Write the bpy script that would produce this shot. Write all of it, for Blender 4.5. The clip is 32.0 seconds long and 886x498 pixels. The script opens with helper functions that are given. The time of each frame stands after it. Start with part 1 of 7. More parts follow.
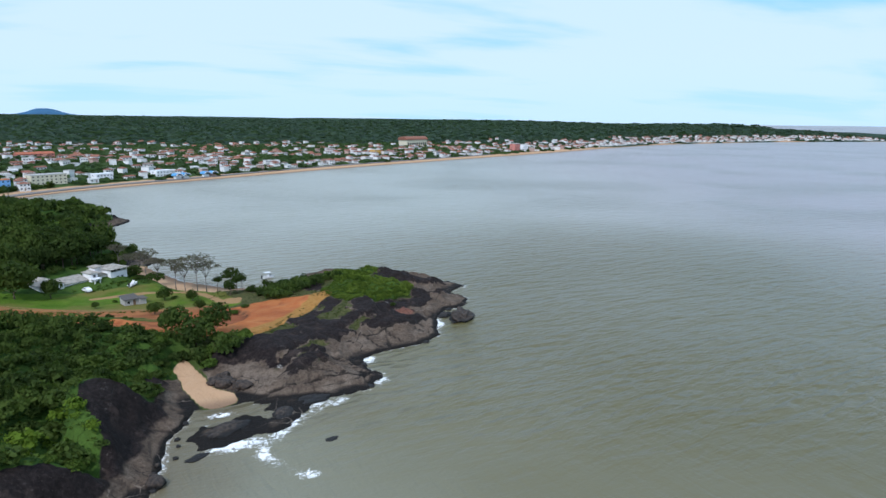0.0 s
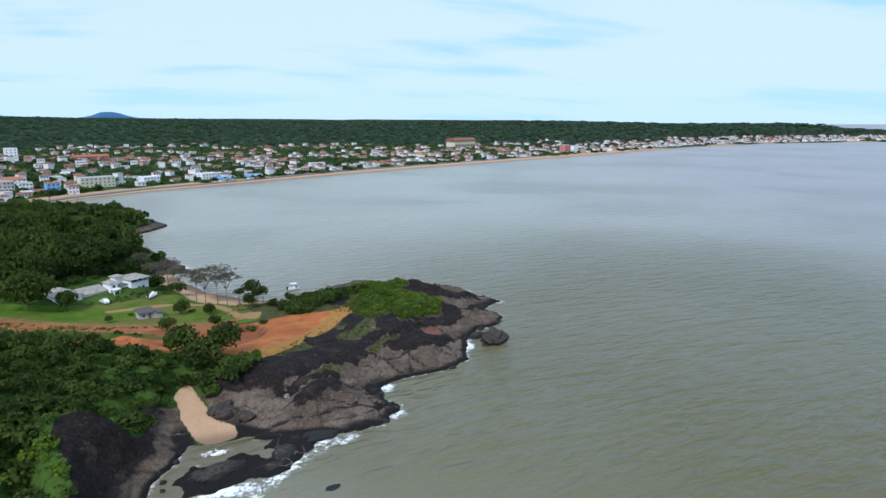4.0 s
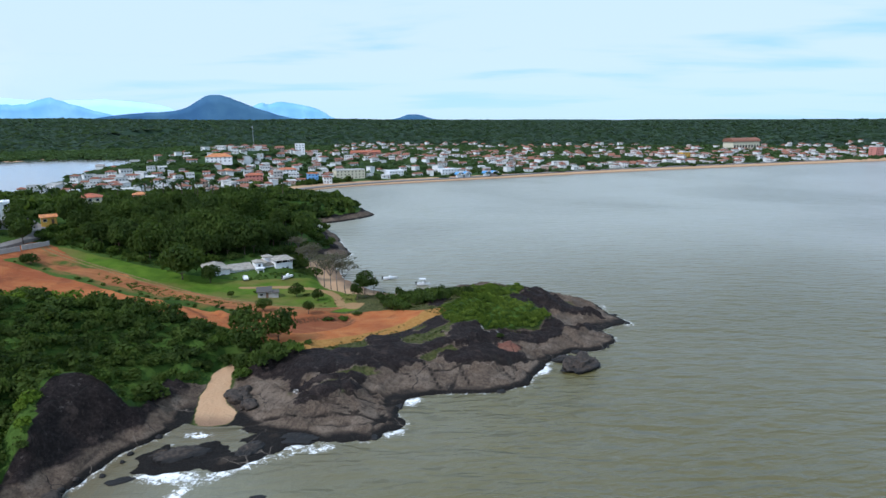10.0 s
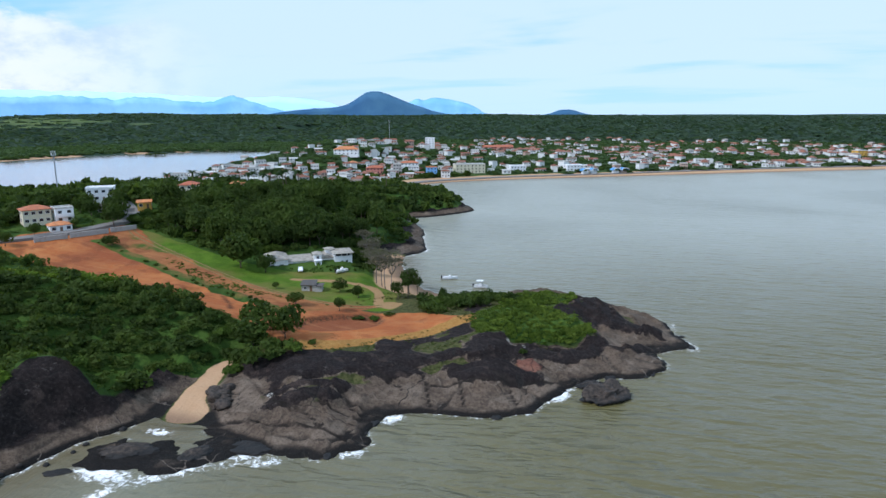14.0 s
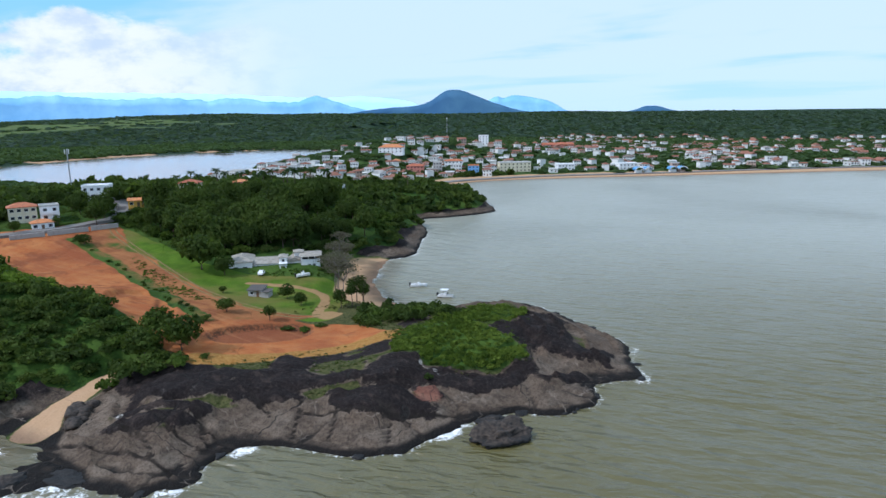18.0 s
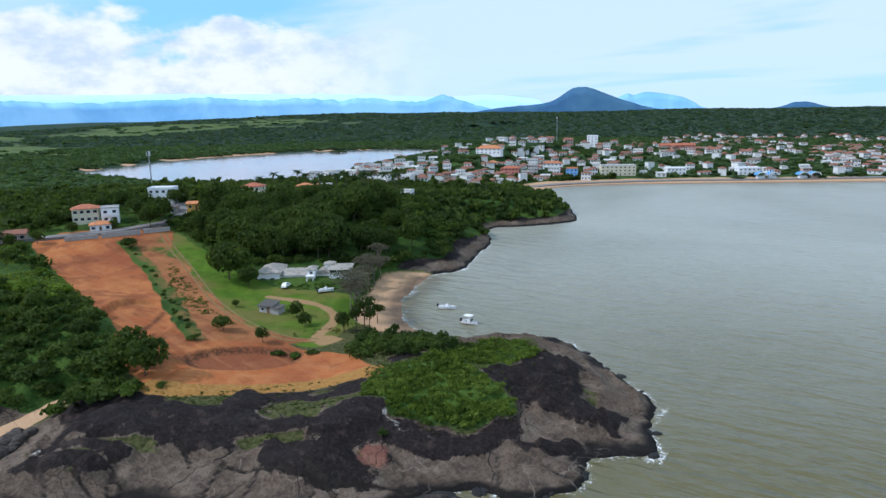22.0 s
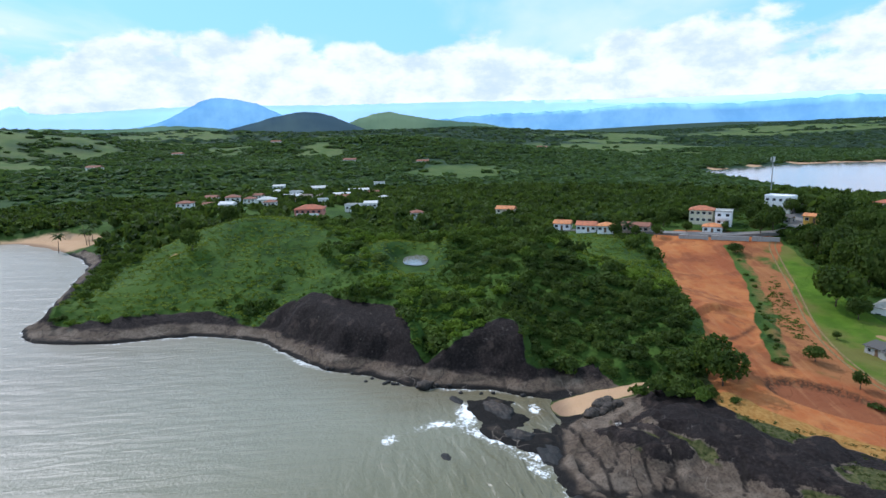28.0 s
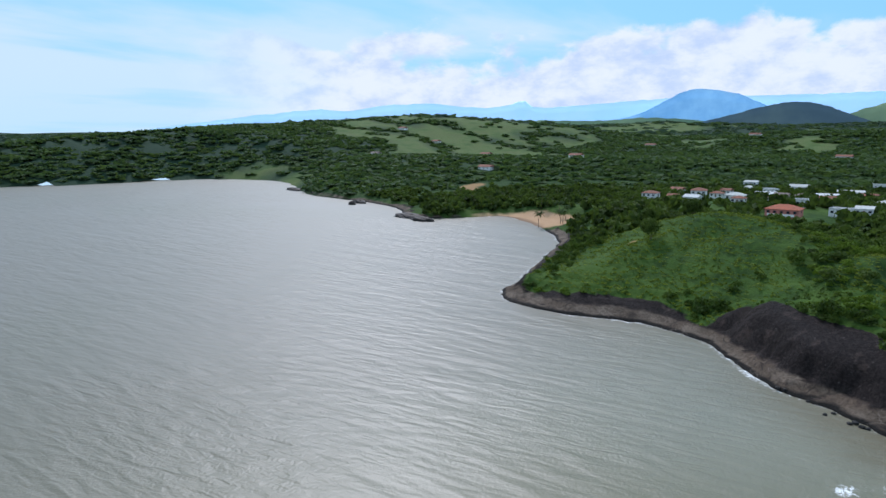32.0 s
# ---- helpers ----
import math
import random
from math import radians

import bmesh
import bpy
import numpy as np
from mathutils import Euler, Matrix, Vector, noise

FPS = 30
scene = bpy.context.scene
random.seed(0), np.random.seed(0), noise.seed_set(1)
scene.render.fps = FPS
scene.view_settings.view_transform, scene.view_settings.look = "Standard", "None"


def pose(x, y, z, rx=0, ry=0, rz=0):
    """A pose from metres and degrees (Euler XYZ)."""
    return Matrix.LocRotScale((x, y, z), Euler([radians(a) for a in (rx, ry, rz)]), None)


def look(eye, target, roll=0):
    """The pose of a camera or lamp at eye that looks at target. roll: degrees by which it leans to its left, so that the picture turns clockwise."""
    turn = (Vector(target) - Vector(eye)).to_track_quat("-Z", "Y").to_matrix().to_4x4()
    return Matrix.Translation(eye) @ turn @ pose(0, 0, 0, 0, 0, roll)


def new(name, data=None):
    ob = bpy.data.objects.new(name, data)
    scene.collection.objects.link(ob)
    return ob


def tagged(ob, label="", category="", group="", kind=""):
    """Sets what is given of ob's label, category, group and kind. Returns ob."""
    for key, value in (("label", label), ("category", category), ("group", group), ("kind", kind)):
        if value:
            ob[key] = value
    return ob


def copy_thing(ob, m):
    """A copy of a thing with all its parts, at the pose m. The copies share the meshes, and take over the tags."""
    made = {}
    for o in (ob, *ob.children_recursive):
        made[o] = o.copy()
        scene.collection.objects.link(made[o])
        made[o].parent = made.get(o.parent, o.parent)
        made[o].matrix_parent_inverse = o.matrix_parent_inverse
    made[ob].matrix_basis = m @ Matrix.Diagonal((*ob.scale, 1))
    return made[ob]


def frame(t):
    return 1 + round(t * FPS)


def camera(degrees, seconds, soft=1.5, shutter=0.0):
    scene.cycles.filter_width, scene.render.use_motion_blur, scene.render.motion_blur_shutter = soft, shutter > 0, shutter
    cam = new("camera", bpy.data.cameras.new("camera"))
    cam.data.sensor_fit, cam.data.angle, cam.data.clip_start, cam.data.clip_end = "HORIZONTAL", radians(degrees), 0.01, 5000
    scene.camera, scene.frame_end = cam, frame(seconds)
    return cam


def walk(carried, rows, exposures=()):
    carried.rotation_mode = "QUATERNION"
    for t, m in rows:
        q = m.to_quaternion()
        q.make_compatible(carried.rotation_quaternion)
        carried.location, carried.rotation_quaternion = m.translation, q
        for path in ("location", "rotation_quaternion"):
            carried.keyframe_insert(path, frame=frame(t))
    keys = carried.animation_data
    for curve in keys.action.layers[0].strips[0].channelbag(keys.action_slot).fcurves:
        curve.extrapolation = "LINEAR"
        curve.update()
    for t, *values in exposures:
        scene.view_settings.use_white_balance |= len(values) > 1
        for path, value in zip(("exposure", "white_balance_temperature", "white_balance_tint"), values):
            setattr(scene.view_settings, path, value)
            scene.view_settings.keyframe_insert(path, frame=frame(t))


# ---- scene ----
cam = camera(69.2, 32.0)
PATH = [
    (0, (-68.883, -39.279, 64.012), (-68.089, -37.487, 63.613), 0.6),
    (0.5, (-67.29, -38.881, 64.24), (-66.528, -37.075, 63.844), 0.5),
    (1, (-65.611, -37.806, 64.374), (-64.907, -35.976, 63.977), 0.4),
    (1.5, (-64.22, -36.785, 64.449), (-63.56, -34.939, 64.053), 0.3),
    (2, (-62.885, -35.099, 64.569), (-62.228, -33.251, 64.173), 0.3),
    (2.5, (-61.754, -33.362, 64.71), (-61.097, -31.515, 64.314), 0.2),
    (3, (-60.616, -30.836, 64.71), (-59.96, -28.989, 64.313), 0.4),
    (3.5, (-58.807, -28.279, 64.669), (-58.154, -26.431, 64.272), 0.3),
    (5.5, (-47.487, -15.325, 64.054), (-46.908, -13.454, 63.65), 0.5),
    (6, (-43.278, -14.448, 63.864), (-42.796, -12.549, 63.462), 0.5),
    (6.5, (-38.466, -14.59, 63.884), (-38.085, -12.668, 63.482), 0.3),
    (7, (-33.306, -13.956, 63.509), (-33.024, -12.017, 63.107), 0.3),
    (7.5, (-28.063, -13.834, 63.157), (-27.865, -11.885, 62.755), 0.1),
    (8, (-22.336, -13.772, 62.831), (-22.221, -11.816, 62.431), 0.0),
    (8.5, (-16.828, -13.438, 62.357), (-16.792, -11.479, 61.959), -0.0),
    (9, (-11.181, -13.003, 61.853), (-11.226, -11.043, 61.457), -0.1),
    (9.5, (-5.804, -12.443, 61.256), (-5.927, -10.486, 60.86), -0.1),
    (10, (-0.162, -12.3, 60.886), (-0.362, -10.35, 60.491), -0.2),
    (10.5, (5.623, -12.078, 60.495), (5.348, -10.137, 60.1), -0.3),
    (11, (11.276, -11.018, 59.83), (10.93, -9.088, 59.435), -0.3),
    (11.5, (16.007, -9.03, 59.358), (15.606, -7.112, 58.96), -0.2),
    (12, (19.646, -5.914, 59.12), (19.19, -4.008, 58.72), -0.2),
    (12.5, (22.359, -2.194, 58.855), (21.849, -0.303, 58.452), -0.2),
    (13, (24.367, 2.136, 58.917), (23.801, 4.011, 58.513), -0.2),
    (13.5, (26.018, 6.542, 58.837), (25.402, 8.401, 58.432), -0.2),
    (15.5, (39.11, 23.464, 57.878), (38.398, 25.289, 57.47), -0.5),
    (16, (43.555, 26.947, 57.746), (42.828, 28.765, 57.338), -0.5),
    (16.5, (47.574, 30.393, 57.403), (46.832, 32.205, 56.996), -0.6),
    (17, (51.185, 34.352, 57.101), (50.422, 36.155, 56.693), -0.6),
    (17.5, (54.512, 38.67, 57.108), (53.686, 40.445, 56.698), -0.7),
    (18, (57.439, 43.159, 56.9), (56.551, 44.904, 56.491), -0.8),
    (18.5, (59.929, 47.855, 56.963), (58.992, 49.574, 56.553), -0.7),
    (19, (62.258, 53.305, 56.901), (61.281, 55.001, 56.492), -0.9),
    (19.5, (63.88, 58.418, 56.949), (62.881, 60.102, 56.541), -0.8),
    (20, (65.572, 63.755, 56.695), (64.552, 65.426, 56.287), -0.9),
    (20.5, (67.401, 68.768, 56.72), (66.36, 70.427, 56.313), -0.9),
    (21, (69.194, 73.667, 56.844), (68.111, 75.299, 56.439), -0.9),
    (21.5, (70.454, 77.109, 57.396), (69.308, 78.697, 56.989), -1.0),
    (22, (70.705, 78.058, 58.139), (69.493, 79.595, 57.731), -1.1),
    (22.5, (70.659, 78.442, 58.89), (69.383, 79.927, 58.484), -1.1),
    (23, (70.734, 78.494, 59.575), (69.357, 79.888, 59.172), -1.1),
    (23.5, (71.036, 78.527, 60.012), (69.552, 79.808, 59.614), -1.2),
    (24, (71.142, 78.703, 60.195), (69.558, 79.858, 59.801), -1.2),
    (24.5, (71.23, 79.008, 59.952), (69.559, 80.035, 59.564), -1.3),
    (25, (71.321, 79.261, 60.12), (69.57, 80.147, 59.734), -1.3),
    (25.5, (71.428, 79.445, 60.283), (69.614, 80.194, 59.9), -1.3),
    (27.5, (71.519, 80.07, 61.337), (69.561, 80.224, 60.96), -1.3),
    (28, (71.516, 79.835, 61.307), (69.552, 79.834, 60.934), -1.3),
    (28.5, (71.235, 79.873, 61.321), (69.276, 79.722, 60.946), -1.3),
    (29, (71.371, 80.011, 61.23), (69.43, 79.705, 60.857), -1.2),
    (29.5, (71.236, 79.915, 61.048), (69.324, 79.461, 60.678), -1.2),
    (30, (71.216, 79.996, 60.959), (69.346, 79.39, 60.589), -1.1),
    (30.5, (71.428, 80.14, 61.013), (69.61, 79.392, 60.643), -1.1),
    (31, (71.768, 79.728, 61.073), (70.031, 78.808, 60.704), -1.0),
    (31.5, (71.743, 79.61, 61.103), (70.113, 78.512, 60.733), -1.0),
    (32, (70.607, 79.979, 61.06), (69.1, 78.716, 60.69), -1.0),
]
walk(cam, [(t, look(eye, target, roll)) for t, eye, target, roll in PATH], exposures=[(0, 0.03, 5660, 17), (22, 0.03, 5660, 17), (25, 0.14, 5660, 17), (29, 0.15, 5660, 17), (32, -0.12, 5640, 17)])

# ---- light ----
SUN_YAW, SUN_UP = 138.0, 44.0   # degrees left of +y, and above the horizon
sun_dir = Vector((-math.sin(radians(SUN_YAW)) * math.cos(radians(SUN_UP)),
                  math.cos(radians(SUN_YAW)) * math.cos(radians(SUN_UP)), math.sin(radians(SUN_UP))))
sun = new("sun", bpy.data.lights.new("sun", "SUN"))
sun.data.energy, sun.data.angle, sun.data.color = 3.0, radians(2.0), (1.0, 0.95, 0.87)
sun.matrix_world = look(sun_dir * 100, (0, 0, 0))


class Nodes:
    """A small wrapper to write node trees in few lines."""

    def __init__(self, tree):
        self.t = tree
        tree.nodes.clear()

    def n(self, kind, **kw):
        node = self.t.nodes.new(kind)
        for k, v in kw.items():
            if k == "op":
                node.operation = v
            elif k == "blend":
                node.blend_type = v
            elif k == "dtype":
                node.data_type = v
            elif k == "dims":
                node.noise_dimensions = v
            elif k == "attr":
                node.attribute_name = v
        return node

    def put(self, node, key, value):
        if value is None:
            return
        if isinstance(value, bpy.types.NodeSocket):
            self.t.links.new(value, node.inputs[key])
        elif isinstance(value, (tuple, list)) and len(value) == 3 and node.inputs[key].type == "RGBA":
            node.inputs[key].default_value = (*value, 1)
        else:
            node.inputs[key].default_value = value

    def math(self, op, a, b=None, c=None, clamp=False):
        node = self.n("ShaderNodeMath", op=op)
        node.use_clamp = clamp
        for k, v in enumerate((a, b, c)):
            self.put(node, k, v)
        return node.outputs[0]

    def vec(self, op, a, b=None):
        node = self.n("ShaderNodeVectorMath", op=op)
        self.put(node, 0, a)
        if b is not None:
            self.put(node, 1, b)
        return node.outputs[0]

    def noise(self, v, scale, detail=4.0, rough=0.55, out=0, warp=0.0):
        node = self.n("ShaderNodeTexNoise")
        self.put(node, "Vector", v)
        self.put(node, "Scale", scale), self.put(node, "Detail", detail), self.put(node, "Roughness", rough)
        self.put(node, "Distortion", warp)
        return node.outputs[out]

    def step(self, v, a, b, lo=0.0, hi=1.0):
        node = self.n("ShaderNodeMapRange")
        node.interpolation_type = "SMOOTHSTEP"
        for k, x in (("Value", v), ("From Min", a), ("From Max", b), ("To Min", lo), ("To Max", hi)):
            self.put(node, k, x)
        return node.outputs[0]

    def mix(self, f, a, b, blend="MIX"):
        node = self.n("ShaderNodeMix", dtype="RGBA", blend=blend)
        self.put(node, 0, f), self.put(node, 6, a), self.put(node, 7, b)
        return node.outputs[2]

    def attr(self, name):
        return self.n("ShaderNodeAttribute", attr=name).outputs["Fac"]

    def bump(self, height, strength, distance):
        node = self.n("ShaderNodeBump")
        self.put(node, "Height", height), self.put(node, "Strength", strength), self.put(node, "Distance", distance)
        return node.outputs[0]

    def surface(self, **kw):
        b = self.n("ShaderNodeBsdfPrincipled")
        for k, v in kw.items():
            self.put(b, {"color": "Base Color", "rough": "Roughness", "normal": "Normal", "metal": "Metallic", "spec": "Specular IOR Level",
                         "glow": "Emission Color", "glow_strength": "Emission Strength", "alpha": "Alpha", "sss": "Subsurface Weight",
                         "through": "Transmission Weight"}[k], v)
        o = self.n("ShaderNodeOutputMaterial")
        self.t.links.new(b.outputs[0], o.inputs[0])
        return b


def material(name):
    m = bpy.data.materials.new(name)
    m.use_nodes = True
    return m, Nodes(m.node_tree)


# sky: Nishita with thin streaky cloud and a bank of cumulus over the mountains
world = bpy.data.worlds.new("world")
scene.world = world
world.use_nodes = True
w = Nodes(world.node_tree)
sky = w.n("ShaderNodeTexSky")
sky.sky_type, sky.sun_disc = "NISHITA", False
sky.sun_elevation, sky.sun_rotation = radians(SUN_UP), radians(-SUN_YAW)
sky.air_density, sky.dust_density, sky.ozone_density = 1.0, 1.2, 2.0
gen = w.n("ShaderNodeTexCoord").outputs["Generated"]
sep = w.n("ShaderNodeSeparateXYZ")
w.put(sep, 0, gen)
up = w.math("MAXIMUM", sep.outputs[2], 0.0)
# cloud sheet seen in perspective: direction divided by height
flat = w.n("ShaderNodeCombineXYZ")
low = w.math("ADD", up, 0.10)
w.put(flat, 0, w.math("DIVIDE", sep.outputs[0], low)), w.put(flat, 1, w.math("DIVIDE", sep.outputs[1], low))
streak = w.noise(w.vec("MULTIPLY", flat.outputs[0], (0.55, 1.0, 1.0)), 0.7, 6.0, 0.5, warp=0.25)
west = w.step(w.math("ADD", w.math("MULTIPLY", sep.outputs[0], -0.996), w.math("MULTIPLY", sep.outputs[1], -0.087)), 0.42, 0.92)
thin = w.step(w.math("SUBTRACT", streak, w.math("MULTIPLY", west, 0.14)), 0.30, 0.50)
puff = w.noise(w.vec("MULTIPLY", gen, (1.0, 1.0, 1.9)), 7.0, 8.0, 0.55, warp=0.15)
top = w.math("SUBTRACT", w.math("ADD", w.math("MULTIPLY", puff, 0.26), -0.005), up)
bank = w.math("MULTIPLY", w.step(top, -0.008, 0.022), w.step(west, 0.05, 0.75))
puff_light = w.noise(w.vec("ADD", w.vec("MULTIPLY", gen, (1.0, 1.0, 1.9)), (0.01, 0.02, 0.03)), 16.0, 6.0, 0.6)
white = w.mix(w.step(puff_light, 0.3, 0.62), (6.4, 7.6, 8.9), (9.4, 9.8, 10.2))
haze = w.step(up, 0.0, 0.11, 1.0, 0.0)
blue = w.mix(0.78, sky.outputs[0], (3.3, 7.6, 10.0))
col = w.mix(w.math("MULTIPLY", haze, 0.85), blue, (5.6, 8.4, 9.8))
col = w.mix(w.math("MULTIPLY", thin, 0.72), col, (8.2, 9.2, 9.9))
col = w.mix(w.math("MULTIPLY", haze, 0.55), col, (5.8, 8.5, 9.8))
col = w.mix(bank, col, white)
bg = w.n("ShaderNodeBackground")
w.put(bg, 0, col), w.put(bg, 1, 0.1)
w.t.links.new(bg.outputs[0], w.n("ShaderNodeOutputWorld").inputs[0])

# ---- plan ----
rng = np.random.default_rng(7)
LATTICE = rng.random((256, 256))


def value_noise(x, y):
    xi, yi = np.floor(x).astype(int), np.floor(y).astype(int)
    fx, fy = x - xi, y - yi
    fx, fy = fx * fx * (3 - 2 * fx), fy * fy * (3 - 2 * fy)
    a, b = LATTICE[xi % 256, yi % 256], LATTICE[(xi + 1) % 256, yi % 256]
    c, d = LATTICE[xi % 256, (yi + 1) % 256], LATTICE[(xi + 1) % 256, (yi + 1) % 256]
    return (a * (1 - fx) + b * fx) * (1 - fy) + (c * (1 - fx) + d * fx) * fy


def fbm(x, y, size, octaves=4, gain=0.5):
    """Noise in -1 .. 1 with features of that size in metres."""
    out, amp, total = 0.0, 1.0, 0.0
    for k in range(octaves):
        out = out + amp * (value_noise(x / size * 2**k + 17.3 * k, y / size * 2**k + 5.1 * k) * 2 - 1)
        total += amp
        amp *= gain
    return out / total


def smooth(a, b, v):
    t = np.clip((v - a) / (b - a), 0, 1)
    return t * t * (3 - 2 * t)


def spline(points, closed=True, steps=4):
    """A Catmull-Rom line through the points."""
    p = np.array(points, float)
    n = len(p)
    out = []
    for i in range(n if closed else n - 1):
        if closed:
            a, b, c, d = p[i - 1], p[i], p[(i + 1) % n], p[(i + 2) % n]
        else:
            a, b, c, d = p[max(i - 1, 0)], p[i], p[i + 1], p[min(i + 2, n - 1)]
        for s in np.arange(steps) / steps:
            out.append(0.5 * (2 * b + (c - a) * s + (2 * a - 5 * b + 4 * c - d) * s**2 + (3 * b - a - 3 * c + d) * s**3))
    if not closed:
        out.append(p[-1])
    return np.array(out)


def inside_distance(x, y, poly, reach=45.0):
    """Distance to the outline of a closed polygon, positive inside. Past reach, the distance to its box alone."""
    shape = x.shape
    x, y = x.ravel(), y.ravel()
    lo, hi = poly.min(0), poly.max(0)
    off = np.hypot(np.maximum(np.maximum(lo[0] - x, x - hi[0]), 0), np.maximum(np.maximum(lo[1] - y, y - hi[1]), 0))
    close = off < reach
    if not close.all():
        out = -off
        if close.any():
            out[close] = inside_distance(x[close], y[close], poly, 1e9)
        return out.reshape(shape)
    best, inside = np.full(x.shape, 1e18), np.zeros(x.shape, bool)
    for (ax, ay), (bx, by) in zip(poly, np.roll(poly, -1, 0)):
        dx, dy = bx - ax, by - ay
        t = np.clip(((x - ax) * dx + (y - ay) * dy) / (dx * dx + dy * dy + 1e-9), 0, 1)
        best = np.minimum(best, (x - ax - t * dx) ** 2 + (y - ay - t * dy) ** 2)
        cross = (ay > y) != (by > y)
        inside ^= cross & (x < (bx - ax) * (y - ay) / (by - ay + 1e-12) + ax)
    return (np.sqrt(best) * np.where(inside, 1, -1)).reshape(shape)


def line_distance(x, y, line):
    best = np.full(x.shape, 1e18)
    for (ax, ay), (bx, by) in zip(line[:-1], line[1:]):
        dx, dy = bx - ax, by - ay
        t = np.clip(((x - ax) * dx + (y - ay) * dy) / (dx * dx + dy * dy + 1e-9), 0, 1)
        best = np.minimum(best, (x - ax - t * dx) ** 2 + (y - ay - t * dy) ** 2)
    return np.sqrt(best)


COAST_SOUTH = [(1500, -4900), (900, -1800), (300, -1080), (0, -910), (-182, -825), (-283, -754), (-367, -728), (-412, -604), (-370, -500),
               (-322, -418), (-309, -328), (-290, -270), (-256, -222), (-275, -192), (-297, -172), (-277, -138), (-255, -112), (-225, -88),
               (-184, -74), (-146, -60), (-117, -50), (-112, -22), (-117, 4), (-110, 24), (-98, 36), (-88, 46), (-82, 60), (-74, 72), (-73, 82),
               (-70, 92), (-67, 99), (-65, 103)]
COAST_HEAD = [(-62, 106), (-56, 106), (-51, 101), (-44, 101), (-34, 100), (-26, 101), (-21, 106), (-23, 113), (-22, 119), (-15, 124),
              (-4, 125), (4, 129), (8, 136), (11, 145), (17, 152), (25, 155), (30, 164), (29, 172), (36, 180), (33, 187), (28, 200),
              (19, 207), (7, 216), (-4, 222), (-14, 219), (-24, 209), (-36, 206)]
COAST_BAY = [(-49, 212), (-60, 223), (-70, 240), (-76, 256), (-72, 272), (-81, 291), (-92, 321), (-113, 350), (-101, 368), (-87, 390),
             (-93, 410), (-120, 445), (-155, 482), (-176, 512), (-160, 556), (-105, 602), (-17, 660), (116, 748), (277, 840), (481, 950),
             (700, 1068), (960, 1210), (1250, 1340), (1820, 1430), (2300, 1400), (3200, 1480), (3350, 1600), (2400, 2300), (2000, 3000), (2700, 4900)]
COAST = np.concatenate([spline(COAST_SOUTH + COAST_HEAD + COAST_BAY, closed=False), [(-4900, 4900), (-4900, -4900)]])
LAKE = spline([(-705, 400), (-765, 475), (-820, 585), (-815, 760), (-725, 915), (-588, 940), (-500, 775), (-478, 660), (-420, 520), (-405, 440),
               (-440, 392), (-520, 388)])
CREEK = spline([(-1180, 1750), (-1100, 1800), (-1080, 1930), (-1110, 2080), (-1190, 2060), (-1170, 1900)])
DIRT = spline([(-196, 170), (-178, 211), (-140, 190), (-104, 172), (-72, 172), (-50, 174), (-38, 178), (-22, 168), (-34, 158), (-44, 140), (-53, 136),
               (-70, 141), (-92, 148), (-114, 152), (-150, 160)])
LAWN = spline([(-172, 204), (-168, 211), (-142, 207), (-124, 203), (-108, 202), (-92, 204), (-70, 213), (-52, 200), (-50, 188), (-47, 178), (-60, 174), (-76, 174), (-100, 180), (-134, 191)])
STRIP = np.array([(-172, 191), (-139, 184), (-107, 172), (-72, 159)])
TRACK = np.array([(-176, 211), (-168, 205), (-133, 194), (-99, 182), (-75, 176), (-58, 176), (-51, 180)])
PATHWAY = spline([(-92, 196), (-82, 199), (-72, 200), (-62, 196), (-56, 189), (-52, 180), (-47, 183)], closed=False)
OCHRE = spline([(-49, 135), (-40, 144), (-31, 154), (-23, 163), (-18, 171), (-22, 172), (-29, 163), (-38, 153), (-49, 143), (-55, 139)])
COVE = spline([(-63, 103), (-66, 110), (-69, 124), (-66, 130), (-63, 122), (-60, 113), (-56, 108), (-56, 104)])
KNOB = spline([(-19, 166), (-21, 174), (-14, 180), (2, 180), (10, 177), (13, 173), (10, 166), (4, 161), (-5, 159), (-13, 161)])
KNOB_BACK = spline([(-16, 199), (-11, 207), (-3, 205), (2, 198), (5, 186), (0, 180), (-10, 182)])
NECK = spline([(-43, 186), (-39, 178), (-28, 177), (-20, 180), (-12, 184), (-16, 195), (-24, 198), (-36, 197)])
BAY_BEACH = spline([(-58, 200), (-42, 196), (-34, 204), (-48, 216), (-58, 230), (-66, 252), (-76, 257), (-83, 246), (-82, 236), (-73, 222), (-66, 208)])
# bare faces of the cliff between tongues of scrub
FACES = [spline(p) for p in ([(-110, 20), (-118, 31), (-110, 49), (-104, 63), (-97, 68), (-87, 71), (-78, 68), (-84, 48), (-96, 35)], [(-78, 77), (-82, 83), (-85, 91), (-83, 97), (-77, 99), (-68, 98), (-68, 80)],
                             [(-72, 103), (-74, 109), (-75, 114), (-70, 118), (-65, 120), (-63, 108)], [(-165, -72), (-160, -58), (-142, -50), (-128, -48), (-120, -56), (-140, -66)])]
# straight joints that split the slabs
GROOVES = [np.array(p, float) for p in ([(-52, 104), (-40, 106), (-31, 107.5), (-22.5, 107)], [(-38, 115), (-33, 114.4), (-25, 114)], [(-31, 119), (-22, 117)], [(-29, 130), (-22, 127.4)], [(-46, 110), (-36, 111), (-30, 108)],
                                         [(-20, 134), (-15, 125)], [(-12, 135), (-8, 126)], [(-3, 139), (2, 130)], [(-17, 131), (0, 137), (10, 146)], [(-34, 121), (-28, 116.5), (-23, 115)])]


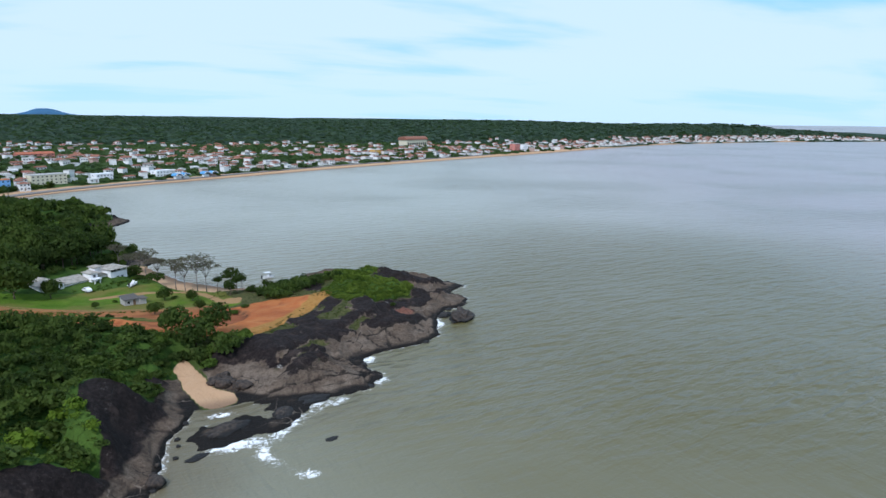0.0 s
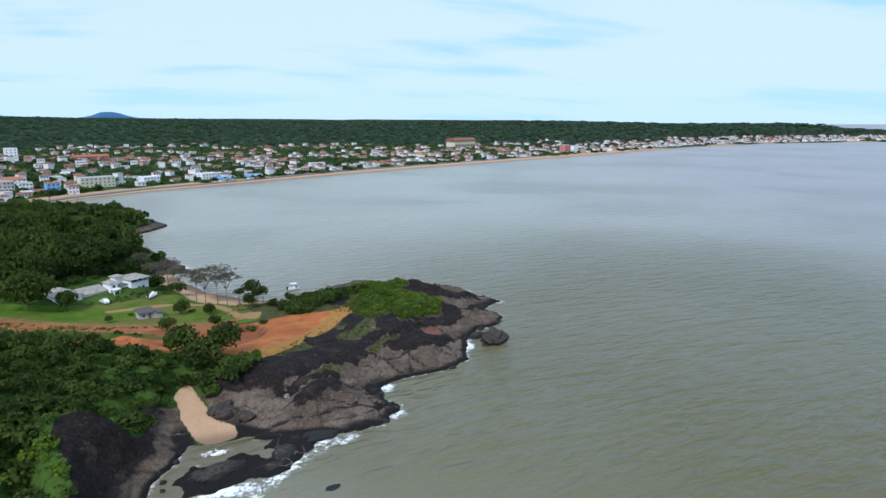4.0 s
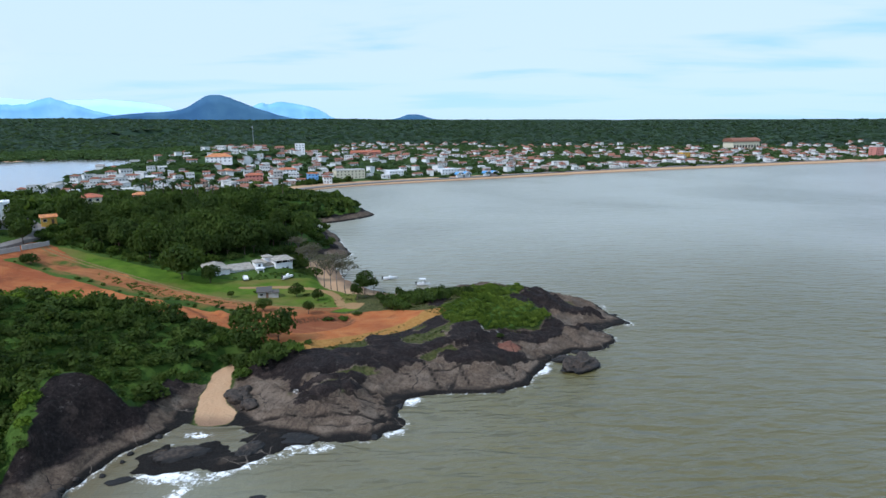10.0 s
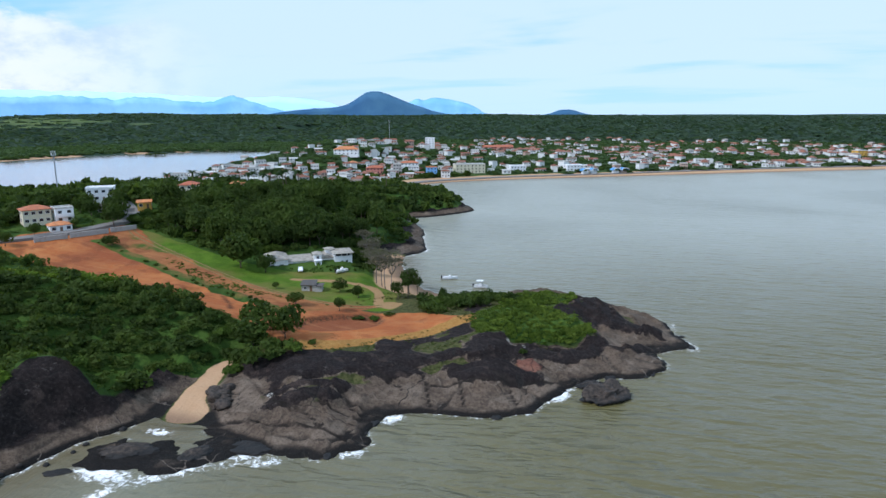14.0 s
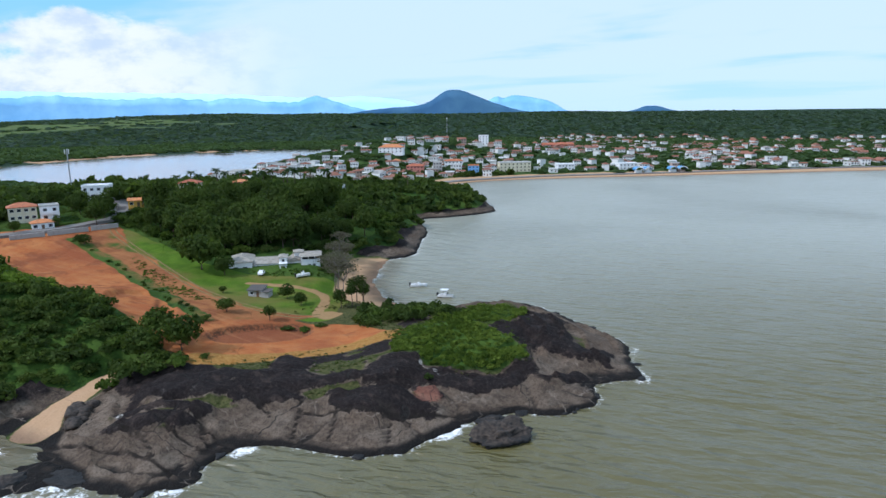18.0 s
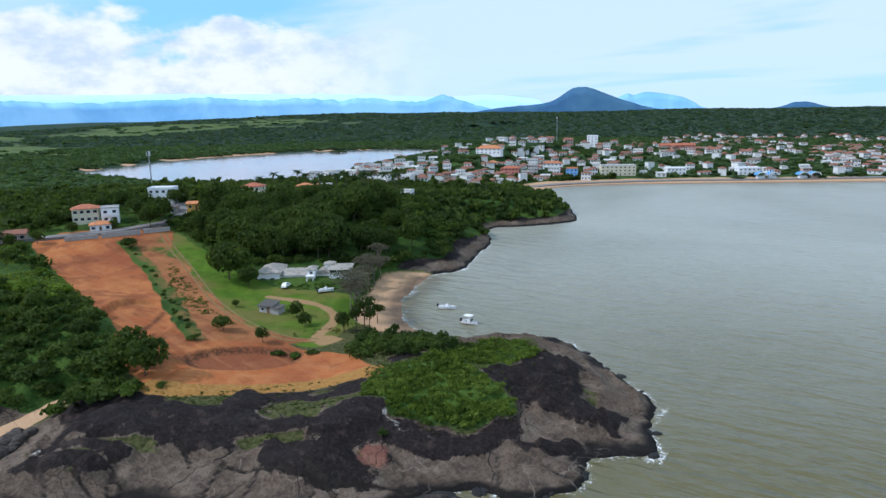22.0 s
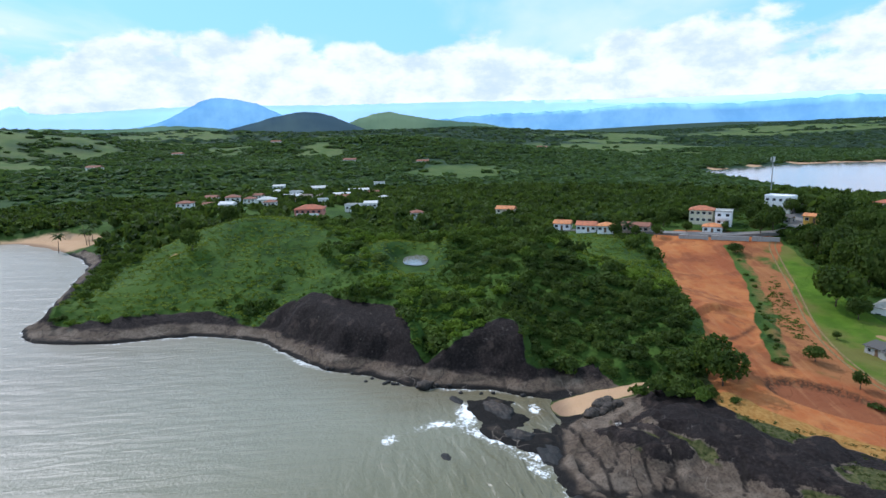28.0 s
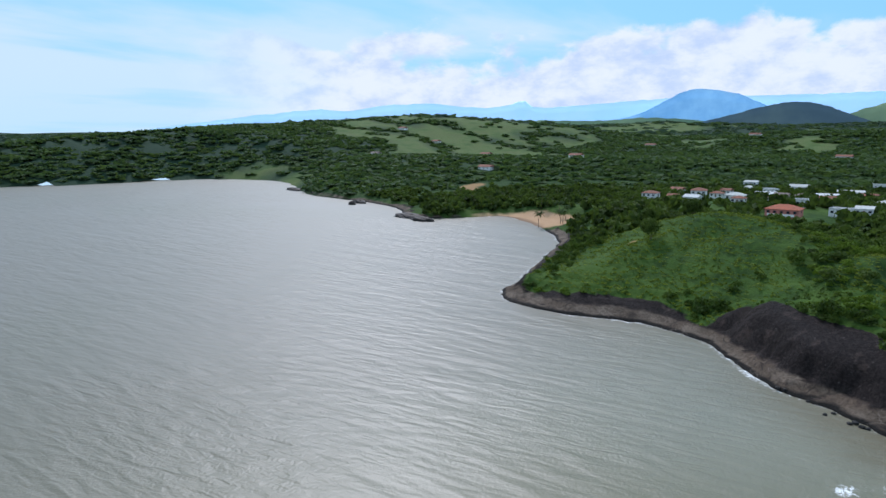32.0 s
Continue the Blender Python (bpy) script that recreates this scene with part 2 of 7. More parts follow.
SHELF = spline([(-65, 86), (-60, 85.5), (-53, 87), (-47, 90), (-42, 96), (-43, 101), (-48, 102.5), (-53, 98), (-59, 96.5), (-63, 92)])


def cliff_face(x, y):
    return np.max([inside_distance(x, y, p) for p in FACES], 0)


# dark domes of lichened rock on the point: centre, half length, half width, turn
DOMES = ((-28, 139, 12, 6, 22), (-11.5, 153, 7, 5.5, 25), (7, 158, 10, 3.6, 35), (20, 170, 8, 2.6, 50), (-6, 138.5, 12, 4.4, 22), (-39, 112.5, 8.5, 3.2, 25), (8, 194, 7, 9, -30), (20, 182, 9, 3, 30),
         (-37, 119.5, 6, 2.8, 20), (-29, 130.5, 8, 4, 18), (-38, 129, 6, 4.5, 20), (-46, 124, 5, 4, 40), (-17, 146, 6, 3, 30), (14, 184, 6, 4, 20), (-33, 146, 6, 3.5, 30), (-44, 116, 4, 2.4, 20), (1, 148, 4, 2, 20))


def domes(x, y):
    out = np.zeros(x.shape)
    u, v = x + 5.0 * fbm(x, y, 9, 4), y + 5.0 * fbm(x + 91, y, 9, 4)
    for cx, cy, rx, ry, turn in DOMES:
        c, s = math.cos(radians(turn)), math.sin(radians(turn))
        q = (((u - cx) * c + (v - cy) * s) / rx) ** 2 + ((-(u - cx) * s + (v - cy) * c) / ry) ** 2
        out = np.maximum(out, np.clip(1.25 - q, 0, 1))
    return out


# pastures west of the river: bearing left of north, distance, half width and half depth as seen from the point
PASTURES = ((126, 1150, 8.0, 210), (119.5, 800, 3.6, 110), (111.5, 1900, 6.0, 520), (86.5, 760, 5.0, 75), (74.5, 1500, 7.0, 380), (146, 800, 4.0, 90), (137, 1500, 6.0, 350), (98, 1650, 6.0, 330), (64, 2300, 7.0, 380),
            (100.5, 1050, 2.6, 110), (55, 2700, 6.0, 300), (152, 1500, 6.0, 300), (108.5, 1150, 2.2, 120), (92, 1180, 3.0, 100))
# rounded hills of the west: bearing, distance, height, half width in metres across and in depth
WEST_HILLS = ((126, 1350, 36, 330, 260), (137, 1500, 36, 260, 260), (112, 2000, 24, 380, 400), (146, 1100, 24, 260, 220), (98, 1150, 30, 240, 200), (104, 820, 13, 150, 150), (88, 1050, 10, 200, 150), (76, 1900, 16, 420, 260),
              (62, 2600, 18, 600, 300), (119, 760, 12, 110, 130), (132, 760, 14, 120, 110), (90, 2300, 22, 500, 300), (152, 1400, 30, 300, 300), (50, 3200, 20, 800, 400), (160, 1000, 22, 300, 220))


def polar(x, y):
    """Bearing left of +y in degrees, and distance, from the end of the flight."""
    return np.degrees(np.arctan2(-(x - 70), y - 80)) % 360, np.hypot(x - 70, y - 80)


def far_field(x, y):
    """Open pasture between the woods of the plain."""
    yaw, far = polar(x, y)
    u, v = x * 0.35 + y * 0.94, x * 0.94 - y * 0.35
    ragged = 1.1 * fbm(u, v * 2.2, 420, 4) + 0.5 * fbm(x + 300, y, 90, 2)
    west = 0.0
    for a, r, wa, wr in PASTURES:
        west = np.maximum(west, smooth(1.08, 0.96, np.hypot((yaw - a) / wa, (far - r) / wr) + ragged))
    west = west * smooth(0.04, 0.09, np.abs(fbm(u - 700, v * 1.5, 260, 2)))
    return west


def knoll_distance(x, y):
    return np.maximum(inside_distance(x, y, KNOB), inside_distance(x, y, KNOB_BACK))


def blob(x, y, cx, cy, rx, ry, turn=0.0):
    c, s = math.cos(radians(turn)), math.sin(radians(turn))
    u, v = ((x - cx) * c + (y - cy) * s) / rx, (-(x - cx) * s + (y - cy) * c) / ry
    return np.exp(-(u * u + v * v))


SHORE = spline((COAST_SOUTH + COAST_HEAD)[18:50], closed=False)


def shore_joints():
    """Cracks that run from the water up the pale slabs."""
    r = np.random.default_rng(77)
    run = np.r_[0, np.cumsum(np.hypot(*np.diff(SHORE, axis=0).T))]
    out, at = [], 4.0
    while at < run[-1] - 4:
        p = np.array([np.interp(at, run, SHORE[:, k]) for k in (0, 1)])
        e = np.array([np.interp(at + 3, run, SHORE[:, k]) for k in (0, 1)]) - p
        a = math.atan2(e[0], -e[1]) + math.pi + 0.5 * r.normal()
        n = np.array([math.cos(a), math.sin(a)])
        if inside_distance(np.array([p[0] + 2 * n[0]]), np.array([p[1] + 2 * n[1]]), COAST)[0] < 0:
            n = -n
        out.append(np.array([p - 1.5 * n, p + n * (3 + 5 * r.random()), p + n * (6 + 7 * r.random()) + r.normal(size=2)]))
        at += 7 + 13 * r.random() ** 1.4
    return out


JOINTS = shore_joints() + GROOVES


def joints(x, y, d):
    out = np.zeros(x.shape)
    u, v = x + 0.35 * fbm(x, y, 2.5, 2), y + 0.35 * fbm(x + 30, y, 2.5, 2)
    for line in JOINTS:
        lo, hi = line.min(0) - 1.5, line.max(0) + 1.5
        near = (x > lo[0]) & (x < hi[0]) & (y > lo[1]) & (y < hi[1]) & (d > 0)
        if near.any():
            out[near] = np.maximum(out[near], smooth(0.75, 0.15, line_distance(u[near], v[near], line)))
    return out


def land(x, y):
    """Height of the ground, and the masks of what covers it."""
    d0 = inside_distance(x, y, COAST)
    near = smooth(900, 300, np.hypot(x + 60, y - 150))
    d = d0 + near * (1.6 * fbm(x, y, 9, 3) + 0.7 * fbm(x, y, 2.6, 2)) * smooth(60, 5, np.abs(d0))
    far = np.hypot(x - 40, y - 80)
    # inland form
    h = 5.5 + 1.5 * fbm(x, y, 90)
    h = h + 17 * blob(x, y, -122, 108, 48, 34, 20) + 19 * blob(x, y, -172, 2, 52, 52) + 9 * blob(x, y, -138, 68, 40, 42) + 11 * blob(x, y, -215, 190, 60, 75)
    h = h + 12 * blob(x, y, -175, 290, 75, 65) + 5 * blob(x, y, -125, 370, 40, 60) + 5 * blob(x, y, -115, 265, 30, 45)
    h = h + 17 * blob(x, y, -330, 660, 110, 110) + 12 * blob(x, y, -250, 760, 140, 110) + 12 * blob(x, y, -300, -10, 110, 100) + 9 * blob(x, y, -238, 250, 38, 40)
    h = h + 4.5 * blob(x, y, -2, 178, 20, 16)
    h = h - 3.2 * blob(x, y, -40, 165, 26, 26) - 2.0 * blob(x, y, -85, 195, 34, 26) - 1.5 * blob(x, y, -62, 123, 14, 22)
    # rolling country to the west and the wooded plateau to the north
    roll = smooth(450, 1300, -x - 0.25 * y) * smooth(900, 100, y)
    h = h + roll * (5 + 23 * smooth(700, 2200, far) + 7 * fbm(x, y, 420, 3) + 3 * fbm(x, y, 130, 2))
    yaw, reach = polar(x, y)
    for a, r0, top, across, depth in WEST_HILLS:
        u = (yaw - a) * np.pi / 180 * reach
        h = h + top * np.exp(-(u / across) ** 2 - ((reach - r0) / depth) ** 2) * (1 + 0.2 * fbm(x, y, 200, 2))
    north = smooth(1300, 3600, y + 0.35 * np.abs(x)) * smooth(-0.2, 0.5, (y - 300) / (far + 1))
    h = h + north * (50 + 12 * fbm(x, y, 800, 3))
    south = smooth(-200, -1000, y) * smooth(900, 200, x + 0.2 * y)
    h = h + south * (14 + 9 * fbm(x, y, 260, 3))
    h = h + smooth(1800, 4300, far) * smooth(900, -400, y) * smooth(600, -200, x) * (22 + 22 * fbm(x, y, 900, 3))
    wet = inside_distance(x, y, LAKE, 320.0)
    creek = inside_distance(x, y, CREEK, 320.0)
    shore = np.maximum(wet, creek)
    marsh = smooth(-260, 0, wet) * smooth(-300, -500, x)
    h = h * (1 - 0.7 * marsh) + 0.7 * marsh * 2.0
    h = np.where(shore > -30, np.minimum(h, np.maximum(-1.5, -0.12 * shore - 0.3) + 0.0), h)
    # coast profile: steep rock, low sand
    face = smooth(-5, 2, cliff_face(x, y) + 1.2 * fbm(x, y, 9, 2)) * smooth(108, 98, y)
    sandy = smooth(-30, 30, inside_distance(x, y, np.array([(-300, 470), (-180, 500), (-120, 560), (0, 640), (500, 930), (1300, 1300), (3400, 1300), (3400, 2000), (-300, 2000)])))
    sandy = np.maximum(sandy, smooth(-4, 3, inside_distance(x, y, BAY_BEACH)))
    sandy = np.maximum(sandy, blob(x, y, -285, -140, 22, 45) * 1.4)
    sandy = np.clip(sandy, 0, 1)
    slope = 0.30 + 0.2 * smooth(-60, -110, x) + 0.1 * fbm(x, y, 25, 2)
    bank = np.maximum(d, 0)
    rise = slope * bank ** 0.92 * (1 - face) + face * (0.5 * np.minimum(bank, 5.5) + 1.75 * np.maximum(bank - 5.5, 0))
    profile = np.where(d > 0, rise + 0.35, 0.9 * d)
    beach = np.where(d > 0, 0.075 * d + 0.05, 0.12 * d)
    profile = profile * (1 - sandy) + beach * sandy
    saw = d / 6.5 + 1.1 * fbm(x, y, 22, 3)
    saw = saw - np.floor(saw)
    ledge = near * smooth(0, 4, d) * (1.2 * fbm(x, y, 15, 4) + 0.8 * fbm(x, y, 4.5, 3) + 1.2 * (saw**4 - 0.2))
    profile = profile + ledge * (1 - sandy)
    k = 1.5
    h = -k * np.log(np.exp(-np.clip(h, -40, 300) / k) + np.exp(-np.clip(profile, -40, 300) / k))
    cove = inside_distance(x + 0.8 * fbm(x, y, 5, 2), y, COVE)
    h = np.where(cove > -6, h * smooth(0, -6, cove) + np.clip(0.05 + (y - 103) * 0.09, -0.5, 3.5) * smooth(-6, 0, cove), h)
    h = h + 1.2 * np.exp(-((x + 105) / 12) ** 2 - ((y - 158) / 8) ** 2) + 0.5 * smooth(-12, 3, inside_distance(x, y, DIRT)) * fbm(x, y, 12, 3)
    pu, pv = (x + 55) * 0.55 + (y - 161) * 0.83, -(x + 55) * 0.83 + (y - 161) * 0.55
    h = h - 1.2 * smooth(1.12, 0.9, np.hypot(pu / 12.5, pv / 6.5) + 0.06 * fbm(x, y, 4, 2))
    basin = np.hypot((x + 150) / 10.0, (y - 70) / 6.0)
    h = h + (np.minimum(15.9, 14.6 + 1.0 * basin**2) - h) * smooth(2.0, 1.1, basin)
    dip = np.hypot((x + 126) / 26.0, (y - 70.5) / 9.0)
    h = h + np.minimum(15.2 - h, 0) * smooth(1.25, 0.75, dip)
    h = h + 1.3 * np.sqrt(domes(x, y)) * smooth(0, 5, d) * smooth(-90, -60, x) * smooth(100, 112, y) * smooth(230, 220, y)
    shelf = inside_distance(x, y, SHELF) + 1.6 * fbm(x, y, 5, 3)
    low = np.clip(0.3 * shelf, -3, 0.25) + 0.9 * fbm(x, y, 5, 4) + 0.5 * blob(x, y, -60, 91, 5, 2.5, 30) + 0.3 * blob(x, y, -46, 96, 4, 3, 60)
    h = np.where(shelf > -6, np.maximum(h, np.where(cove > -1.5, h, low)), h)
    cut = joints(x, y, d)
    h = h - 0.4 * cut
    pad = np.hypot(((x + 93) * 0.80 - (y - 156) * 0.60) / 17, ((x + 93) * 0.60 + (y - 156) * 0.80) / 9) + 0.05 * fbm(x, y, 5, 2)
    h = h - 0.9 * smooth(1.05, 0.92, pad) + 0.5 * np.exp(-((pad - 1.1) / 0.1) ** 2)
    h = np.maximum(h, -6.0)
    return h, d, sandy, cove, shore, near


def bare_edge(x, y):
    """How far inland from the water the bare rock reaches."""
    return 6.0 + 3.5 * smooth(125, 110, y) * smooth(30, 45, y) + 5.0 * smooth(30, 0, y) * smooth(-90, -60, y) + 5.0 * blob(x, y, -80, 275, 22, 50) + 4.5 * fbm(x, y, 20, 4) + 30 * smooth(-0.5, 1.5, cliff_face(x, y) + 2.4 * fbm(x, y, 7, 3))


def spaced(parts):
    """Grid lines: (start, end, step) for even parts, then growing steps out to 4900 m on both sides."""
    line = []
    for a, b, s in parts:
        line += list(np.arange(a, b, s))
    lo, hi = [line[0]], [parts[-1][1]]
    s = parts[0][2]
    while lo[-1] > -4900:
        s *= 1.09
        lo.append(lo[-1] - s)
    s = parts[-1][2]
    while hi[-1] < 4900:
        s *= 1.09
        hi.append(hi[-1] + s)
    return np.clip(np.array(lo[:0:-1] + line + hi), -4900, 4900)


GX = spaced([(-420, -300, 6.0), (-300, -135, 2.6), (-135, 42, 0.8), (42, 80, 4.0)])
GY = spaced([(-140, 40, 3.4), (40, 235, 0.8), (235, 440, 3.0), (440, 800, 7.0)])
X, Y = np.meshgrid(GX, GY, indexing="ij")
H, D, SANDY, COVED, WET, NEAR = land(X, Y)


def grid_mesh(name, z, keep, attributes):
    """A mesh of the plan's grid at heights z, with the faces where keep holds."""
    nx, ny = X.shape
    idx = np.arange(nx * ny).reshape(nx, ny)
    quads = np.stack([idx[:-1, :-1], idx[1:, :-1], idx[1:, 1:], idx[:-1, 1:]], -1)[keep].reshape(-1, 4)
    used = np.unique(quads)
    back = np.full(nx * ny, -1)
    back[used] = np.arange(len(used))
    quads = back[quads]
    co = np.stack([X, Y, z], -1).reshape(-1, 3)[used]
    me = bpy.data.meshes.new(name)
    me.vertices.add(len(co))
    me.vertices.foreach_set("co", co.ravel().astype(np.float32))
    me.loops.add(quads.size)
    me.loops.foreach_set("vertex_index", quads.ravel().astype(np.int32))
    me.polygons.add(len(quads))
    me.polygons.foreach_set("loop_start", np.arange(0, quads.size, 4, dtype=np.int32))
    me.update(calc_edges=True)
    me.polygons.foreach_set("use_smooth", np.ones(len(quads), bool))
    for key, values in attributes.items():
        me.attributes.new(key, "FLOAT", "POINT").data.foreach_set("value", values.reshape(-1)[used].astype(np.float32))
    return me


def mid(a):
    return (a[:-1, :-1] + a[1:, :-1] + a[1:, 1:] + a[:-1, 1:]) / 4


# masks of the ground cover
wob = 1.5 * fbm(X, Y, 8, 3)
dirt = smooth(-1.2, 1.2, inside_distance(X, Y, DIRT) + wob)
lawn = smooth(-1.2, 1.2, inside_distance(X, Y, LAWN) + wob)
ochre = smooth(-1.5, 1.5, inside_distance(X, Y, OCHRE) + 1.6 * wob)
SU, SV = X * 0.62 + Y * 0.78, -X * 0.78 + Y * 0.62
knob = smooth(-1.5, 1.5, knoll_distance(X, Y) + 4.0 * fbm(X, Y, 9, 4))
mudbank = smooth(-20, -13, WET) * smooth(-1, -4, WET) * smooth(-690, -740, X) * (X > -900)
sand = np.maximum(smooth(-0.5, 0.8, COVED), SANDY * smooth(30, 22, D + 4 * fbm(X, Y, 20, 2)))
sand = np.maximum(sand, mudbank)
on_head = smooth(-70, -56, X) * smooth(90, 98, Y) * smooth(232, 222, Y)
rock = on_head * smooth(0.5, -0.5, ochre + dirt + knob + lawn + sand * 2 - 0.6)
shore_rock = smooth(1.2, -1.2, D - bare_edge(X, Y)) * (1 - SANDY) * NEAR
rock = rock * (1 - smooth(-20, -30, X + 0.0 * Y) * smooth(160, 168, Y + 0.5 * (X + 40)))
inner = rock * smooth(9, 17, D + 8 * fbm(X, Y, 16, 4)) * smooth(0.10, -0.06, fbm(SU / 2.0 + 40, SV, 12, 4)) * 0.85
dark = np.maximum(domes(X, Y) ** 0.6 + 0.5 * fbm(X, Y, 5, 3) * (domes(X, Y) > 0), inner) * (X > -80) * (Y > 100) * (Y < 230) * (1 - knob) * (1 - np.maximum(dirt, lawn))
rock = rock * (1 - smooth(-0.06, 0.08, fbm(SU / 2.0 + 40, SV, 12, 4)) * smooth(9, 13, D) * smooth(0.5, 0.2, dark))
rock = np.maximum(rock, smooth(0.35, 0.6, dark) * (1 - ochre))
rock = np.maximum(rock, smooth(-3, -1, inside_distance(X, Y, SHELF)))
rock = np.clip(np.maximum(rock, shore_rock * (1 - on_head)) * (1 - sand), 0, 1)
strip = smooth(3.4, 1.6, line_distance(X, Y, STRIP) + wob)
between = smooth(-2, 2, inside_distance(X, Y, np.concatenate([STRIP, TRACK[::-1]])) + wob)
trail = smooth(1.9, 0.9, line_distance(X, Y, PATHWAY) + 0.3 * wob)
pitmask = smooth(1.2, 0.95, np.hypot(((X + 55) * 0.55 + (Y - 161) * 0.83) / 12.5, (-(X + 55) * 0.83 + (Y - 161) * 0.55) / 6.5) + 0.06 * fbm(X, Y, 4, 2))
pitrim = pitmask * smooth(0.75, 1.0, np.hypot(((X + 55) * 0.55 + (Y - 161) * 0.83) / 12.5, (-(X + 55) * 0.83 + (Y - 161) * 0.55) / 6.5))
trail = np.maximum(trail, smooth(4.5, 1.5, np.hypot(X + 169.5, (Y + 22.6) * 1.3) + wob))
trail = np.maximum(trail, smooth(1.3, 0.7, np.hypot((X + 371) / 46, (Y + 265 - 0.3 * (X + 371)) / 9)))
trail = np.maximum(trail, smooth(5, 2, np.hypot(X + 49, Y - 181) + wob * 1.5))
dirt = np.clip(np.maximum(dirt, between) - 0.9 * strip - between * (0.0 + 0.9 * fbm(X, Y, 11, 3)), 0, 1)
lawn = np.clip(lawn - dirt, 0, 1)
FIELD = far_field(X, Y)
VEIN = np.array([(-7, 158), (-4, 157), (0, 155.5)])
ATTR = {"dirt": dirt, "lawn": lawn, "ochre": ochre, "sand": sand, "rock": rock, "trail": trail, "field": FIELD, "pit": pitmask, "head": on_head * (1 - knob), "rim": pitrim, "dry": between, "near": NEAR, "dark": dark, "joint": joints(X, Y, D), "groove": np.min([line_distance(X, Y, p) for p in GROOVES], 0), "crackline": smooth(0.8, 0.3, line_distance(X, Y, np.array([(-84, 152), (-88, 157), (-96, 164)])) + 0.3 * fbm(X, Y, 3, 2)), "hot": smooth(5, 1, np.hypot(X - 0.4, Y - 147.4)), "vein": np.maximum(smooth(2.2, 0.3, line_distance(X, Y, VEIN) + 0.5 * wob), smooth(3.2, 0.5, np.hypot(X + 45, Y - 113) + wob))}

# ---- materials ----
m_ground, g = material("ground")
pos = g.n("ShaderNodeNewGeometry").outputs["Position"]
sepz = g.n("ShaderNodeSeparateXYZ")
g.put(sepz, 0, pos)
fine, mid_n, wide = g.noise(pos, 1.4, 6), g.noise(pos, 0.22, 5), g.noise(pos, 0.035, 5)


def edge(name, wobble=0.5):
    a = g.math("ADD", g.attr(name), g.math("MULTIPLY", g.math("SUBTRACT", mid_n, 0.5), wobble))
    return g.step(a, 0.35, 0.65)


grass = g.mix(g.step(mid_n, 0.35, 0.65), (0.022, 0.048, 0.009), (0.042, 0.084, 0.013))
grass = g.mix(g.step(wide, 0.42, 0.62), grass, (0.056, 0.098, 0.016))
grass = g.mix(g.math("MULTIPLY", g.step(fine, 0.45, 0.7), 0.4), grass, (0.02, 0.035, 0.01))
# far plain leans to blue-green: distance haze put into the ground colour
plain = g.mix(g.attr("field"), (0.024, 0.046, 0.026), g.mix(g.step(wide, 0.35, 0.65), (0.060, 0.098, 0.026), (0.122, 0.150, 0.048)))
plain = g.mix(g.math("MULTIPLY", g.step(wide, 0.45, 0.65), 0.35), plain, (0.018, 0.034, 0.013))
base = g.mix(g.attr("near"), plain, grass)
base = g.mix(g.math("MULTIPLY", g.attr("head"), 0.85), base, g.mix(g.step(fine, 0.35, 0.65), (0.040, 0.042, 0.016), (0.095, 0.085, 0.035)))
lawn_c = g.mix(g.step(mid_n, 0.3, 0.7), (0.054, 0.104, 0.008), (0.085, 0.145, 0.012))
lawn_c = g.mix(g.math("MULTIPLY", g.step(wide, 0.48, 0.64), 0.7), lawn_c, (0.15, 0.115, 0.036))
base = g.mix(edge("lawn"), base, lawn_c)
earth = g.mix(g.step(mid_n, 0.3, 0.7), (0.35, 0.104, 0.030), (0.42, 0.162, 0.054))
earth = g.mix(g.step(wide, 0.42, 0.70), earth, (0.24, 0.068, 0.026))
earth = g.mix(g.math("MULTIPLY", g.step(fine, 0.4, 0.8), 0.35), earth, (0.28, 0.135, 0.065))
base = g.mix(g.math("MULTIPLY", g.attr("dry"), g.step(mid_n, 0.38, 0.6)), base, (0.17, 0.10, 0.034))
earth = g.mix(g.math("MULTIPLY", g.attr("dry"), 0.55), earth, g.mix(mid_n, (0.16, 0.085, 0.030), (0.33, 0.15, 0.062)))
blotch = g.step(g.noise(pos, 0.09, 5, 0.6), 0.5, 0.62)
earth = g.mix(g.math("MULTIPLY", blotch, 0.6), earth, (0.16, 0.050, 0.022))
earth = g.mix(g.math("MULTIPLY", g.attr("pit"), 0.8), earth, g.mix(mid_n, (0.14, 0.046, 0.023), (0.22, 0.075, 0.036)))
earth = g.mix(g.math("MULTIPLY", g.attr("rim"), g.step(fine, 0.35, 0.6)), earth, (0.06, 0.035, 0.02))
lane = g.n("ShaderNodeMapping")
lane.inputs["Rotation"].default_value, lane.inputs["Scale"].default_value = (0, 0, radians(13)), (0.06, 0.55, 0.3)
g.put(lane, 0, pos)
earth = g.mix(g.math("MULTIPLY", g.step(g.noise(lane.outputs[0], 1.0, 5, 0.6), 0.50, 0.70), 0.30), earth, (0.40, 0.19, 0.085))
earth = g.mix(g.math("MULTIPLY", g.attr("crackline"), 0.8), earth, (0.05, 0.022, 0.012))
base = g.mix(edge("dirt"), base, earth)
straw = g.mix(g.step(fine, 0.3, 0.7), (0.25, 0.115, 0.026), (0.33, 0.185, 0.055))
base = g.mix(edge("ochre"), base, straw)
base = g.mix(edge("trail"), base, g.mix(fine, (0.24, 0.14, 0.060), (0.33, 0.215, 0.105)))
sand_c = g.mix(mid_n, (0.40, 0.235, 0.125), (0.48, 0.32, 0.19))
sand_c = g.mix(g.step(sepz.outputs[2], 0.12, 0.55), (0.23, 0.145, 0.09), sand_c)
base = g.mix(edge("sand", 0.3), base, sand_c)
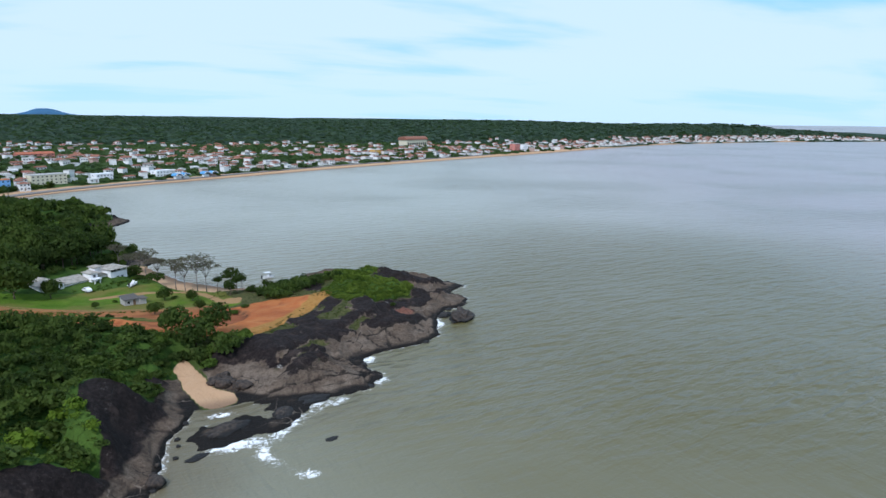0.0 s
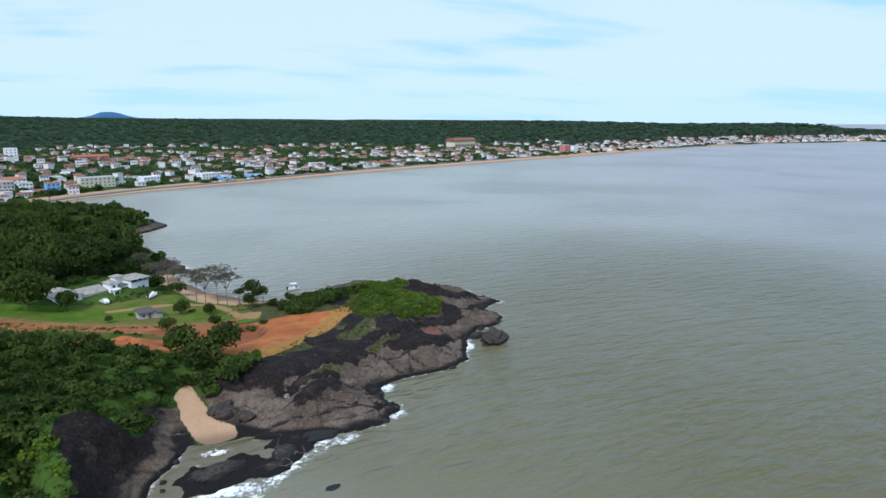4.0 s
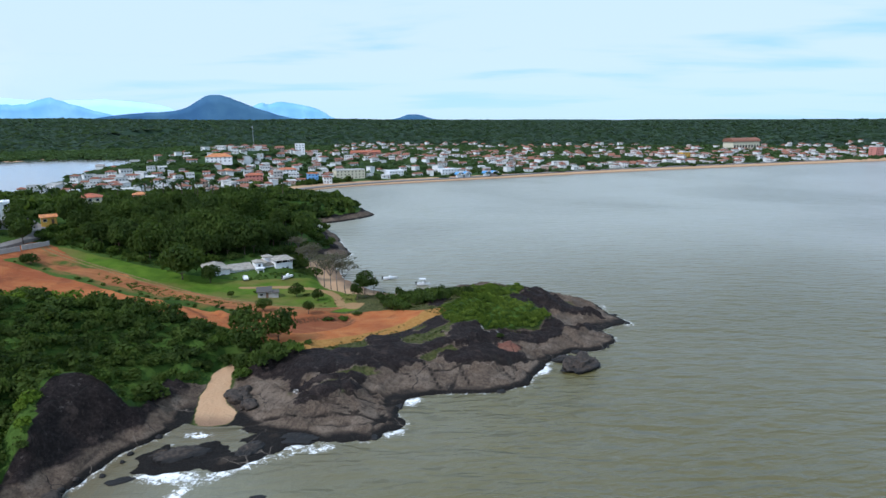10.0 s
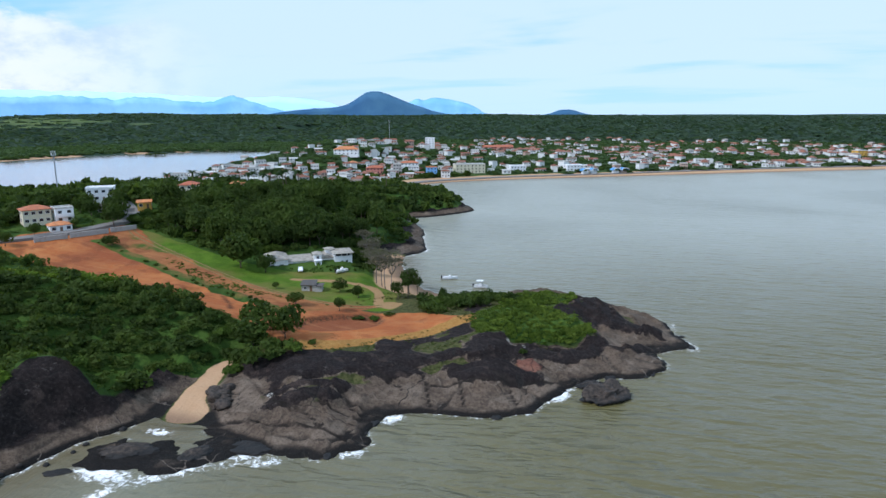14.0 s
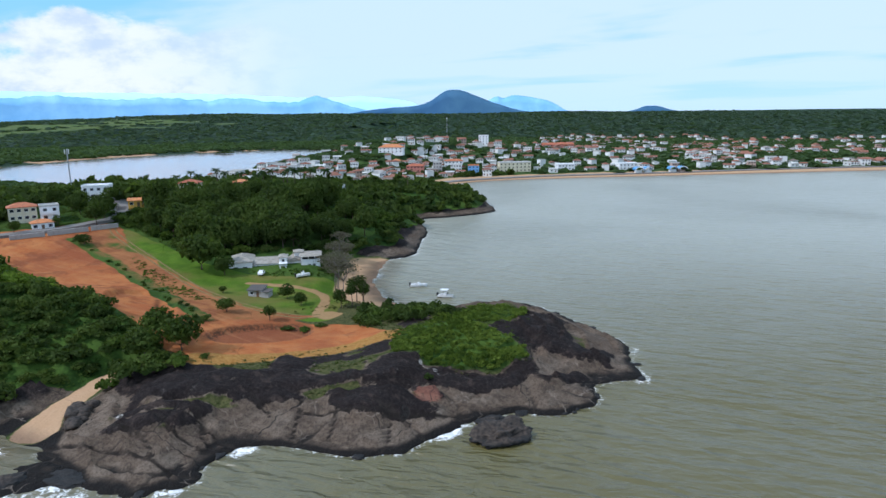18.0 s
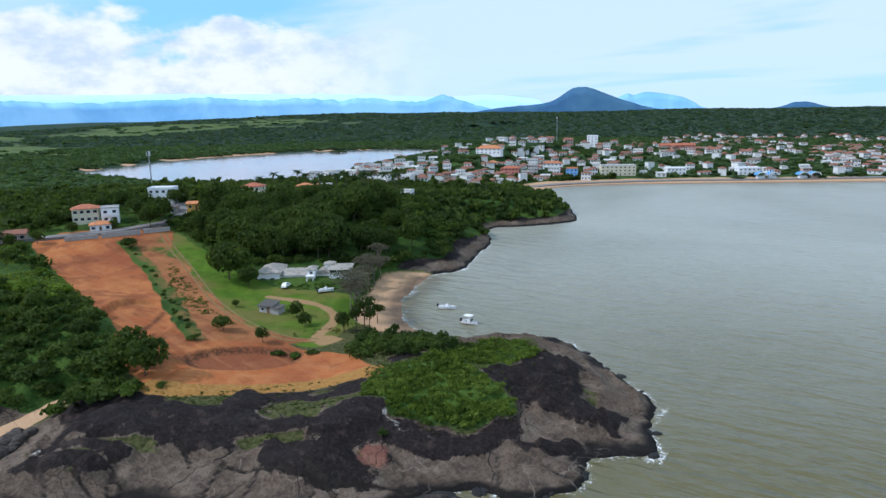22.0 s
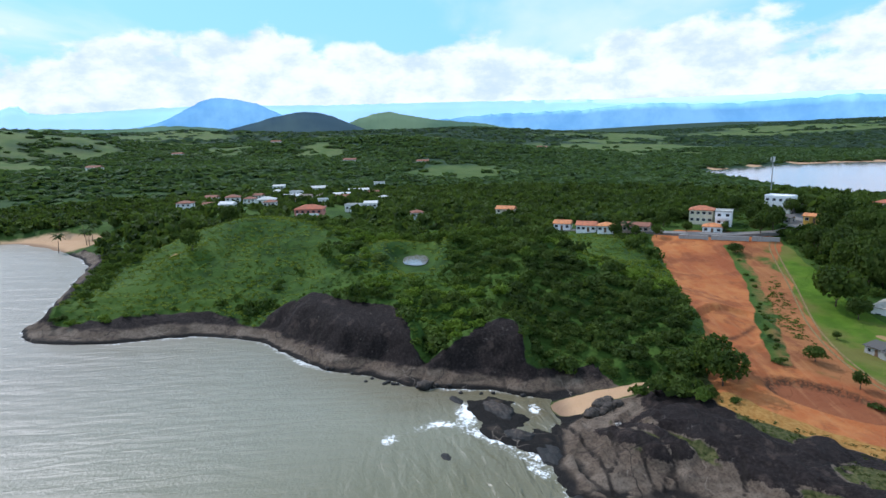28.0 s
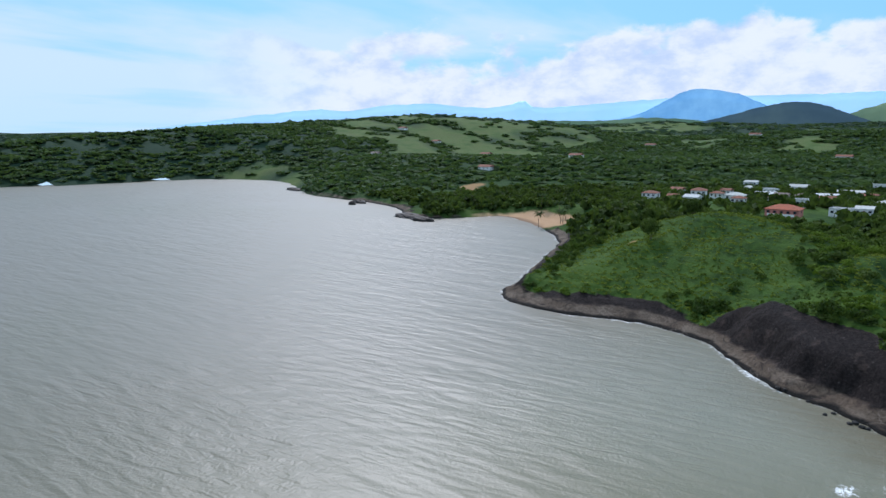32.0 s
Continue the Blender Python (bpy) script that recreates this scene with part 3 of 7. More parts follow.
pale = g.mix(g.step(fine, 0.3, 0.75), (0.080, 0.057, 0.040), (0.132, 0.099, 0.072))
pale = g.mix(g.math("MULTIPLY", g.step(g.noise(g.vec("MULTIPLY", pos, (1, 1, 2.5)), 0.12, 6, 0.6), 0.46, 0.62), 0.7), pale, (0.178, 0.138, 0.103))
drip = g.noise(g.vec("MULTIPLY", pos, (1.0, 1.0, 0.25)), 0.35, 6, 0.7)
pale = g.mix(g.math("MULTIPLY", g.step(drip, 0.54, 0.66), 0.55), pale, (0.046, 0.035, 0.028))
lichen = g.mix(g.step(fine, 0.35, 0.8), (0.0105, 0.0078, 0.0072), (0.030, 0.0225, 0.0205))
speck = g.step(g.noise(pos, 0.55, 6, 0.75), 0.61, 0.68)
lichen = g.mix(g.math("MULTIPLY", speck, 0.45), lichen, (0.16, 0.135, 0.115))
ragged = g.math("MULTIPLY", g.math("SUBTRACT", g.noise(pos, 0.24, 8, 0.75), 0.5), 1.7)
level = g.math("ADD", sepz.outputs[2], g.math("MULTIPLY", g.math("SUBTRACT", g.noise(pos, 0.07, 6, 0.65), 0.5), 4.5))
on_point = g.step(g.math("ADD", g.attr("dark"), ragged), 0.40, 0.52)
upper = g.math("MULTIPLY", g.step(level, 2.2, 3.0), g.math("SUBTRACT", 1.0, g.attr("head")))
mottle = g.step(g.noise(pos, 0.38, 7, 0.7), 0.50, 0.64)
pale = g.mix(g.math("MULTIPLY", mottle, 0.62), pale, (0.048, 0.034, 0.026))
lichen = g.mix(g.math("MULTIPLY", g.step(g.noise(pos, 0.21, 7, 0.7), 0.54, 0.66), 0.55), lichen, (0.070, 0.050, 0.040))
stone = g.mix(g.math("MAXIMUM", on_point, upper), pale, lichen)
stone = g.mix(g.math("MULTIPLY", g.step(g.math("ADD", g.attr("vein"), ragged), 0.85, 1.0), g.step(fine, 0.35, 0.55)), stone, (0.40, 0.37, 0.33))
stone = g.mix(g.math("MULTIPLY", g.step(g.math("ADD", g.attr("hot"), ragged), 0.45, 0.7), 0.7), stone, (0.22, 0.095, 0.065))
wetline = g.math("ADD", sepz.outputs[2], g.math("MULTIPLY", g.math("SUBTRACT", mid_n, 0.5), 0.9))
stone = g.mix(g.step(wetline, 0.55, 1.05), (0.012, 0.011, 0.010), stone)
rocky = edge("rock", 0.7)
grit = g.noise(pos, 2.6, 8, 0.75)
stone = g.mix(g.math("MULTIPLY", g.step(grit, 0.50, 0.60), 0.45), stone, (0.020, 0.014, 0.011))
stone = g.mix(g.math("MULTIPLY", g.step(grit, 0.43, 0.36), 0.14), stone, (0.20, 0.16, 0.125))
seam = g.n("ShaderNodeTexVoronoi")
seam.feature = "DISTANCE_TO_EDGE"
g.put(seam, "Vector", g.vec("ADD", pos, g.vec("MULTIPLY", g.noise(pos, 0.3, 4, out=1), (4, 4, 4)))), g.put(seam, "Scale", 0.11)
line = g.math("MULTIPLY", g.step(seam.outputs["Distance"], 0.014, 0.004), g.step(g.noise(pos, 0.09, 3), 0.50, 0.60))
stone = g.mix(g.math("MULTIPLY", g.math("MULTIPLY", line, 0.45), g.math("SUBTRACT", 1.0, g.math("MAXIMUM", on_point, upper))), stone, (0.26, 0.21, 0.165))
stone = g.mix(g.math("MULTIPLY", g.step(g.attr("joint"), 0.35, 0.9), 0.6), stone, (0.030, 0.024, 0.019))
groove = g.math("ADD", g.attr("groove"), g.math("MULTIPLY", g.math("SUBTRACT", fine, 0.5), 0.5))
stone = g.mix(g.math("MULTIPLY", g.step(groove, 0.55, 0.15), 0.85), stone, (0.014, 0.011, 0.009))
base = g.mix(rocky, base, stone)
crack = g.n("ShaderNodeTexVoronoi")
crack.feature = "DISTANCE_TO_EDGE"
g.put(crack, "Vector", g.vec("ADD", pos, g.vec("MULTIPLY", g.noise(pos, 0.15, 3, out=1), (5, 5, 5)))), g.put(crack, "Scale", 0.05)
gap = g.math("MAXIMUM", g.step(crack.outputs["Distance"], 0.0, 0.006), g.step(g.noise(pos, 0.06, 2), 0.52, 0.62))
base = g.mix(g.math("MULTIPLY", g.math("SUBTRACT", 1.0, gap), rocky), base, (0.02, 0.018, 0.016))
relief = g.math("ADD", g.math("ADD", g.math("MULTIPLY", fine, 0.45), g.math("MULTIPLY", g.math("MULTIPLY", grit, rocky), 0.35)), g.math("ADD", mid_n, g.math("MULTIPLY", gap, 0.25)))
g.surface(color=base, rough=g.mix(rocky, (0.95, 0.95, 0.95), (0.85, 0.85, 0.85)), spec=0.10, normal=g.bump(relief, 0.7, 0.8))

m_sea, s = material("sea_water")
pos = s.n("ShaderNodeNewGeometry").outputs["Position"]
tint = s.noise(s.vec("MULTIPLY", pos, (1.0, 1.0, 1.0)), 0.006, 4, 0.5, warp=0.6)
gx = s.n("ShaderNodeSeparateXYZ")
s.put(gx, 0, pos)
out = s.n("ShaderNodeVectorMath", op="DISTANCE")
s.put(out, 0, pos), s.put(out, 1, (85.0, 125.0, 0.0))
# base colour by area: darkest round (85, 125), paler outward, browner to the south
offshore = s.step(s.math("ADD", out.outputs["Value"], s.math("MULTIPLY", s.math("SUBTRACT", tint, 0.5), 150.0)), 55, 260)
open_sea = s.step(s.math("SUBTRACT", gx.outputs[0], s.math("MULTIPLY", gx.outputs[1], 0.4)), -80.0, 330.0)
south = s.step(s.math("ADD", gx.outputs[1], s.math("MULTIPLY", gx.outputs[0], 0.35)), 50.0, -60.0)
far_water = s.mix(south, s.mix(open_sea, (0.275, 0.275, 0.215), (0.255, 0.218, 0.205)), (0.150, 0.132, 0.092))
water = s.mix(offshore, (0.100, 0.085, 0.027), far_water)
water = s.mix(s.math("MULTIPLY", s.step(tint, 0.42, 0.68), 0.5), water, (0.125, 0.118, 0.072))
foam_noise = s.noise(pos, 0.9, 6, 0.7, warp=1.2)
foam = s.step(s.math("ADD", s.attr("foam"), s.math("MULTIPLY", s.math("SUBTRACT", foam_noise, 0.5), 2.0)), 0.50, 0.85)
water = s.mix(s.math("MULTIPLY", s.attr("shoal"), 0.75), water, (0.090, 0.064, 0.024))
water = s.mix(foam, water, (0.80, 0.80, 0.78))


def train(angle, size, stretch, warp):
    """Waves whose crests run at that angle from +x."""
    m = s.n("ShaderNodeMapping")
    m.vector_type = "TEXTURE"
    m.inputs["Rotation"].default_value = (0, 0, radians(angle))
    m.inputs["Scale"].default_value = (stretch * size, size, size)
    s.put(m, 0, pos)
    return s.noise(m.outputs[0], 1.0, 2, 0.45, warp=warp)


bay = s.step(s.math("ADD", gx.outputs[1], s.math("MULTIPLY", gx.outputs[0], 0.5)), 25.0, 90.0)
swell = s.math("ADD", s.math("MULTIPLY", train(2, 4.2, 3.4, 0.5), s.math("MULTIPLY", bay, 1.5)), s.math("MULTIPLY", train(92, 6.5, 5.0, 0.3), s.math("SUBTRACT", 0.5, s.math("MULTIPLY", bay, 0.4))))
chop = s.math("ADD", s.math("MULTIPLY", train(14, 2.0, 3.0, 0.6), s.math("MULTIPLY", bay, 1.7)), s.math("MULTIPLY", train(100, 2.3, 3.6, 0.4), s.math("SUBTRACT", 0.7, s.math("MULTIPLY", bay, 0.5))))
ripple = s.noise(pos, 1.3, 3, 0.6)
patch = s.step(s.noise(pos, 0.012, 3), 0.30, 0.66, 0.35, 1.0)
wave = s.math("ADD", s.math("MULTIPLY", swell, 1.0), s.math("MULTIPLY", s.math("ADD", s.math("MULTIPLY", chop, 0.75), s.math("MULTIPLY", ripple, 0.16)), patch))
s.surface(color=water, rough=s.mix(foam, s.mix(bay, (0.46, 0.46, 0.46), (0.30, 0.30, 0.30)), (0.8, 0.8, 0.8)), spec=0.45, normal=s.bump(wave, 1.0, 1.0))

m_lake, s = material("lake_water")
pos = s.n("ShaderNodeNewGeometry").outputs["Position"]
s.surface(color=(0.16, 0.15, 0.14), rough=0.12, normal=s.bump(s.noise(pos, 0.4, 3), 0.15, 0.3))


# air haze is painted into the backdrop colours and lifted by a glow
def hazed_backdrop(name, a, b, glow):
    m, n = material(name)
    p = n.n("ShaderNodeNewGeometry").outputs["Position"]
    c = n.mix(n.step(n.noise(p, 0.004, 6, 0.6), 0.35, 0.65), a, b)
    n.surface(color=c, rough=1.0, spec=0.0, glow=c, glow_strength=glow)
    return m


m_hill = hazed_backdrop("hazy_wooded_hill", (0.036, 0.090, 0.170), (0.055, 0.125, 0.20), 0.5)
m_blue = hazed_backdrop("hazed_blue_mountain", (0.16, 0.35, 0.56), (0.24, 0.45, 0.64), 0.6)
m_pale = hazed_backdrop("hazed_pale_mountain", (0.38, 0.60, 0.78), (0.42, 0.64, 0.80), 0.66)
m_dim = hazed_backdrop("hazed_dark_hill", (0.060, 0.095, 0.115), (0.085, 0.125, 0.13), 0.4)
m_grassy = hazed_backdrop("hazed_grassy_hill", (0.12, 0.19, 0.12), (0.19, 0.26, 0.15), 0.3)

# ---- ground, sea and lake ----
zone = np.argmax(np.stack([0.5 + 0 * D, rock, sand, np.maximum(dirt, ochre), lawn]), 0)
wanted = (mid(D) > -14) | (mid(inside_distance(X, Y, SHELF)) > -5)
pieces = {0: ("ground", "green scrubby ground with grass and low brush"), 1: ("rock_shore", "bare dark granite shore with a pale band above the water"),
          2: ("beach", "orange-brown sand beach"), 3: ("dirt_lot", "bare graded red earth lot"), 4: ("lawn", "mown green lawn with worn sandy patches")}
zf = zone[:-1, :-1]
for key, (name, label) in pieces.items():
    ob = new(name, grid_mesh(name, H, wanted & (zf == key), ATTR))
    ob.data.materials.append(m_ground)
    tagged(ob, label, "ground" if key in (0, 3) else name.split("_")[0], kind="structure")

FOAM = np.zeros_like(X)
for cx, cy, rx, ry, a in ((-47, 92, 5, 3, 1), (-40, 97, 6, 3, 0.8), (-58, 84, 9, 3, .9), (-22, 104, 4, 3, .8), (-20, 118, 3, 4, .9), (9, 140, 3, 5, 1.0), (18, 136, 4, 2, .6),
                          (37, 178, 2.5, 6, .75), (32, 196, 2.5, 7, .6), (-60, 99, 4, 2, .8), (-66, 236, 3, 14, .6), (-55, 218, 8, 4, .5), (-285, -120, 12, 40, .6), (-75, 68, 2, 6, .5)):
    FOAM = np.maximum(FOAM, a * blob(X, Y, cx, cy, rx, ry))
SURF = spline([(-47, 68), (-52, 74), (-54, 80), (-49, 87), (-44, 91), (-38, 95), (-33, 97)], closed=False)
FOAM = FOAM * np.where(np.hypot(X + 50, Y - 92) < 18, 1.0, np.exp(-(np.minimum(D + 1.0, 0) / 3.5) ** 2))
FOAM = np.maximum(FOAM, (0.66 + 0.4 * fbm(X, Y, 6, 2)) * np.exp(-(line_distance(X, Y, SURF) / 2.4) ** 2) * (NEAR > 0.9))
BREAK = inside_distance(X, Y, SHELF) + 1.6 * fbm(X, Y, 5, 3)
FOAM = np.maximum(FOAM, (0.42 + 0.6 * fbm(X, Y, 5, 3)) * np.exp(-((BREAK + 1.2) / 2.0) ** 2) * smooth(-70, -60, X))
FOAM = np.maximum(FOAM, (0.56 + 0.35 * fbm(X, Y, 14, 3)) * NEAR * np.exp(-(np.minimum(D, 0) / 1.9) ** 2))
SHOAL = np.maximum(blob(X, Y, -60, 100, 12, 8), 0.7 * SANDY * smooth(-25, 0, D))
SHOAL = np.maximum(SHOAL, 0.9 * smooth(-24, -3, D + 4 * fbm(X, Y, 12, 2)) * blob(X, Y, -70, 82, 40, 40))
sea_z = np.zeros_like(X) + 36.0 * smooth(2600, 4900, np.hypot(X, Y)) * (D < 0)
lowest = np.minimum(np.minimum(D[:-1, :-1], D[1:, :-1]), np.minimum(D[1:, 1:], D[:-1, 1:]))
sea = new("sea", grid_mesh("sea", sea_z, lowest < 6, {"foam": FOAM, "shoal": SHOAL}))
sea.data.materials.append(m_sea)
tagged(sea, "murky grey-green sea with small ripples and foam", "water", kind="structure")
lake = new("lake", grid_mesh("lake", np.full_like(X, 0.3), mid(WET) > -30, {}))
lake.data.materials.append(m_lake)
tagged(lake, "pale calm river lagoon between mangroves", "water", kind="structure")


def ridge(name, label, mat, eye, skyline, dist, rough, seed, base=0.0):
    """A range of hills as a solid strip of ground along an arc. skyline: (degrees left of +y, height)."""
    n = 220
    a0, a1 = skyline[0][0], skyline[-1][0]
    fine_line = spline(skyline, closed=False, steps=8)
    bm = bmesh.new()
    rows = []
    for k in range(n + 1):
        a = a0 + (a1 - a0) * k / n
        top = float(np.interp(a, fine_line[:, 0], fine_line[:, 1]))
        top = top + rough * min(1, min(k, n - k) / 10) * noise.fractal(Vector((a * 0.9 + seed, seed, 0)), 0.7, 2.0, 5)
        d = Vector((-math.sin(radians(a)), math.cos(radians(a)), 0))
        line = []
        for f, back in ((-0.02, -0.30), (0.25, -0.22), (0.5, -0.13), (0.75, -0.06), (1.0, 0.0), (0.0, 0.25)):
            wob_h = 1 + 0.06 * noise.fractal(Vector((a * 0.8, f * 3, seed + 4)), 0.7, 2.0, 3) * (0 < f < 1)
            p = Vector((eye[0], eye[1], base)) + d * (dist + back * min(top, 420) * 1.2)
            p.z = base + top * f * wob_h
            line.append(bm.verts.new(p))
        rows.append(line)
    for p, q in zip(rows, rows[1:]):
        for j in range(5):
            bm.faces.new((p[j], q[j], q[j + 1], p[j + 1]))
    me = bpy.data.meshes.new(name)
    bm.normal_update()
    bm.to_mesh(me)
    me.polygons.foreach_set("use_smooth", np.ones(len(me.polygons), bool))
    ob = new(name, me)
    me.materials.append(mat)
    return tagged(ob, label, "mountain", kind="structure")


EYE = (45.0, 40.0)
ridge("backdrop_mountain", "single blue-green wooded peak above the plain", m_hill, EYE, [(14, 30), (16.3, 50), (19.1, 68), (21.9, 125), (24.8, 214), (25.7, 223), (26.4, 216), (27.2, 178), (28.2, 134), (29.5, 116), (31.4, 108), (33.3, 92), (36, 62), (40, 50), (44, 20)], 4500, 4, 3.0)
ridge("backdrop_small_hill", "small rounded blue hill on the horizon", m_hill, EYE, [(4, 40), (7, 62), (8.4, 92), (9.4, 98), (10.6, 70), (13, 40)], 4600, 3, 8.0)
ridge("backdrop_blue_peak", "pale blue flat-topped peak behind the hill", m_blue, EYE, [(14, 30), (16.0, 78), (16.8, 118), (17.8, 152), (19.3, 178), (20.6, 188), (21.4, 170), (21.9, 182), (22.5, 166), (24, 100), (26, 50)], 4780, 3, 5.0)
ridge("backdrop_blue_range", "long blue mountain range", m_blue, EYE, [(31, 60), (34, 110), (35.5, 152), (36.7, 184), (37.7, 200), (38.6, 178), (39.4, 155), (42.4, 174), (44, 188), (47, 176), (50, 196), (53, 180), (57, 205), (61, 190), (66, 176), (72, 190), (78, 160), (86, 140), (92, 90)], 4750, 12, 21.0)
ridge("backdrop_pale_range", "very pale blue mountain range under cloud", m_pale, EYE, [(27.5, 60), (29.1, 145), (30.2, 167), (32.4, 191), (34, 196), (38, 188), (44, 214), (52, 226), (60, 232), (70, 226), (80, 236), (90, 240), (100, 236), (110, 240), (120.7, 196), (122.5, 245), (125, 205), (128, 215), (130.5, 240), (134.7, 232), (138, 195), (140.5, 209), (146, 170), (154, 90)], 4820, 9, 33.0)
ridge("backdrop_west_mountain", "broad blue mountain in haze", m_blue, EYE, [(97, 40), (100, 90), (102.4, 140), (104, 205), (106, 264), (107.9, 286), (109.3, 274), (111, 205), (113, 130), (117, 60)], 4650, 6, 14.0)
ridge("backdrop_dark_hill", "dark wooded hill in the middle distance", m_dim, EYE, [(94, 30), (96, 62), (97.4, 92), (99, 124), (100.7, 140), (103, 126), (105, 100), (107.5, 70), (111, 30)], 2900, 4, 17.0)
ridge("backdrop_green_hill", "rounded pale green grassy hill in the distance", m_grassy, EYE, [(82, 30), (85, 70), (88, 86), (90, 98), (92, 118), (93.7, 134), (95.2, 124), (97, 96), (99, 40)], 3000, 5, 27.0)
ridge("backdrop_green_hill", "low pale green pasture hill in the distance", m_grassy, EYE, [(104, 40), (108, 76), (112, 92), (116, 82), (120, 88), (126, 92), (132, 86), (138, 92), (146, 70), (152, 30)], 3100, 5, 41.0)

# ---- building helpers ----
class Shape:
    """Vertices and faces of one mesh, with a material index for each face."""

    def __init__(self):
        self.v, self.f, self.m = [], [], []

    def add(self, verts, faces, mat=0):
        k = len(self.v)
        self.v += [tuple(p) for p in verts]
        self.f += [tuple(i + k for i in f) for f in faces]
        self.m += [mat] * len(faces)
        return self

    def box(self, x0, y0, z0, x1, y1, z1, mat=0):
        v = [(x, y, z) for z in (z0, z1) for x, y in ((x0, y0), (x1, y0), (x1, y1), (x0, y1))]
        return self.add(v, [(3, 2, 1, 0), (4, 5, 6, 7), (0, 1, 5, 4), (1, 2, 6, 5), (2, 3, 7, 6), (3, 0, 4, 7)], mat)

    def hip(self, x0, y0, x1, y1, z, rise, eave=0.5, ridge_cut=1.0, mat=0):
        """A tiled hip or gable roof with a thickness. ridge_cut 0 gives gables."""
        x0, y0, x1, y1 = x0 - eave, y0 - eave, x1 + eave, y1 + eave
        if x1 - x0 >= y1 - y0:
            c = (y1 - y0) / 2 * ridge_cut
            a, b = (x0 + c, (y0 + y1) / 2), (x1 - c, (y0 + y1) / 2)
            faces = [(0, 1, 5, 4), (1, 2, 5), (2, 3, 4, 5), (3, 0, 4)]
        else:
            c = (x1 - x0) / 2 * ridge_cut
            a, b = ((x0 + x1) / 2, y0 + c), ((x0 + x1) / 2, y1 - c)
            faces = [(0, 1, 4), (1, 2, 5, 4), (2, 3, 5), (3, 0, 4, 5)]
        v = [(x0, y0, z), (x1, y0, z), (x1, y1, z), (x0, y1, z), (*a, z + rise), (*b, z + rise)]
        low = [(p[0], p[1], z - 0.18) for p in v[:4]]
        self.add(v + low, faces + [(0, 6, 7, 1), (1, 7, 8, 2), (2, 8, 9, 3), (3, 9, 6, 0), (9, 8, 7, 6)], mat)
        return self

    def tube(self, path, radii, sides=6, mat=0):
        rings, path = [], [Vector(p) for p in path]
        for i, p in enumerate(path):
            way = (path[min(i + 1, len(path) - 1)] - path[max(i - 1, 0)]).normalized()
            side = way.cross((0.31, 0.95, 0.05)).normalized()
            over = way.cross(side)
            rings.append([p + radii[i] * (side * math.cos(a) + over * math.sin(a)) for a in (2 * math.pi * k / sides for k in range(sides))])
        v = [q for r in rings for q in r]
        f = [(i * sides + k, i * sides + (k + 1) % sides, (i + 1) * sides + (k + 1) % sides, (i + 1) * sides + k) for i in range(len(path) - 1) for k in range(sides)]
        f += [tuple(range(sides))[::-1], tuple((len(path) - 1) * sides + k for k in range(sides))]
        return self.add(v, f, mat)

    def mesh(self, name, *mats, smooth_faces=False):
        me = bpy.data.meshes.new(name)
        me.from_pydata(self.v, [], self.f)
        for m in mats:
            me.materials.append(m)
        me.polygons.foreach_set("material_index", np.array(self.m, np.int32))
        if smooth_faces:
            me.polygons.foreach_set("use_smooth", np.ones(len(self.f), bool))
        me.update()
        return me


def thing(name, label, category, at=(0, 0, 0), turn=0.0, group=""):
    ob = new(name)
    ob.matrix_basis = pose(*at, 0, 0, turn)
    return tagged(ob, label, category, group)


def part(name, shape, mats, parent, label="", smooth_faces=False):
    me = shape if isinstance(shape, bpy.types.Mesh) else shape.mesh(name, *(mats if isinstance(mats, (list, tuple)) else [mats]), smooth_faces=smooth_faces)
    ob = new(name, me)
    ob.parent = parent
    if label:
        ob["label"] = label
    return ob


def ground_at(x, y):
    """Height of the ground, or of the water where that is higher."""
    return float(max(land(np.array([float(x)]), np.array([float(y)]))[0][0], 0.0))


# ---- materials of the things ----
def plaster(name, colours, grime=0.25):
    """Painted plaster; several colours are dealt out at random, one to a wall."""
    m, n = material(name)
    p = n.n("ShaderNodeTexCoord").outputs["Object"]
    if len(colours) > 1:
        ramp = n.n("ShaderNodeValToRGB")
        ramp.color_ramp.interpolation = "CONSTANT"
        for k, c in enumerate(colours):
            e = ramp.color_ramp.elements[k] if k < 2 else ramp.color_ramp.elements.new(0)
            e.position, e.color = k / len(colours), (*c, 1)
        n.put(ramp, 0, n.n("ShaderNodeObjectInfo").outputs["Random"])
        c = ramp.outputs[0]
    else:
        c = colours[0]
    stain = n.noise(n.vec("MULTIPLY", p, (1, 1, 0.35)), 0.9, 5, 0.6)
    c = n.mix(n.math("MULTIPLY", n.step(stain, 0.45, 0.75), grime), c, (0.24, 0.21, 0.17))
    n.surface(color=c, rough=0.85, spec=0.2, normal=n.bump(n.noise(p, 9, 3), 0.15, 0.02))
    return m


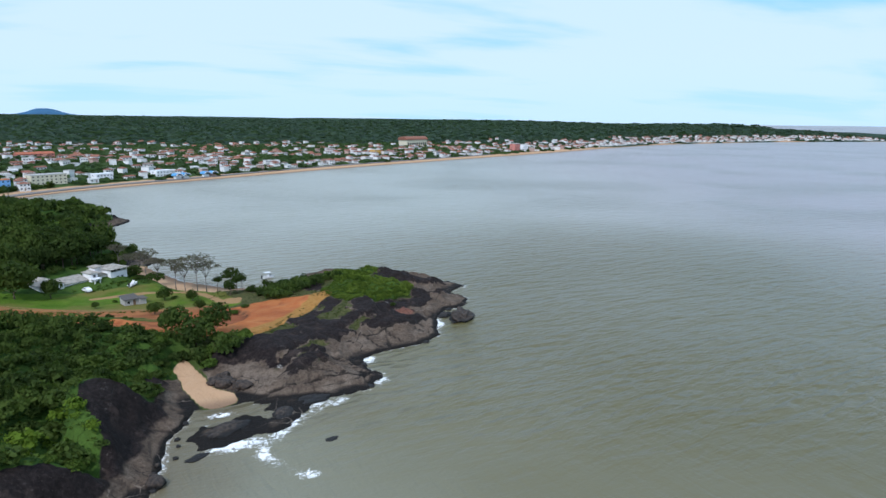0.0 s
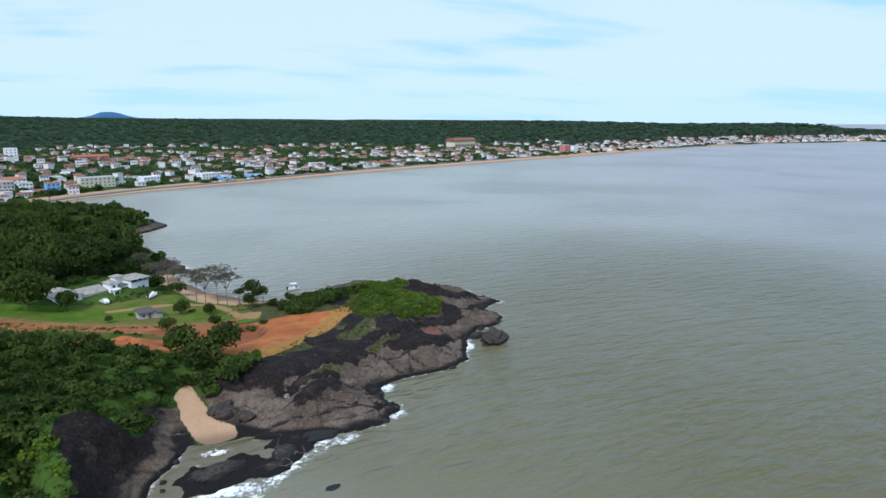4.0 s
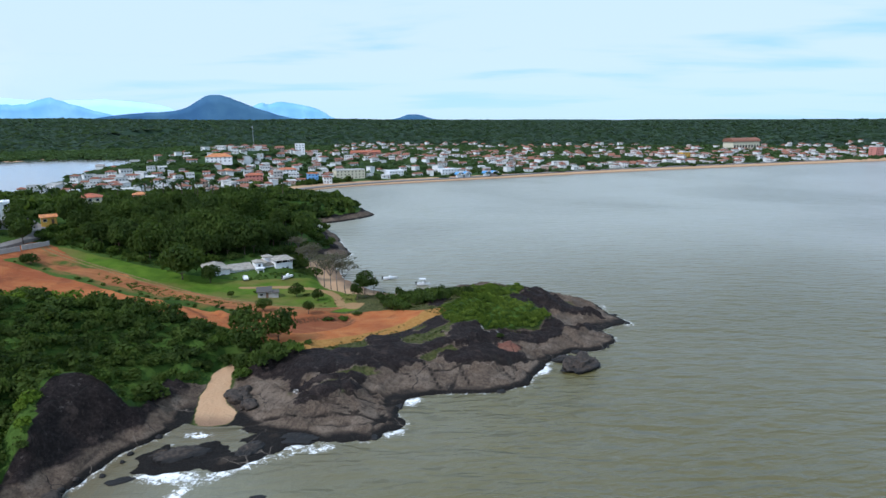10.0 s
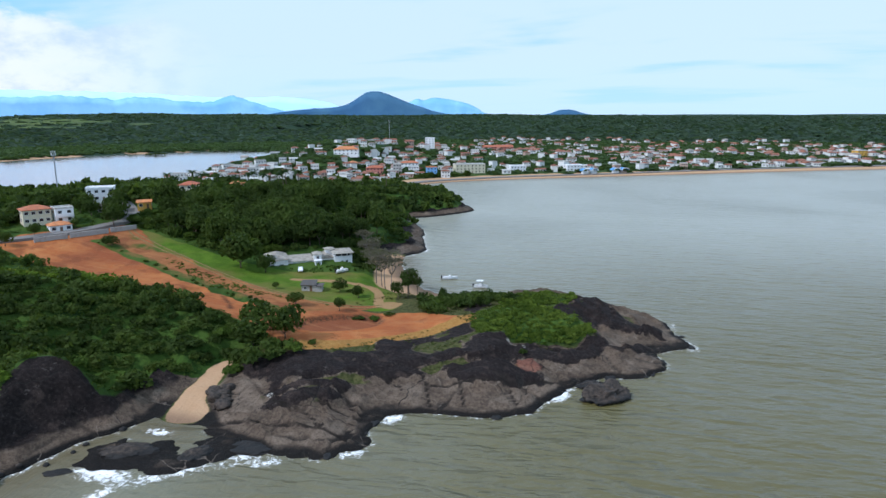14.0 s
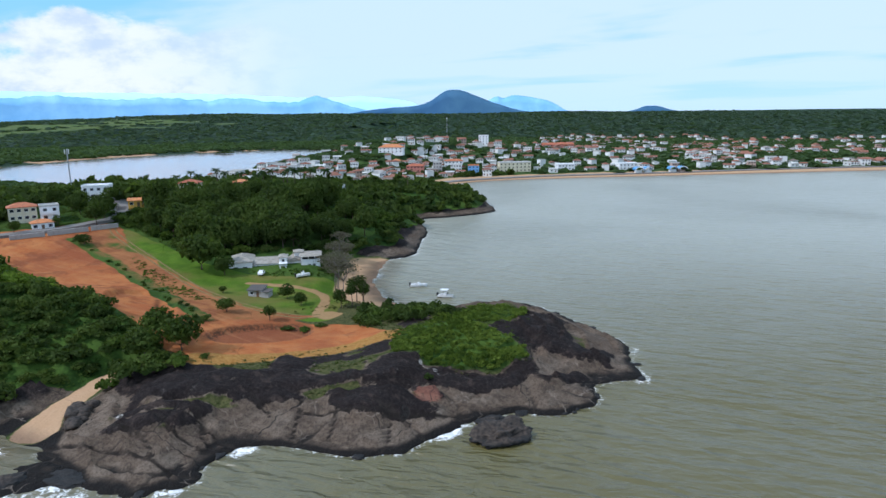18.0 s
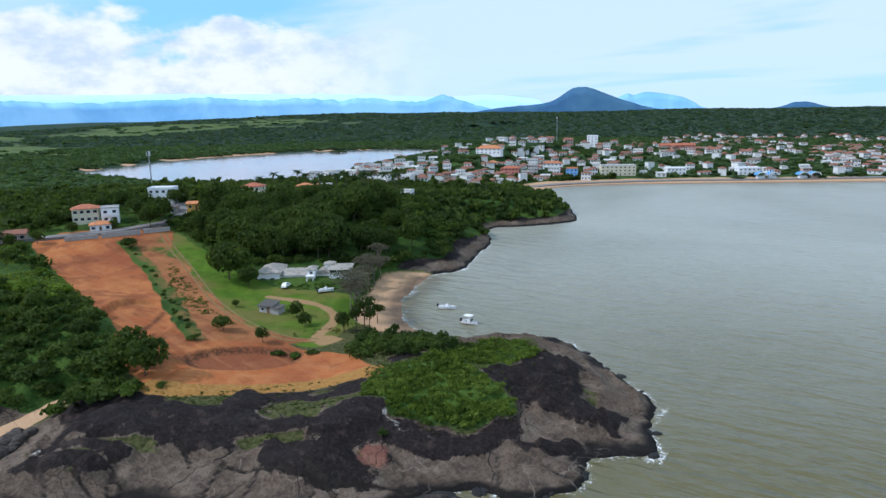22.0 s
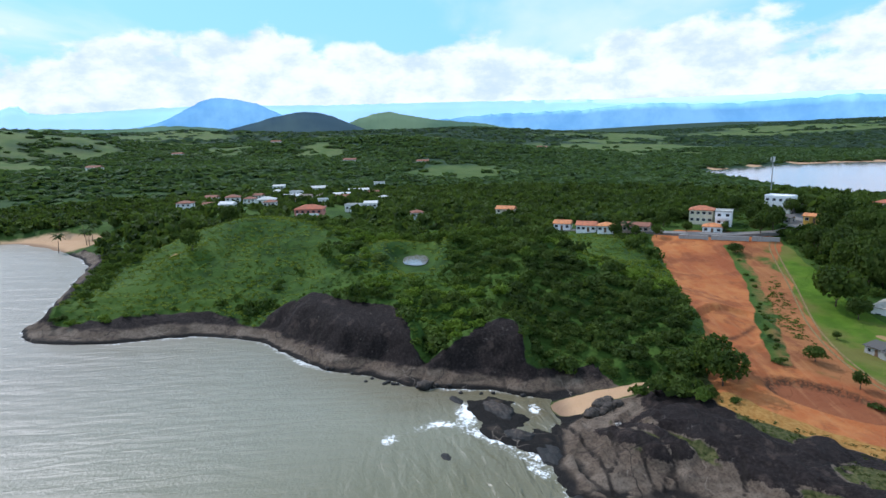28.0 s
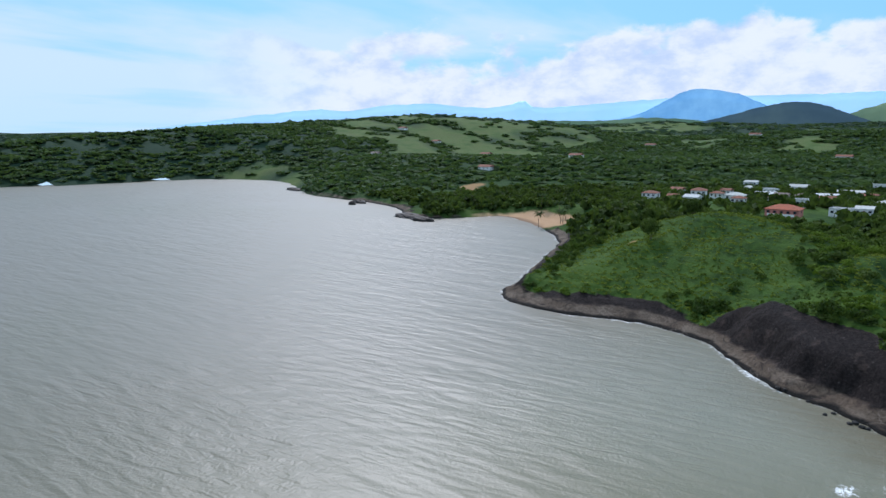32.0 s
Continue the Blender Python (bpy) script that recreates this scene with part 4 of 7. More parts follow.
def tiles(name, colours):
    m, n = material(name)
    p = n.n("ShaderNodeTexCoord").outputs["Object"]
    ramp = n.n("ShaderNodeValToRGB")
    ramp.color_ramp.interpolation = "CONSTANT"
    for k, c in enumerate(colours):
        e = ramp.color_ramp.elements[k] if k < 2 else ramp.color_ramp.elements.new(0)
        e.position, e.color = k / len(colours), (*c, 1)
    n.put(ramp, 0, n.n("ShaderNodeObjectInfo").outputs["Random"])
    c = n.mix(n.math("MULTIPLY", n.step(n.noise(p, 0.8, 5, 0.65), 0.4, 0.7), 0.55), ramp.outputs[0], (0.10, 0.075, 0.06))
    wave = n.n("ShaderNodeTexWave")
    n.put(wave, "Vector", p), n.put(wave, "Scale", 1.3), n.put(wave, "Distortion", 0.4)
    n.surface(color=c, rough=0.85, spec=0.2, normal=n.bump(wave.outputs[1], 0.4, 0.05))
    return m


def plain_mat(name, c, rough=0.6, metal=0.0, spec=0.4, vary=0.2):
    m, n = material(name)
    p = n.n("ShaderNodeTexCoord").outputs["Object"]
    dark = tuple(v * (1 - vary) for v in c)
    n.surface(color=n.mix(n.step(n.noise(p, 2.5, 5, 0.6), 0.35, 0.65), dark, c), rough=rough, metal=metal, spec=spec)
    return m


WHITES = [(0.70, 0.70, 0.68), (0.40, 0.38, 0.36), (0.74, 0.73, 0.71), (0.42, 0.37, 0.32), (0.60, 0.60, 0.60), (0.46, 0.36, 0.25), (0.28, 0.26, 0.25), (0.58, 0.52, 0.42),
          (0.62, 0.42, 0.34), (0.50, 0.58, 0.62), (0.76, 0.75, 0.73), (0.52, 0.42, 0.20), (0.45, 0.32, 0.26), (0.68, 0.68, 0.66)]
m_walls = plaster("painted_town_wall", WHITES)
m_white = plaster("white_wall", [(0.78, 0.78, 0.78)], 0.12)
m_cream = plaster("cream_wall", [(0.62, 0.57, 0.42)], 0.3)
m_bluewall = plaster("blue_wall", [(0.18, 0.38, 0.66)], 0.15)
m_yellow = plaster("yellow_wall", [(0.62, 0.36, 0.07)], 0.2)
m_pink = plaster("pink_wall", [(0.50, 0.20, 0.16)], 0.2)
m_concrete = plaster("grey_concrete", [(0.36, 0.35, 0.33)], 0.5)
m_roofs = tiles("clay_tile_roof", [(0.26, 0.11, 0.07), (0.20, 0.11, 0.08), (0.30, 0.27, 0.24), (0.16, 0.11, 0.09), (0.34, 0.32, 0.30), (0.45, 0.44, 0.42), (0.20, 0.16, 0.13), (0.28, 0.17, 0.12)])
m_redtile = tiles("red_tile_roof", [(0.42, 0.13, 0.07), (0.46, 0.16, 0.08)])
m_orangetile = tiles("orange_tile_roof", [(0.60, 0.24, 0.09), (0.56, 0.22, 0.09)])
m_greytile = tiles("weathered_grey_tile_roof", [(0.34, 0.32, 0.275), (0.36, 0.335, 0.285)])
m_darktile = tiles("dark_fibre_roof", [(0.09, 0.085, 0.08), (0.10, 0.09, 0.085)])
m_slab = plaster("flat_roof_slab", [(0.50, 0.49, 0.46), (0.40, 0.38, 0.35), (0.58, 0.57, 0.55), (0.30, 0.28, 0.26)], 0.5)
m_glass = plain_mat("dark_window_glass", (0.03, 0.035, 0.045), 0.12, 0.0, 0.6)
m_frame = plain_mat("white_window_frame", (0.7, 0.7, 0.7), 0.5)
m_door = plain_mat("brown_door", (0.16, 0.09, 0.05), 0.6)
m_steel = plain_mat("galvanised_steel", (0.45, 0.46, 0.47), 0.4, 0.7)
m_bark = plain_mat("grey_brown_bark", (0.16, 0.12, 0.09), 0.9, 0, 0.1, 0.5)
m_dead = plain_mat("bare_grey_branch", (0.20, 0.17, 0.15), 0.9, 0, 0.1, 0.4)
m_hull = plain_mat("white_boat_hull", (0.80, 0.80, 0.80), 0.25, 0, 0.5, 0.05)
m_rubber = plain_mat("black_rubber", (0.02, 0.02, 0.02), 0.7)
m_road = plain_mat("worn_road", (0.22, 0.205, 0.19), 0.9, 0, 0.2, 0.3)
m_rut = plain_mat("pale_sandy_rut", (0.25, 0.18, 0.08), 0.95, 0, 0.1, 0.5)
m_kiosk = plain_mat("blue_kiosk_roof", (0.10, 0.30, 0.55), 0.5)


def leaves(name, dark, bright, lively, translucent=0.0):
    m, n = material(name)
    geo = n.n("ShaderNodeNewGeometry")
    tone = n.attr("tone")
    c = n.mix(n.math("ADD", n.math("MULTIPLY", geo.outputs["Random Per Island"], 0.4), n.math("MULTIPLY", tone, 0.6)), dark, bright)
    c = n.mix(n.math("MULTIPLY", n.step(tone, 0.86, 0.9), 0.6), c, lively)
    c = n.mix(n.math("MULTIPLY", n.step(n.noise(geo.outputs["Position"], 0.045, 4), 0.42, 0.62), 0.6), c, lively)
    bs = n.surface(color=c, rough=0.8, spec=0.12)
    thru = n.n("ShaderNodeBsdfTranslucent")
    n.put(thru, 0, n.mix(0.5, c, (0.09, 0.14, 0.01)))
    both = n.n("ShaderNodeMixShader")
    n.put(both, 0, 0.42), n.put(both, 1, bs.outputs[0]), n.put(both, 2, thru.outputs[0])
    out = [k for k in n.t.nodes if k.bl_idname == "ShaderNodeOutputMaterial"][0]
    n.t.links.new(both.outputs[0], out.inputs[0])
    return m


m_leaf = leaves("tree_foliage", (0.011, 0.024, 0.006), (0.060, 0.092, 0.020), (0.084, 0.124, 0.023))
m_shrub = leaves("shrub_foliage", (0.020, 0.043, 0.008), (0.076, 0.122, 0.018), (0.096, 0.148, 0.021))
m_hillgrass = leaves("hill_grass_foliage", (0.072, 0.112, 0.012), (0.180, 0.225, 0.024), (0.205, 0.245, 0.030))
m_bright = leaves("bright_grass_foliage", (0.050, 0.092, 0.010), (0.120, 0.190, 0.016), (0.135, 0.205, 0.020))
m_knoll = leaves("knoll_foliage", (0.034, 0.066, 0.011), (0.135, 0.195, 0.022), (0.160, 0.215, 0.032))
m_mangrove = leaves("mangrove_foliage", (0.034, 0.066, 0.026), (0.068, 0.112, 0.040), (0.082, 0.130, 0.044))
# greyed, bluer greens carry the distance haze in the leaf colour
m_plain = leaves("hazed_far_foliage", (0.032, 0.058, 0.044), (0.052, 0.084, 0.058), (0.062, 0.098, 0.062))
m_palm = leaves("palm_foliage", (0.018, 0.040, 0.014), (0.055, 0.095, 0.030), (0.06, 0.10, 0.03))
m_olive = leaves("olive_herb_foliage", (0.028, 0.036, 0.010), (0.075, 0.082, 0.024), (0.06, 0.085, 0.02))
m_dry = leaves("dry_foliage", (0.07, 0.06, 0.045), (0.16, 0.14, 0.10), (0.13, 0.12, 0.08))


# ---- foliage ----
def crown_cards(seed, cards, size, lobes, flat=0.7, reach=0.45, droop=-0.35):
    """Leaf tufts of a crown of radius 1 as (4n, 3) points: lobes round a centre, tufts on their skins facing out."""
    r = np.random.default_rng(seed)
    centre = np.concatenate([[(0, 0, flat * 0.95)], np.stack([(lambda a, q: (q * np.cos(a), q * np.sin(a)))(r.random() * 6.283, reach * (0.7 + 0.6 * r.random())) +
                             (flat * (0.5 + 0.55 * r.random()),) for _ in range(lobes)])])
    radius = np.r_[0.62, 0.34 + 0.24 * r.random(lobes)]
    pick = r.choice(lobes + 1, cards, p=radius**2 / (radius**2).sum())
    d = r.normal(size=(cards * 3, 3))
    d /= np.linalg.norm(d, axis=1)[:, None]
    d = d[d[:, 2] > droop][:cards]
    pick = pick[: len(d)]
    p = centre[pick] + d * radius[pick][:, None] * (1, 1, flat * 1.1) * (0.8 + 0.28 * r.random((len(d), 1)))
    nrm = d + 0.5 * r.normal(size=d.shape)
    nrm /= np.linalg.norm(nrm, axis=1)[:, None]
    a = np.cross(nrm, r.normal(size=d.shape))
    a /= np.linalg.norm(a, axis=1)[:, None]
    b = np.cross(nrm, a)
    s = size * (0.6 + 0.8 * r.random((len(d), 1)))
    lean = 0.35 * s * nrm
    quad = np.stack([p - a * s * 0.5, p - b * s * 0.42 - lean * 0.5, p + a * s * 0.6, p + b * s * (0.3 + 0.3 * r.random((len(d), 1))) - lean], 1)
    quad[..., 2] = np.maximum(quad[..., 2], 0.02)
    return quad.reshape(-1, 3)


def quads_mesh(name, pts, mat, tone=None):
    n = len(pts) // 4
    me = bpy.data.meshes.new(name)
    me.vertices.add(4 * n)
    me.vertices.foreach_set("co", np.ascontiguousarray(pts, np.float32).ravel())
    me.loops.add(4 * n)
    me.loops.foreach_set("vertex_index", np.arange(4 * n, dtype=np.int32))
    me.polygons.add(n)
    me.polygons.foreach_set("loop_start", np.arange(0, 4 * n, 4, dtype=np.int32))
    me.update(calc_edges=True)
    me.attributes.new("tone", "FLOAT", "POINT").data.foreach_set("value", np.full(4 * n, 0.5, np.float32) if tone is None else np.repeat(tone, 4).astype(np.float32))
    me.materials.append(mat)
    return me


def forest(name, label, mat, protos, xy, z, radius, height, r):
    """One object of many crowns: prototypes turned, scaled and set out."""
    out, tones = [], []
    for k in range(len(xy)):
        p = protos[r.integers(len(protos))]
        a, s = r.random() * 6.283, radius[k] * (0.85 + 0.3 * r.random(2))
        c, q = math.cos(a), math.sin(a)
        out.append(np.stack([(p[:, 0] * c - p[:, 1] * q) * s[0] + xy[k, 0], (p[:, 0] * q + p[:, 1] * c) * s[1] + xy[k, 1], p[:, 2] * height[k] + z[k]], 1))
        tones.append(np.full(len(p) // 4, r.random()))
    if not out:
        return None
    ob = new(name, quads_mesh(name, np.concatenate(out), mat, np.concatenate(tones)))
    return tagged(ob, label, "trees", kind="stuff")


def scatter(x0, y0, x1, y1, gap, r):
    gx, gy = np.meshgrid(np.arange(x0, x1, gap), np.arange(y0, y1, gap * 0.87), indexing="ij")
    gx = gx + (np.arange(gx.shape[1]) % 2) * gap / 2 + (r.random(gx.shape) - 0.5) * gap * 0.8
    gy = gy + (r.random(gx.shape) - 0.5) * gap * 0.8
    return np.stack([gx.ravel(), gy.ravel()], 1)


HEADWOOD = spline([(-178, 226), (-164, 212), (-142, 209), (-125, 205), (-113, 213), (-92, 230), (-84, 262), (-96, 300), (-118, 345), (-108, 372), (-96, 392), (-112, 430), (-165, 470),
                   (-240, 430), (-300, 340), (-262, 290), (-215, 250)])
TOWN = spline([(-430, 560), (-330, 470), (-185, 500), (-130, 580), (0, 660), (300, 840), (700, 1050), (1300, 1330), (2200, 1380), (2200, 1560), (1300, 1560),
               (600, 1330), (200, 1200), (-200, 1100), (-420, 950), (-480, 700)])
LOT = np.array([(-196, 170), (-176, 212), (-142, 206), (-122, 202), (-108, 214), (-60, 215), (-45, 180), (-20, 168), (-53, 136), (-74, 142), (-114, 151)])
CLEARINGS = ((-165, -6, 50, 44, 1.0), (-168, 138, 36, 20, 1.0), (-128, 40, 18, 14, 0.9), (-150, 68, 24, 13, 1.0), (-104, 300, 10, 26, 0.6), (-760, 70, 120, 40, 0.9),
             (-195, 190, 16, 30, 1.0), (-220, 142, 24, 10, 1.0), (-262, 15, 22, 12, 0.9), (-88, 203, 24, 16, 1.0), (-200, 205, 18, 12, 1.0), (-385, -25, 115, 62, 0.68), (-285, 25, 30, 18, 0.6), (-371, -265, 50, 16, 1.0), (-148, 147, 26, 9, 1.0))
BUILT = []      # footprints: x, y, radius


def cover(xy):
    """How thickly trees stand, their height, and the ground under them."""
    x, y = xy[:, 0], xy[:, 1]
    h, d, sandy, cove, shore, near = land(x, y)
    far = np.hypot(x - 20, y - 90)
    dens = 0.85 + 0.75 * fbm(x, y, 60, 3)
    dens = np.maximum(dens, smooth(-6, 6, inside_distance(x, y, HEADWOOD)) * 1.2)
    hill = smooth(-150, -120, x) * smooth(-55, -64, x) * smooth(10, 35, y) * smooth(165, 152, y)
    dens = np.maximum(dens, hill * 1.15)
    marsh = smooth(-250, -330, x) * smooth(-120, 0, y)
    dens = np.maximum(dens, marsh * 1.2)
    for cx, cy, rx, ry, a in CLEARINGS:
        dens = dens - 1.1 * a * np.exp(-((((x - cx) / rx) ** 2 + ((y - cy) / ry) ** 2) ** 2))
    dens = dens + 0.8 * smooth(700, 1500, y)
    dens = dens * (1 - 0.95 * far_field(x, y))
    town = smooth(-10, 10, inside_distance(x, y, TOWN))
    dens = np.where(town > 0.5, 0.85 + 0.7 * fbm(x, y, 90, 2), dens)
    bare = (inside_distance(x, y, DIRT) > -1.5) | (inside_distance(x, y, LAWN) > -2) | (inside_distance(x, y, OCHRE) > -2) | (cove > -2) | (shore > -4) | ((shore > -17) & (x < -715) & (x > -900))
    bare |= inside_distance(x, y, LOT) > -1
    bare |= (x > -62) & (y > 90) & (y < 235) & (x < 60)
    edge_d = np.where(far < 420, bare_edge(x, y) - 0.5, 7.0)
    edge_d = np.where(sandy > 0.3, 26, edge_d)
    ok = (d > edge_d) & ~bare
    for bx, by, br in BUILT:
        ok &= (x - bx) ** 2 + (y - by) ** 2 > br * br
    return np.where(ok, dens, 0.0), h, far

# ---- buildings ----
def ring_shape(w, h, bar=0.09, deep=0.08):
    """A window frame facing -y, as one closed ring."""
    o, i_ = [(-w / 2 - bar, -bar), (w / 2 + bar, -bar), (w / 2 + bar, h + bar), (-w / 2 - bar, h + bar)], [(-w / 2, 0), (w / 2, 0), (w / 2, h), (-w / 2, h)]
    v = [(x, -deep, z) for x, z in o + i_] + [(x, 0.02, z) for x, z in o + i_]
    f = []
    for k in range(4):
        n_ = (k + 1) % 4
        f += [(k, n_, 4 + n_, 4 + k), (8 + n_, 8 + k, 12 + k, 12 + n_), (n_, k, 8 + k, 8 + n_), (4 + k, 4 + n_, 12 + n_, 12 + k)]
    return Shape().add(v, f)


WINDOWS = {}


def add_window(parent, x, y, z, w=1.3, h=1.1, turn=0.0, fine=False):
    """A window: frame and pane where it is seen well, otherwise one dark pane in its reveal."""
    key = (w, h, fine)
    if key not in WINDOWS:
        WINDOWS[key] = (ring_shape(w, h).mesh("window", m_frame) if fine else Shape().box(-w / 2, -0.03, 0, w / 2, 0.05, h).mesh("window", m_glass),
                        Shape().box(-w / 2, -0.03, 0, w / 2, 0.015, h).mesh("pane", m_glass))
    ob = part("window", WINDOWS[key][0], None, parent)
    ob.matrix_basis = pose(x, y, z, 0, 0, turn)
    if fine:
        part("pane", WINDOWS[key][1], None, ob, "dark glass pane")
    return ob


def house(label, w, d, storeys, roof, wall_mat, roof_mat, at=(0, 0, 0), turn=0.0, group="", windows=3, side=True, name="house", rise=None, balcony=False, fine=False):
    """A house standing round its origin, its front to -y. roof: hip, gable, flat or shed."""
    t = thing(name, label, "house", at, turn, group)
    x0, y0, x1, y1, top = -w / 2, -d / 2, w / 2, d / 2, 2.9 * storeys
    walls = Shape().box(x0, y0, -2.5, x1, y1, top)
    if roof == "gable":
        rise = rise or 0.22 * min(w, d)
        if w >= d:
            for x in (x0 + 0.01, x1 - 0.01):
                walls.add([(x, y0, top), (x, y1, top), (x, 0, top + rise * 0.93)], [(0, 1, 2)])
        else:
            for y in (y0 + 0.01, y1 - 0.01):
                walls.add([(x0, y, top), (x1, y, top), (0, y, top + rise * 0.93)], [(0, 1, 2)])
    part("wall", walls, wall_mat, t)
    r = Shape()
    if roof in ("hip", "gable"):
        r.hip(x0, y0, x1, y1, top, rise or 0.22 * min(w, d), 0.5, 1.0 if roof == "hip" else 0.0)
    elif roof == "shed":
        v = [(x0 - 0.4, y0 - 0.4, top), (x1 + 0.4, y0 - 0.4, top), (x1 + 0.4, y1 + 0.4, top + 0.8), (x0 - 0.4, y1 + 0.4, top + 0.8)]
        r.add(v + [(p[0], p[1], p[2] + 0.15) for p in v], [(3, 2, 1, 0), (4, 5, 6, 7), (0, 1, 5, 4), (1, 2, 6, 5), (2, 3, 7, 6), (3, 0, 4, 7)])
    else:
        r.box(x0 - 0.15, y0 - 0.15, top, x1 + 0.15, y1 + 0.15, top + 0.18)
        for a, b, c, e in ((x0 - 0.1, y0 - 0.1, x1 + 0.1, y0 + 0.1), (x0 - 0.1, y1 - 0.1, x1 + 0.1, y1 + 0.1), (x0 - 0.1, y0 + 0.1, x0 + 0.1, y1 - 0.1), (x1 - 0.1, y0 + 0.1, x1 + 0.1, y1 - 0.1)):
            r.box(a, b, top + 0.18, c, e, top + 0.65)
    part("roof", r, roof_mat, t)
    for k in range(storeys):
        for j in range(windows):
            x = x0 + w * (j + 0.5) / windows
            if k == 0 and j == windows // 2:
                continue
            add_window(t, x, y0 - 0.003, 2.9 * k + 1.05, fine=fine)
        if side:
            add_window(t, x1 + 0.003, 0.12 * d, 2.9 * k + 1.05, turn=90, fine=fine)
            add_window(t, x0 - 0.003, 0.12 * d, 2.9 * k + 1.05, turn=-90, fine=fine)
    part("door", Shape().box(x0 + w * (windows // 2 + 0.5) / windows - 0.5, y0 - 0.05, 0, x0 + w * (windows // 2 + 0.5) / windows + 0.5, y0 + 0.02, 2.1), m_door, t)
    if balcony and storeys > 1:
        for k in range(1, storeys):
            b = Shape().box(x0 * 0.8, y0 - 1.4, 2.9 * k - 0.15, x1 * 0.8, y0 - 0.005, 2.9 * k)
            b.box(x0 * 0.8, y0 - 1.4, 2.9 * k, x1 * 0.8, y0 - 1.28, 2.9 * k + 0.95)
            part("balcony", b, m_white, t)
    return t


def built(x, y, r):
    BUILT.append((x, y, r))
    return ground_at(x, y)


def home(label, x, y, turn, w, d, storeys, roof, wall_mat, roof_mat, lift=0.0, **kw):
    z = built(x, y, max(w, d) * 0.62)
    return house(label, w, d, storeys, roof, wall_mat, roof_mat, (x, y, z + lift), turn, **kw)


# the white beach house: a long row of wings
HX, HY, HT = -107.2, 203.0, 38.0
hz = 3.5
villa = thing("beach_house", "long white beach house with weathered grey tile roofs on a lawn", "house", (HX, HY, hz), HT)
for bx in range(0, 30, 5):
    BUILT.append((HX + bx * 0.78 - 2, HY + bx * 0.62 + 3, 8.5))


def wing(x0, y0, x1, y1, top, rise, cut, floor=-2.5, eave=0.45):
    part("wall", Shape().box(x0, y0, floor, x1, y1, top), m_white, villa)
    part("roof", Shape().hip(x0, y0, x1, y1, top, rise, eave, cut), m_greytile, villa, "weathered grey tile roof")


wing(0, 0, 7.6, 12, 4.2, 1.7, 1.0)
wing(7.6, 1.2, 17.0, 9, 3.0, 1.7, 0.25)
wing(17.0, -0.6, 19.6, 4, 5.3, 0.7, 1.0)
wing(19.6, 1.4, 24.4, 8.5, 3.4, 1.3, 0.0)
wing(22.0, 4.5, 25.0, 8.0, 5.9, 0.7, 1.0, 3.4)
part("wall", Shape().box(24.4, -0.8, -2.5, 31.0, 7.5, 3.3).box(24.4, -0.8, 3.3, 24.8, 7.5, 5.2).box(24.8, 3.0, 3.3, 31.0, 7.5, 5.2).box(24.8, -0.8, 3.3, 31.0, -0.65, 4.1).box(30.85, -0.65, 3.3, 31.0, 3.0, 4.1), m_white, villa)
part("roof", Shape().hip(24.4, -0.8, 31.0, 7.5, 5.25, 0.9, 0.7, 1.0), m_greytile, villa, "weathered grey tile roof")
for px in (27.0, 29.2, 30.9):
    part("post", Shape().box(px - 0.12, -0.78, 3.3, px + 0.12, -0.6, 5.2), m_white, villa)
# dark sheet before the back wall paints the shade under the terrace roof
part("terrace_opening", Shape().box(24.85, 2.9, 3.4, 30.8, 2.99, 5.0), m_glass, villa, "dark panel that paints the shade inside the roofed terrace")
for px in (17.2, 19.2):
    part("column", Shape().tube([(px, -2.4, -1.0), (px, -2.4, 3.3)], [0.2, 0.2], 10), m_white, villa)
part("porch_roof", Shape().box(16.8, -2.8, 3.3, 19.7, -0.61, 3.5), m_white, villa)
for wx, wy, wz, ww, wh in ((2.0, 0, 1.2, 1.5, 1.2), (5.2, 0, 1.2, 1.5, 1.2), (9.5, 1.2, 1.0, 1.2, 1.0), (15.4, 1.2, 0.9, 1.6, 1.2), (18.3, -0.6, 3.7, 0.9, 0.9), (20.8, 1.4, 1.0, 1.2, 1.1), (23.0, 1.4, 1.0, 1.2, 1.1),
                           (27.2, -0.8, 1.2, 0.9, 1.2), (28.9, -0.8, 1.2, 0.9, 1.2)):
    add_window(villa, wx, wy - 0.003, wz, ww, wh, fine=True)
# the wall is closed here; a dark slab paints the shade of the garage
part("garage_opening", Shape().box(11.6, 1.12, -0.5, 14.0, 1.25, 2.3), m_glass, villa, "dark panel that paints the shaded inside of the garage")

# the small outbuilding
hut = thing("outbuilding", "small pale grey outbuilding with a dark fibre roof on the lawn", "shed", (-79.6, 188.0, ground_at(-79, 187) - 0.1), 22)
BUILT.append((-79, 187, 6))
part("wall", Shape().box(-3.2, -1.9, -1, 1.2, 2.2, 2.3).box(1.2, -2.5, -1, 3.4, 1.2, 1.9), m_concrete, hut)
part("roof", Shape().add([(-3.6, -2.4, 2.2), (1.5, -2.4, 2.2), (1.5, 2.6, 2.75), (-3.6, 2.6, 2.75), (-3.6, -2.4, 2.34), (1.5, -2.4, 2.34), (1.5, 2.6, 2.9), (-3.6, 2.6, 2.9)], [(3, 2, 1, 0), (4, 5, 6, 7), (0, 1, 5, 4), (1, 2, 6, 5), (2, 3, 7, 6), (3, 0, 4, 7)]), m_darktile, hut, "dark fibre-cement sheet roof")
part("lean_to_roof", Shape().box(1.51, -2.9, 1.9, 3.8, 1.5, 2.02), m_darktile, hut)
add_window(hut, -2.0, -1.903, 0.9, 0.9, 0.8, fine=True)
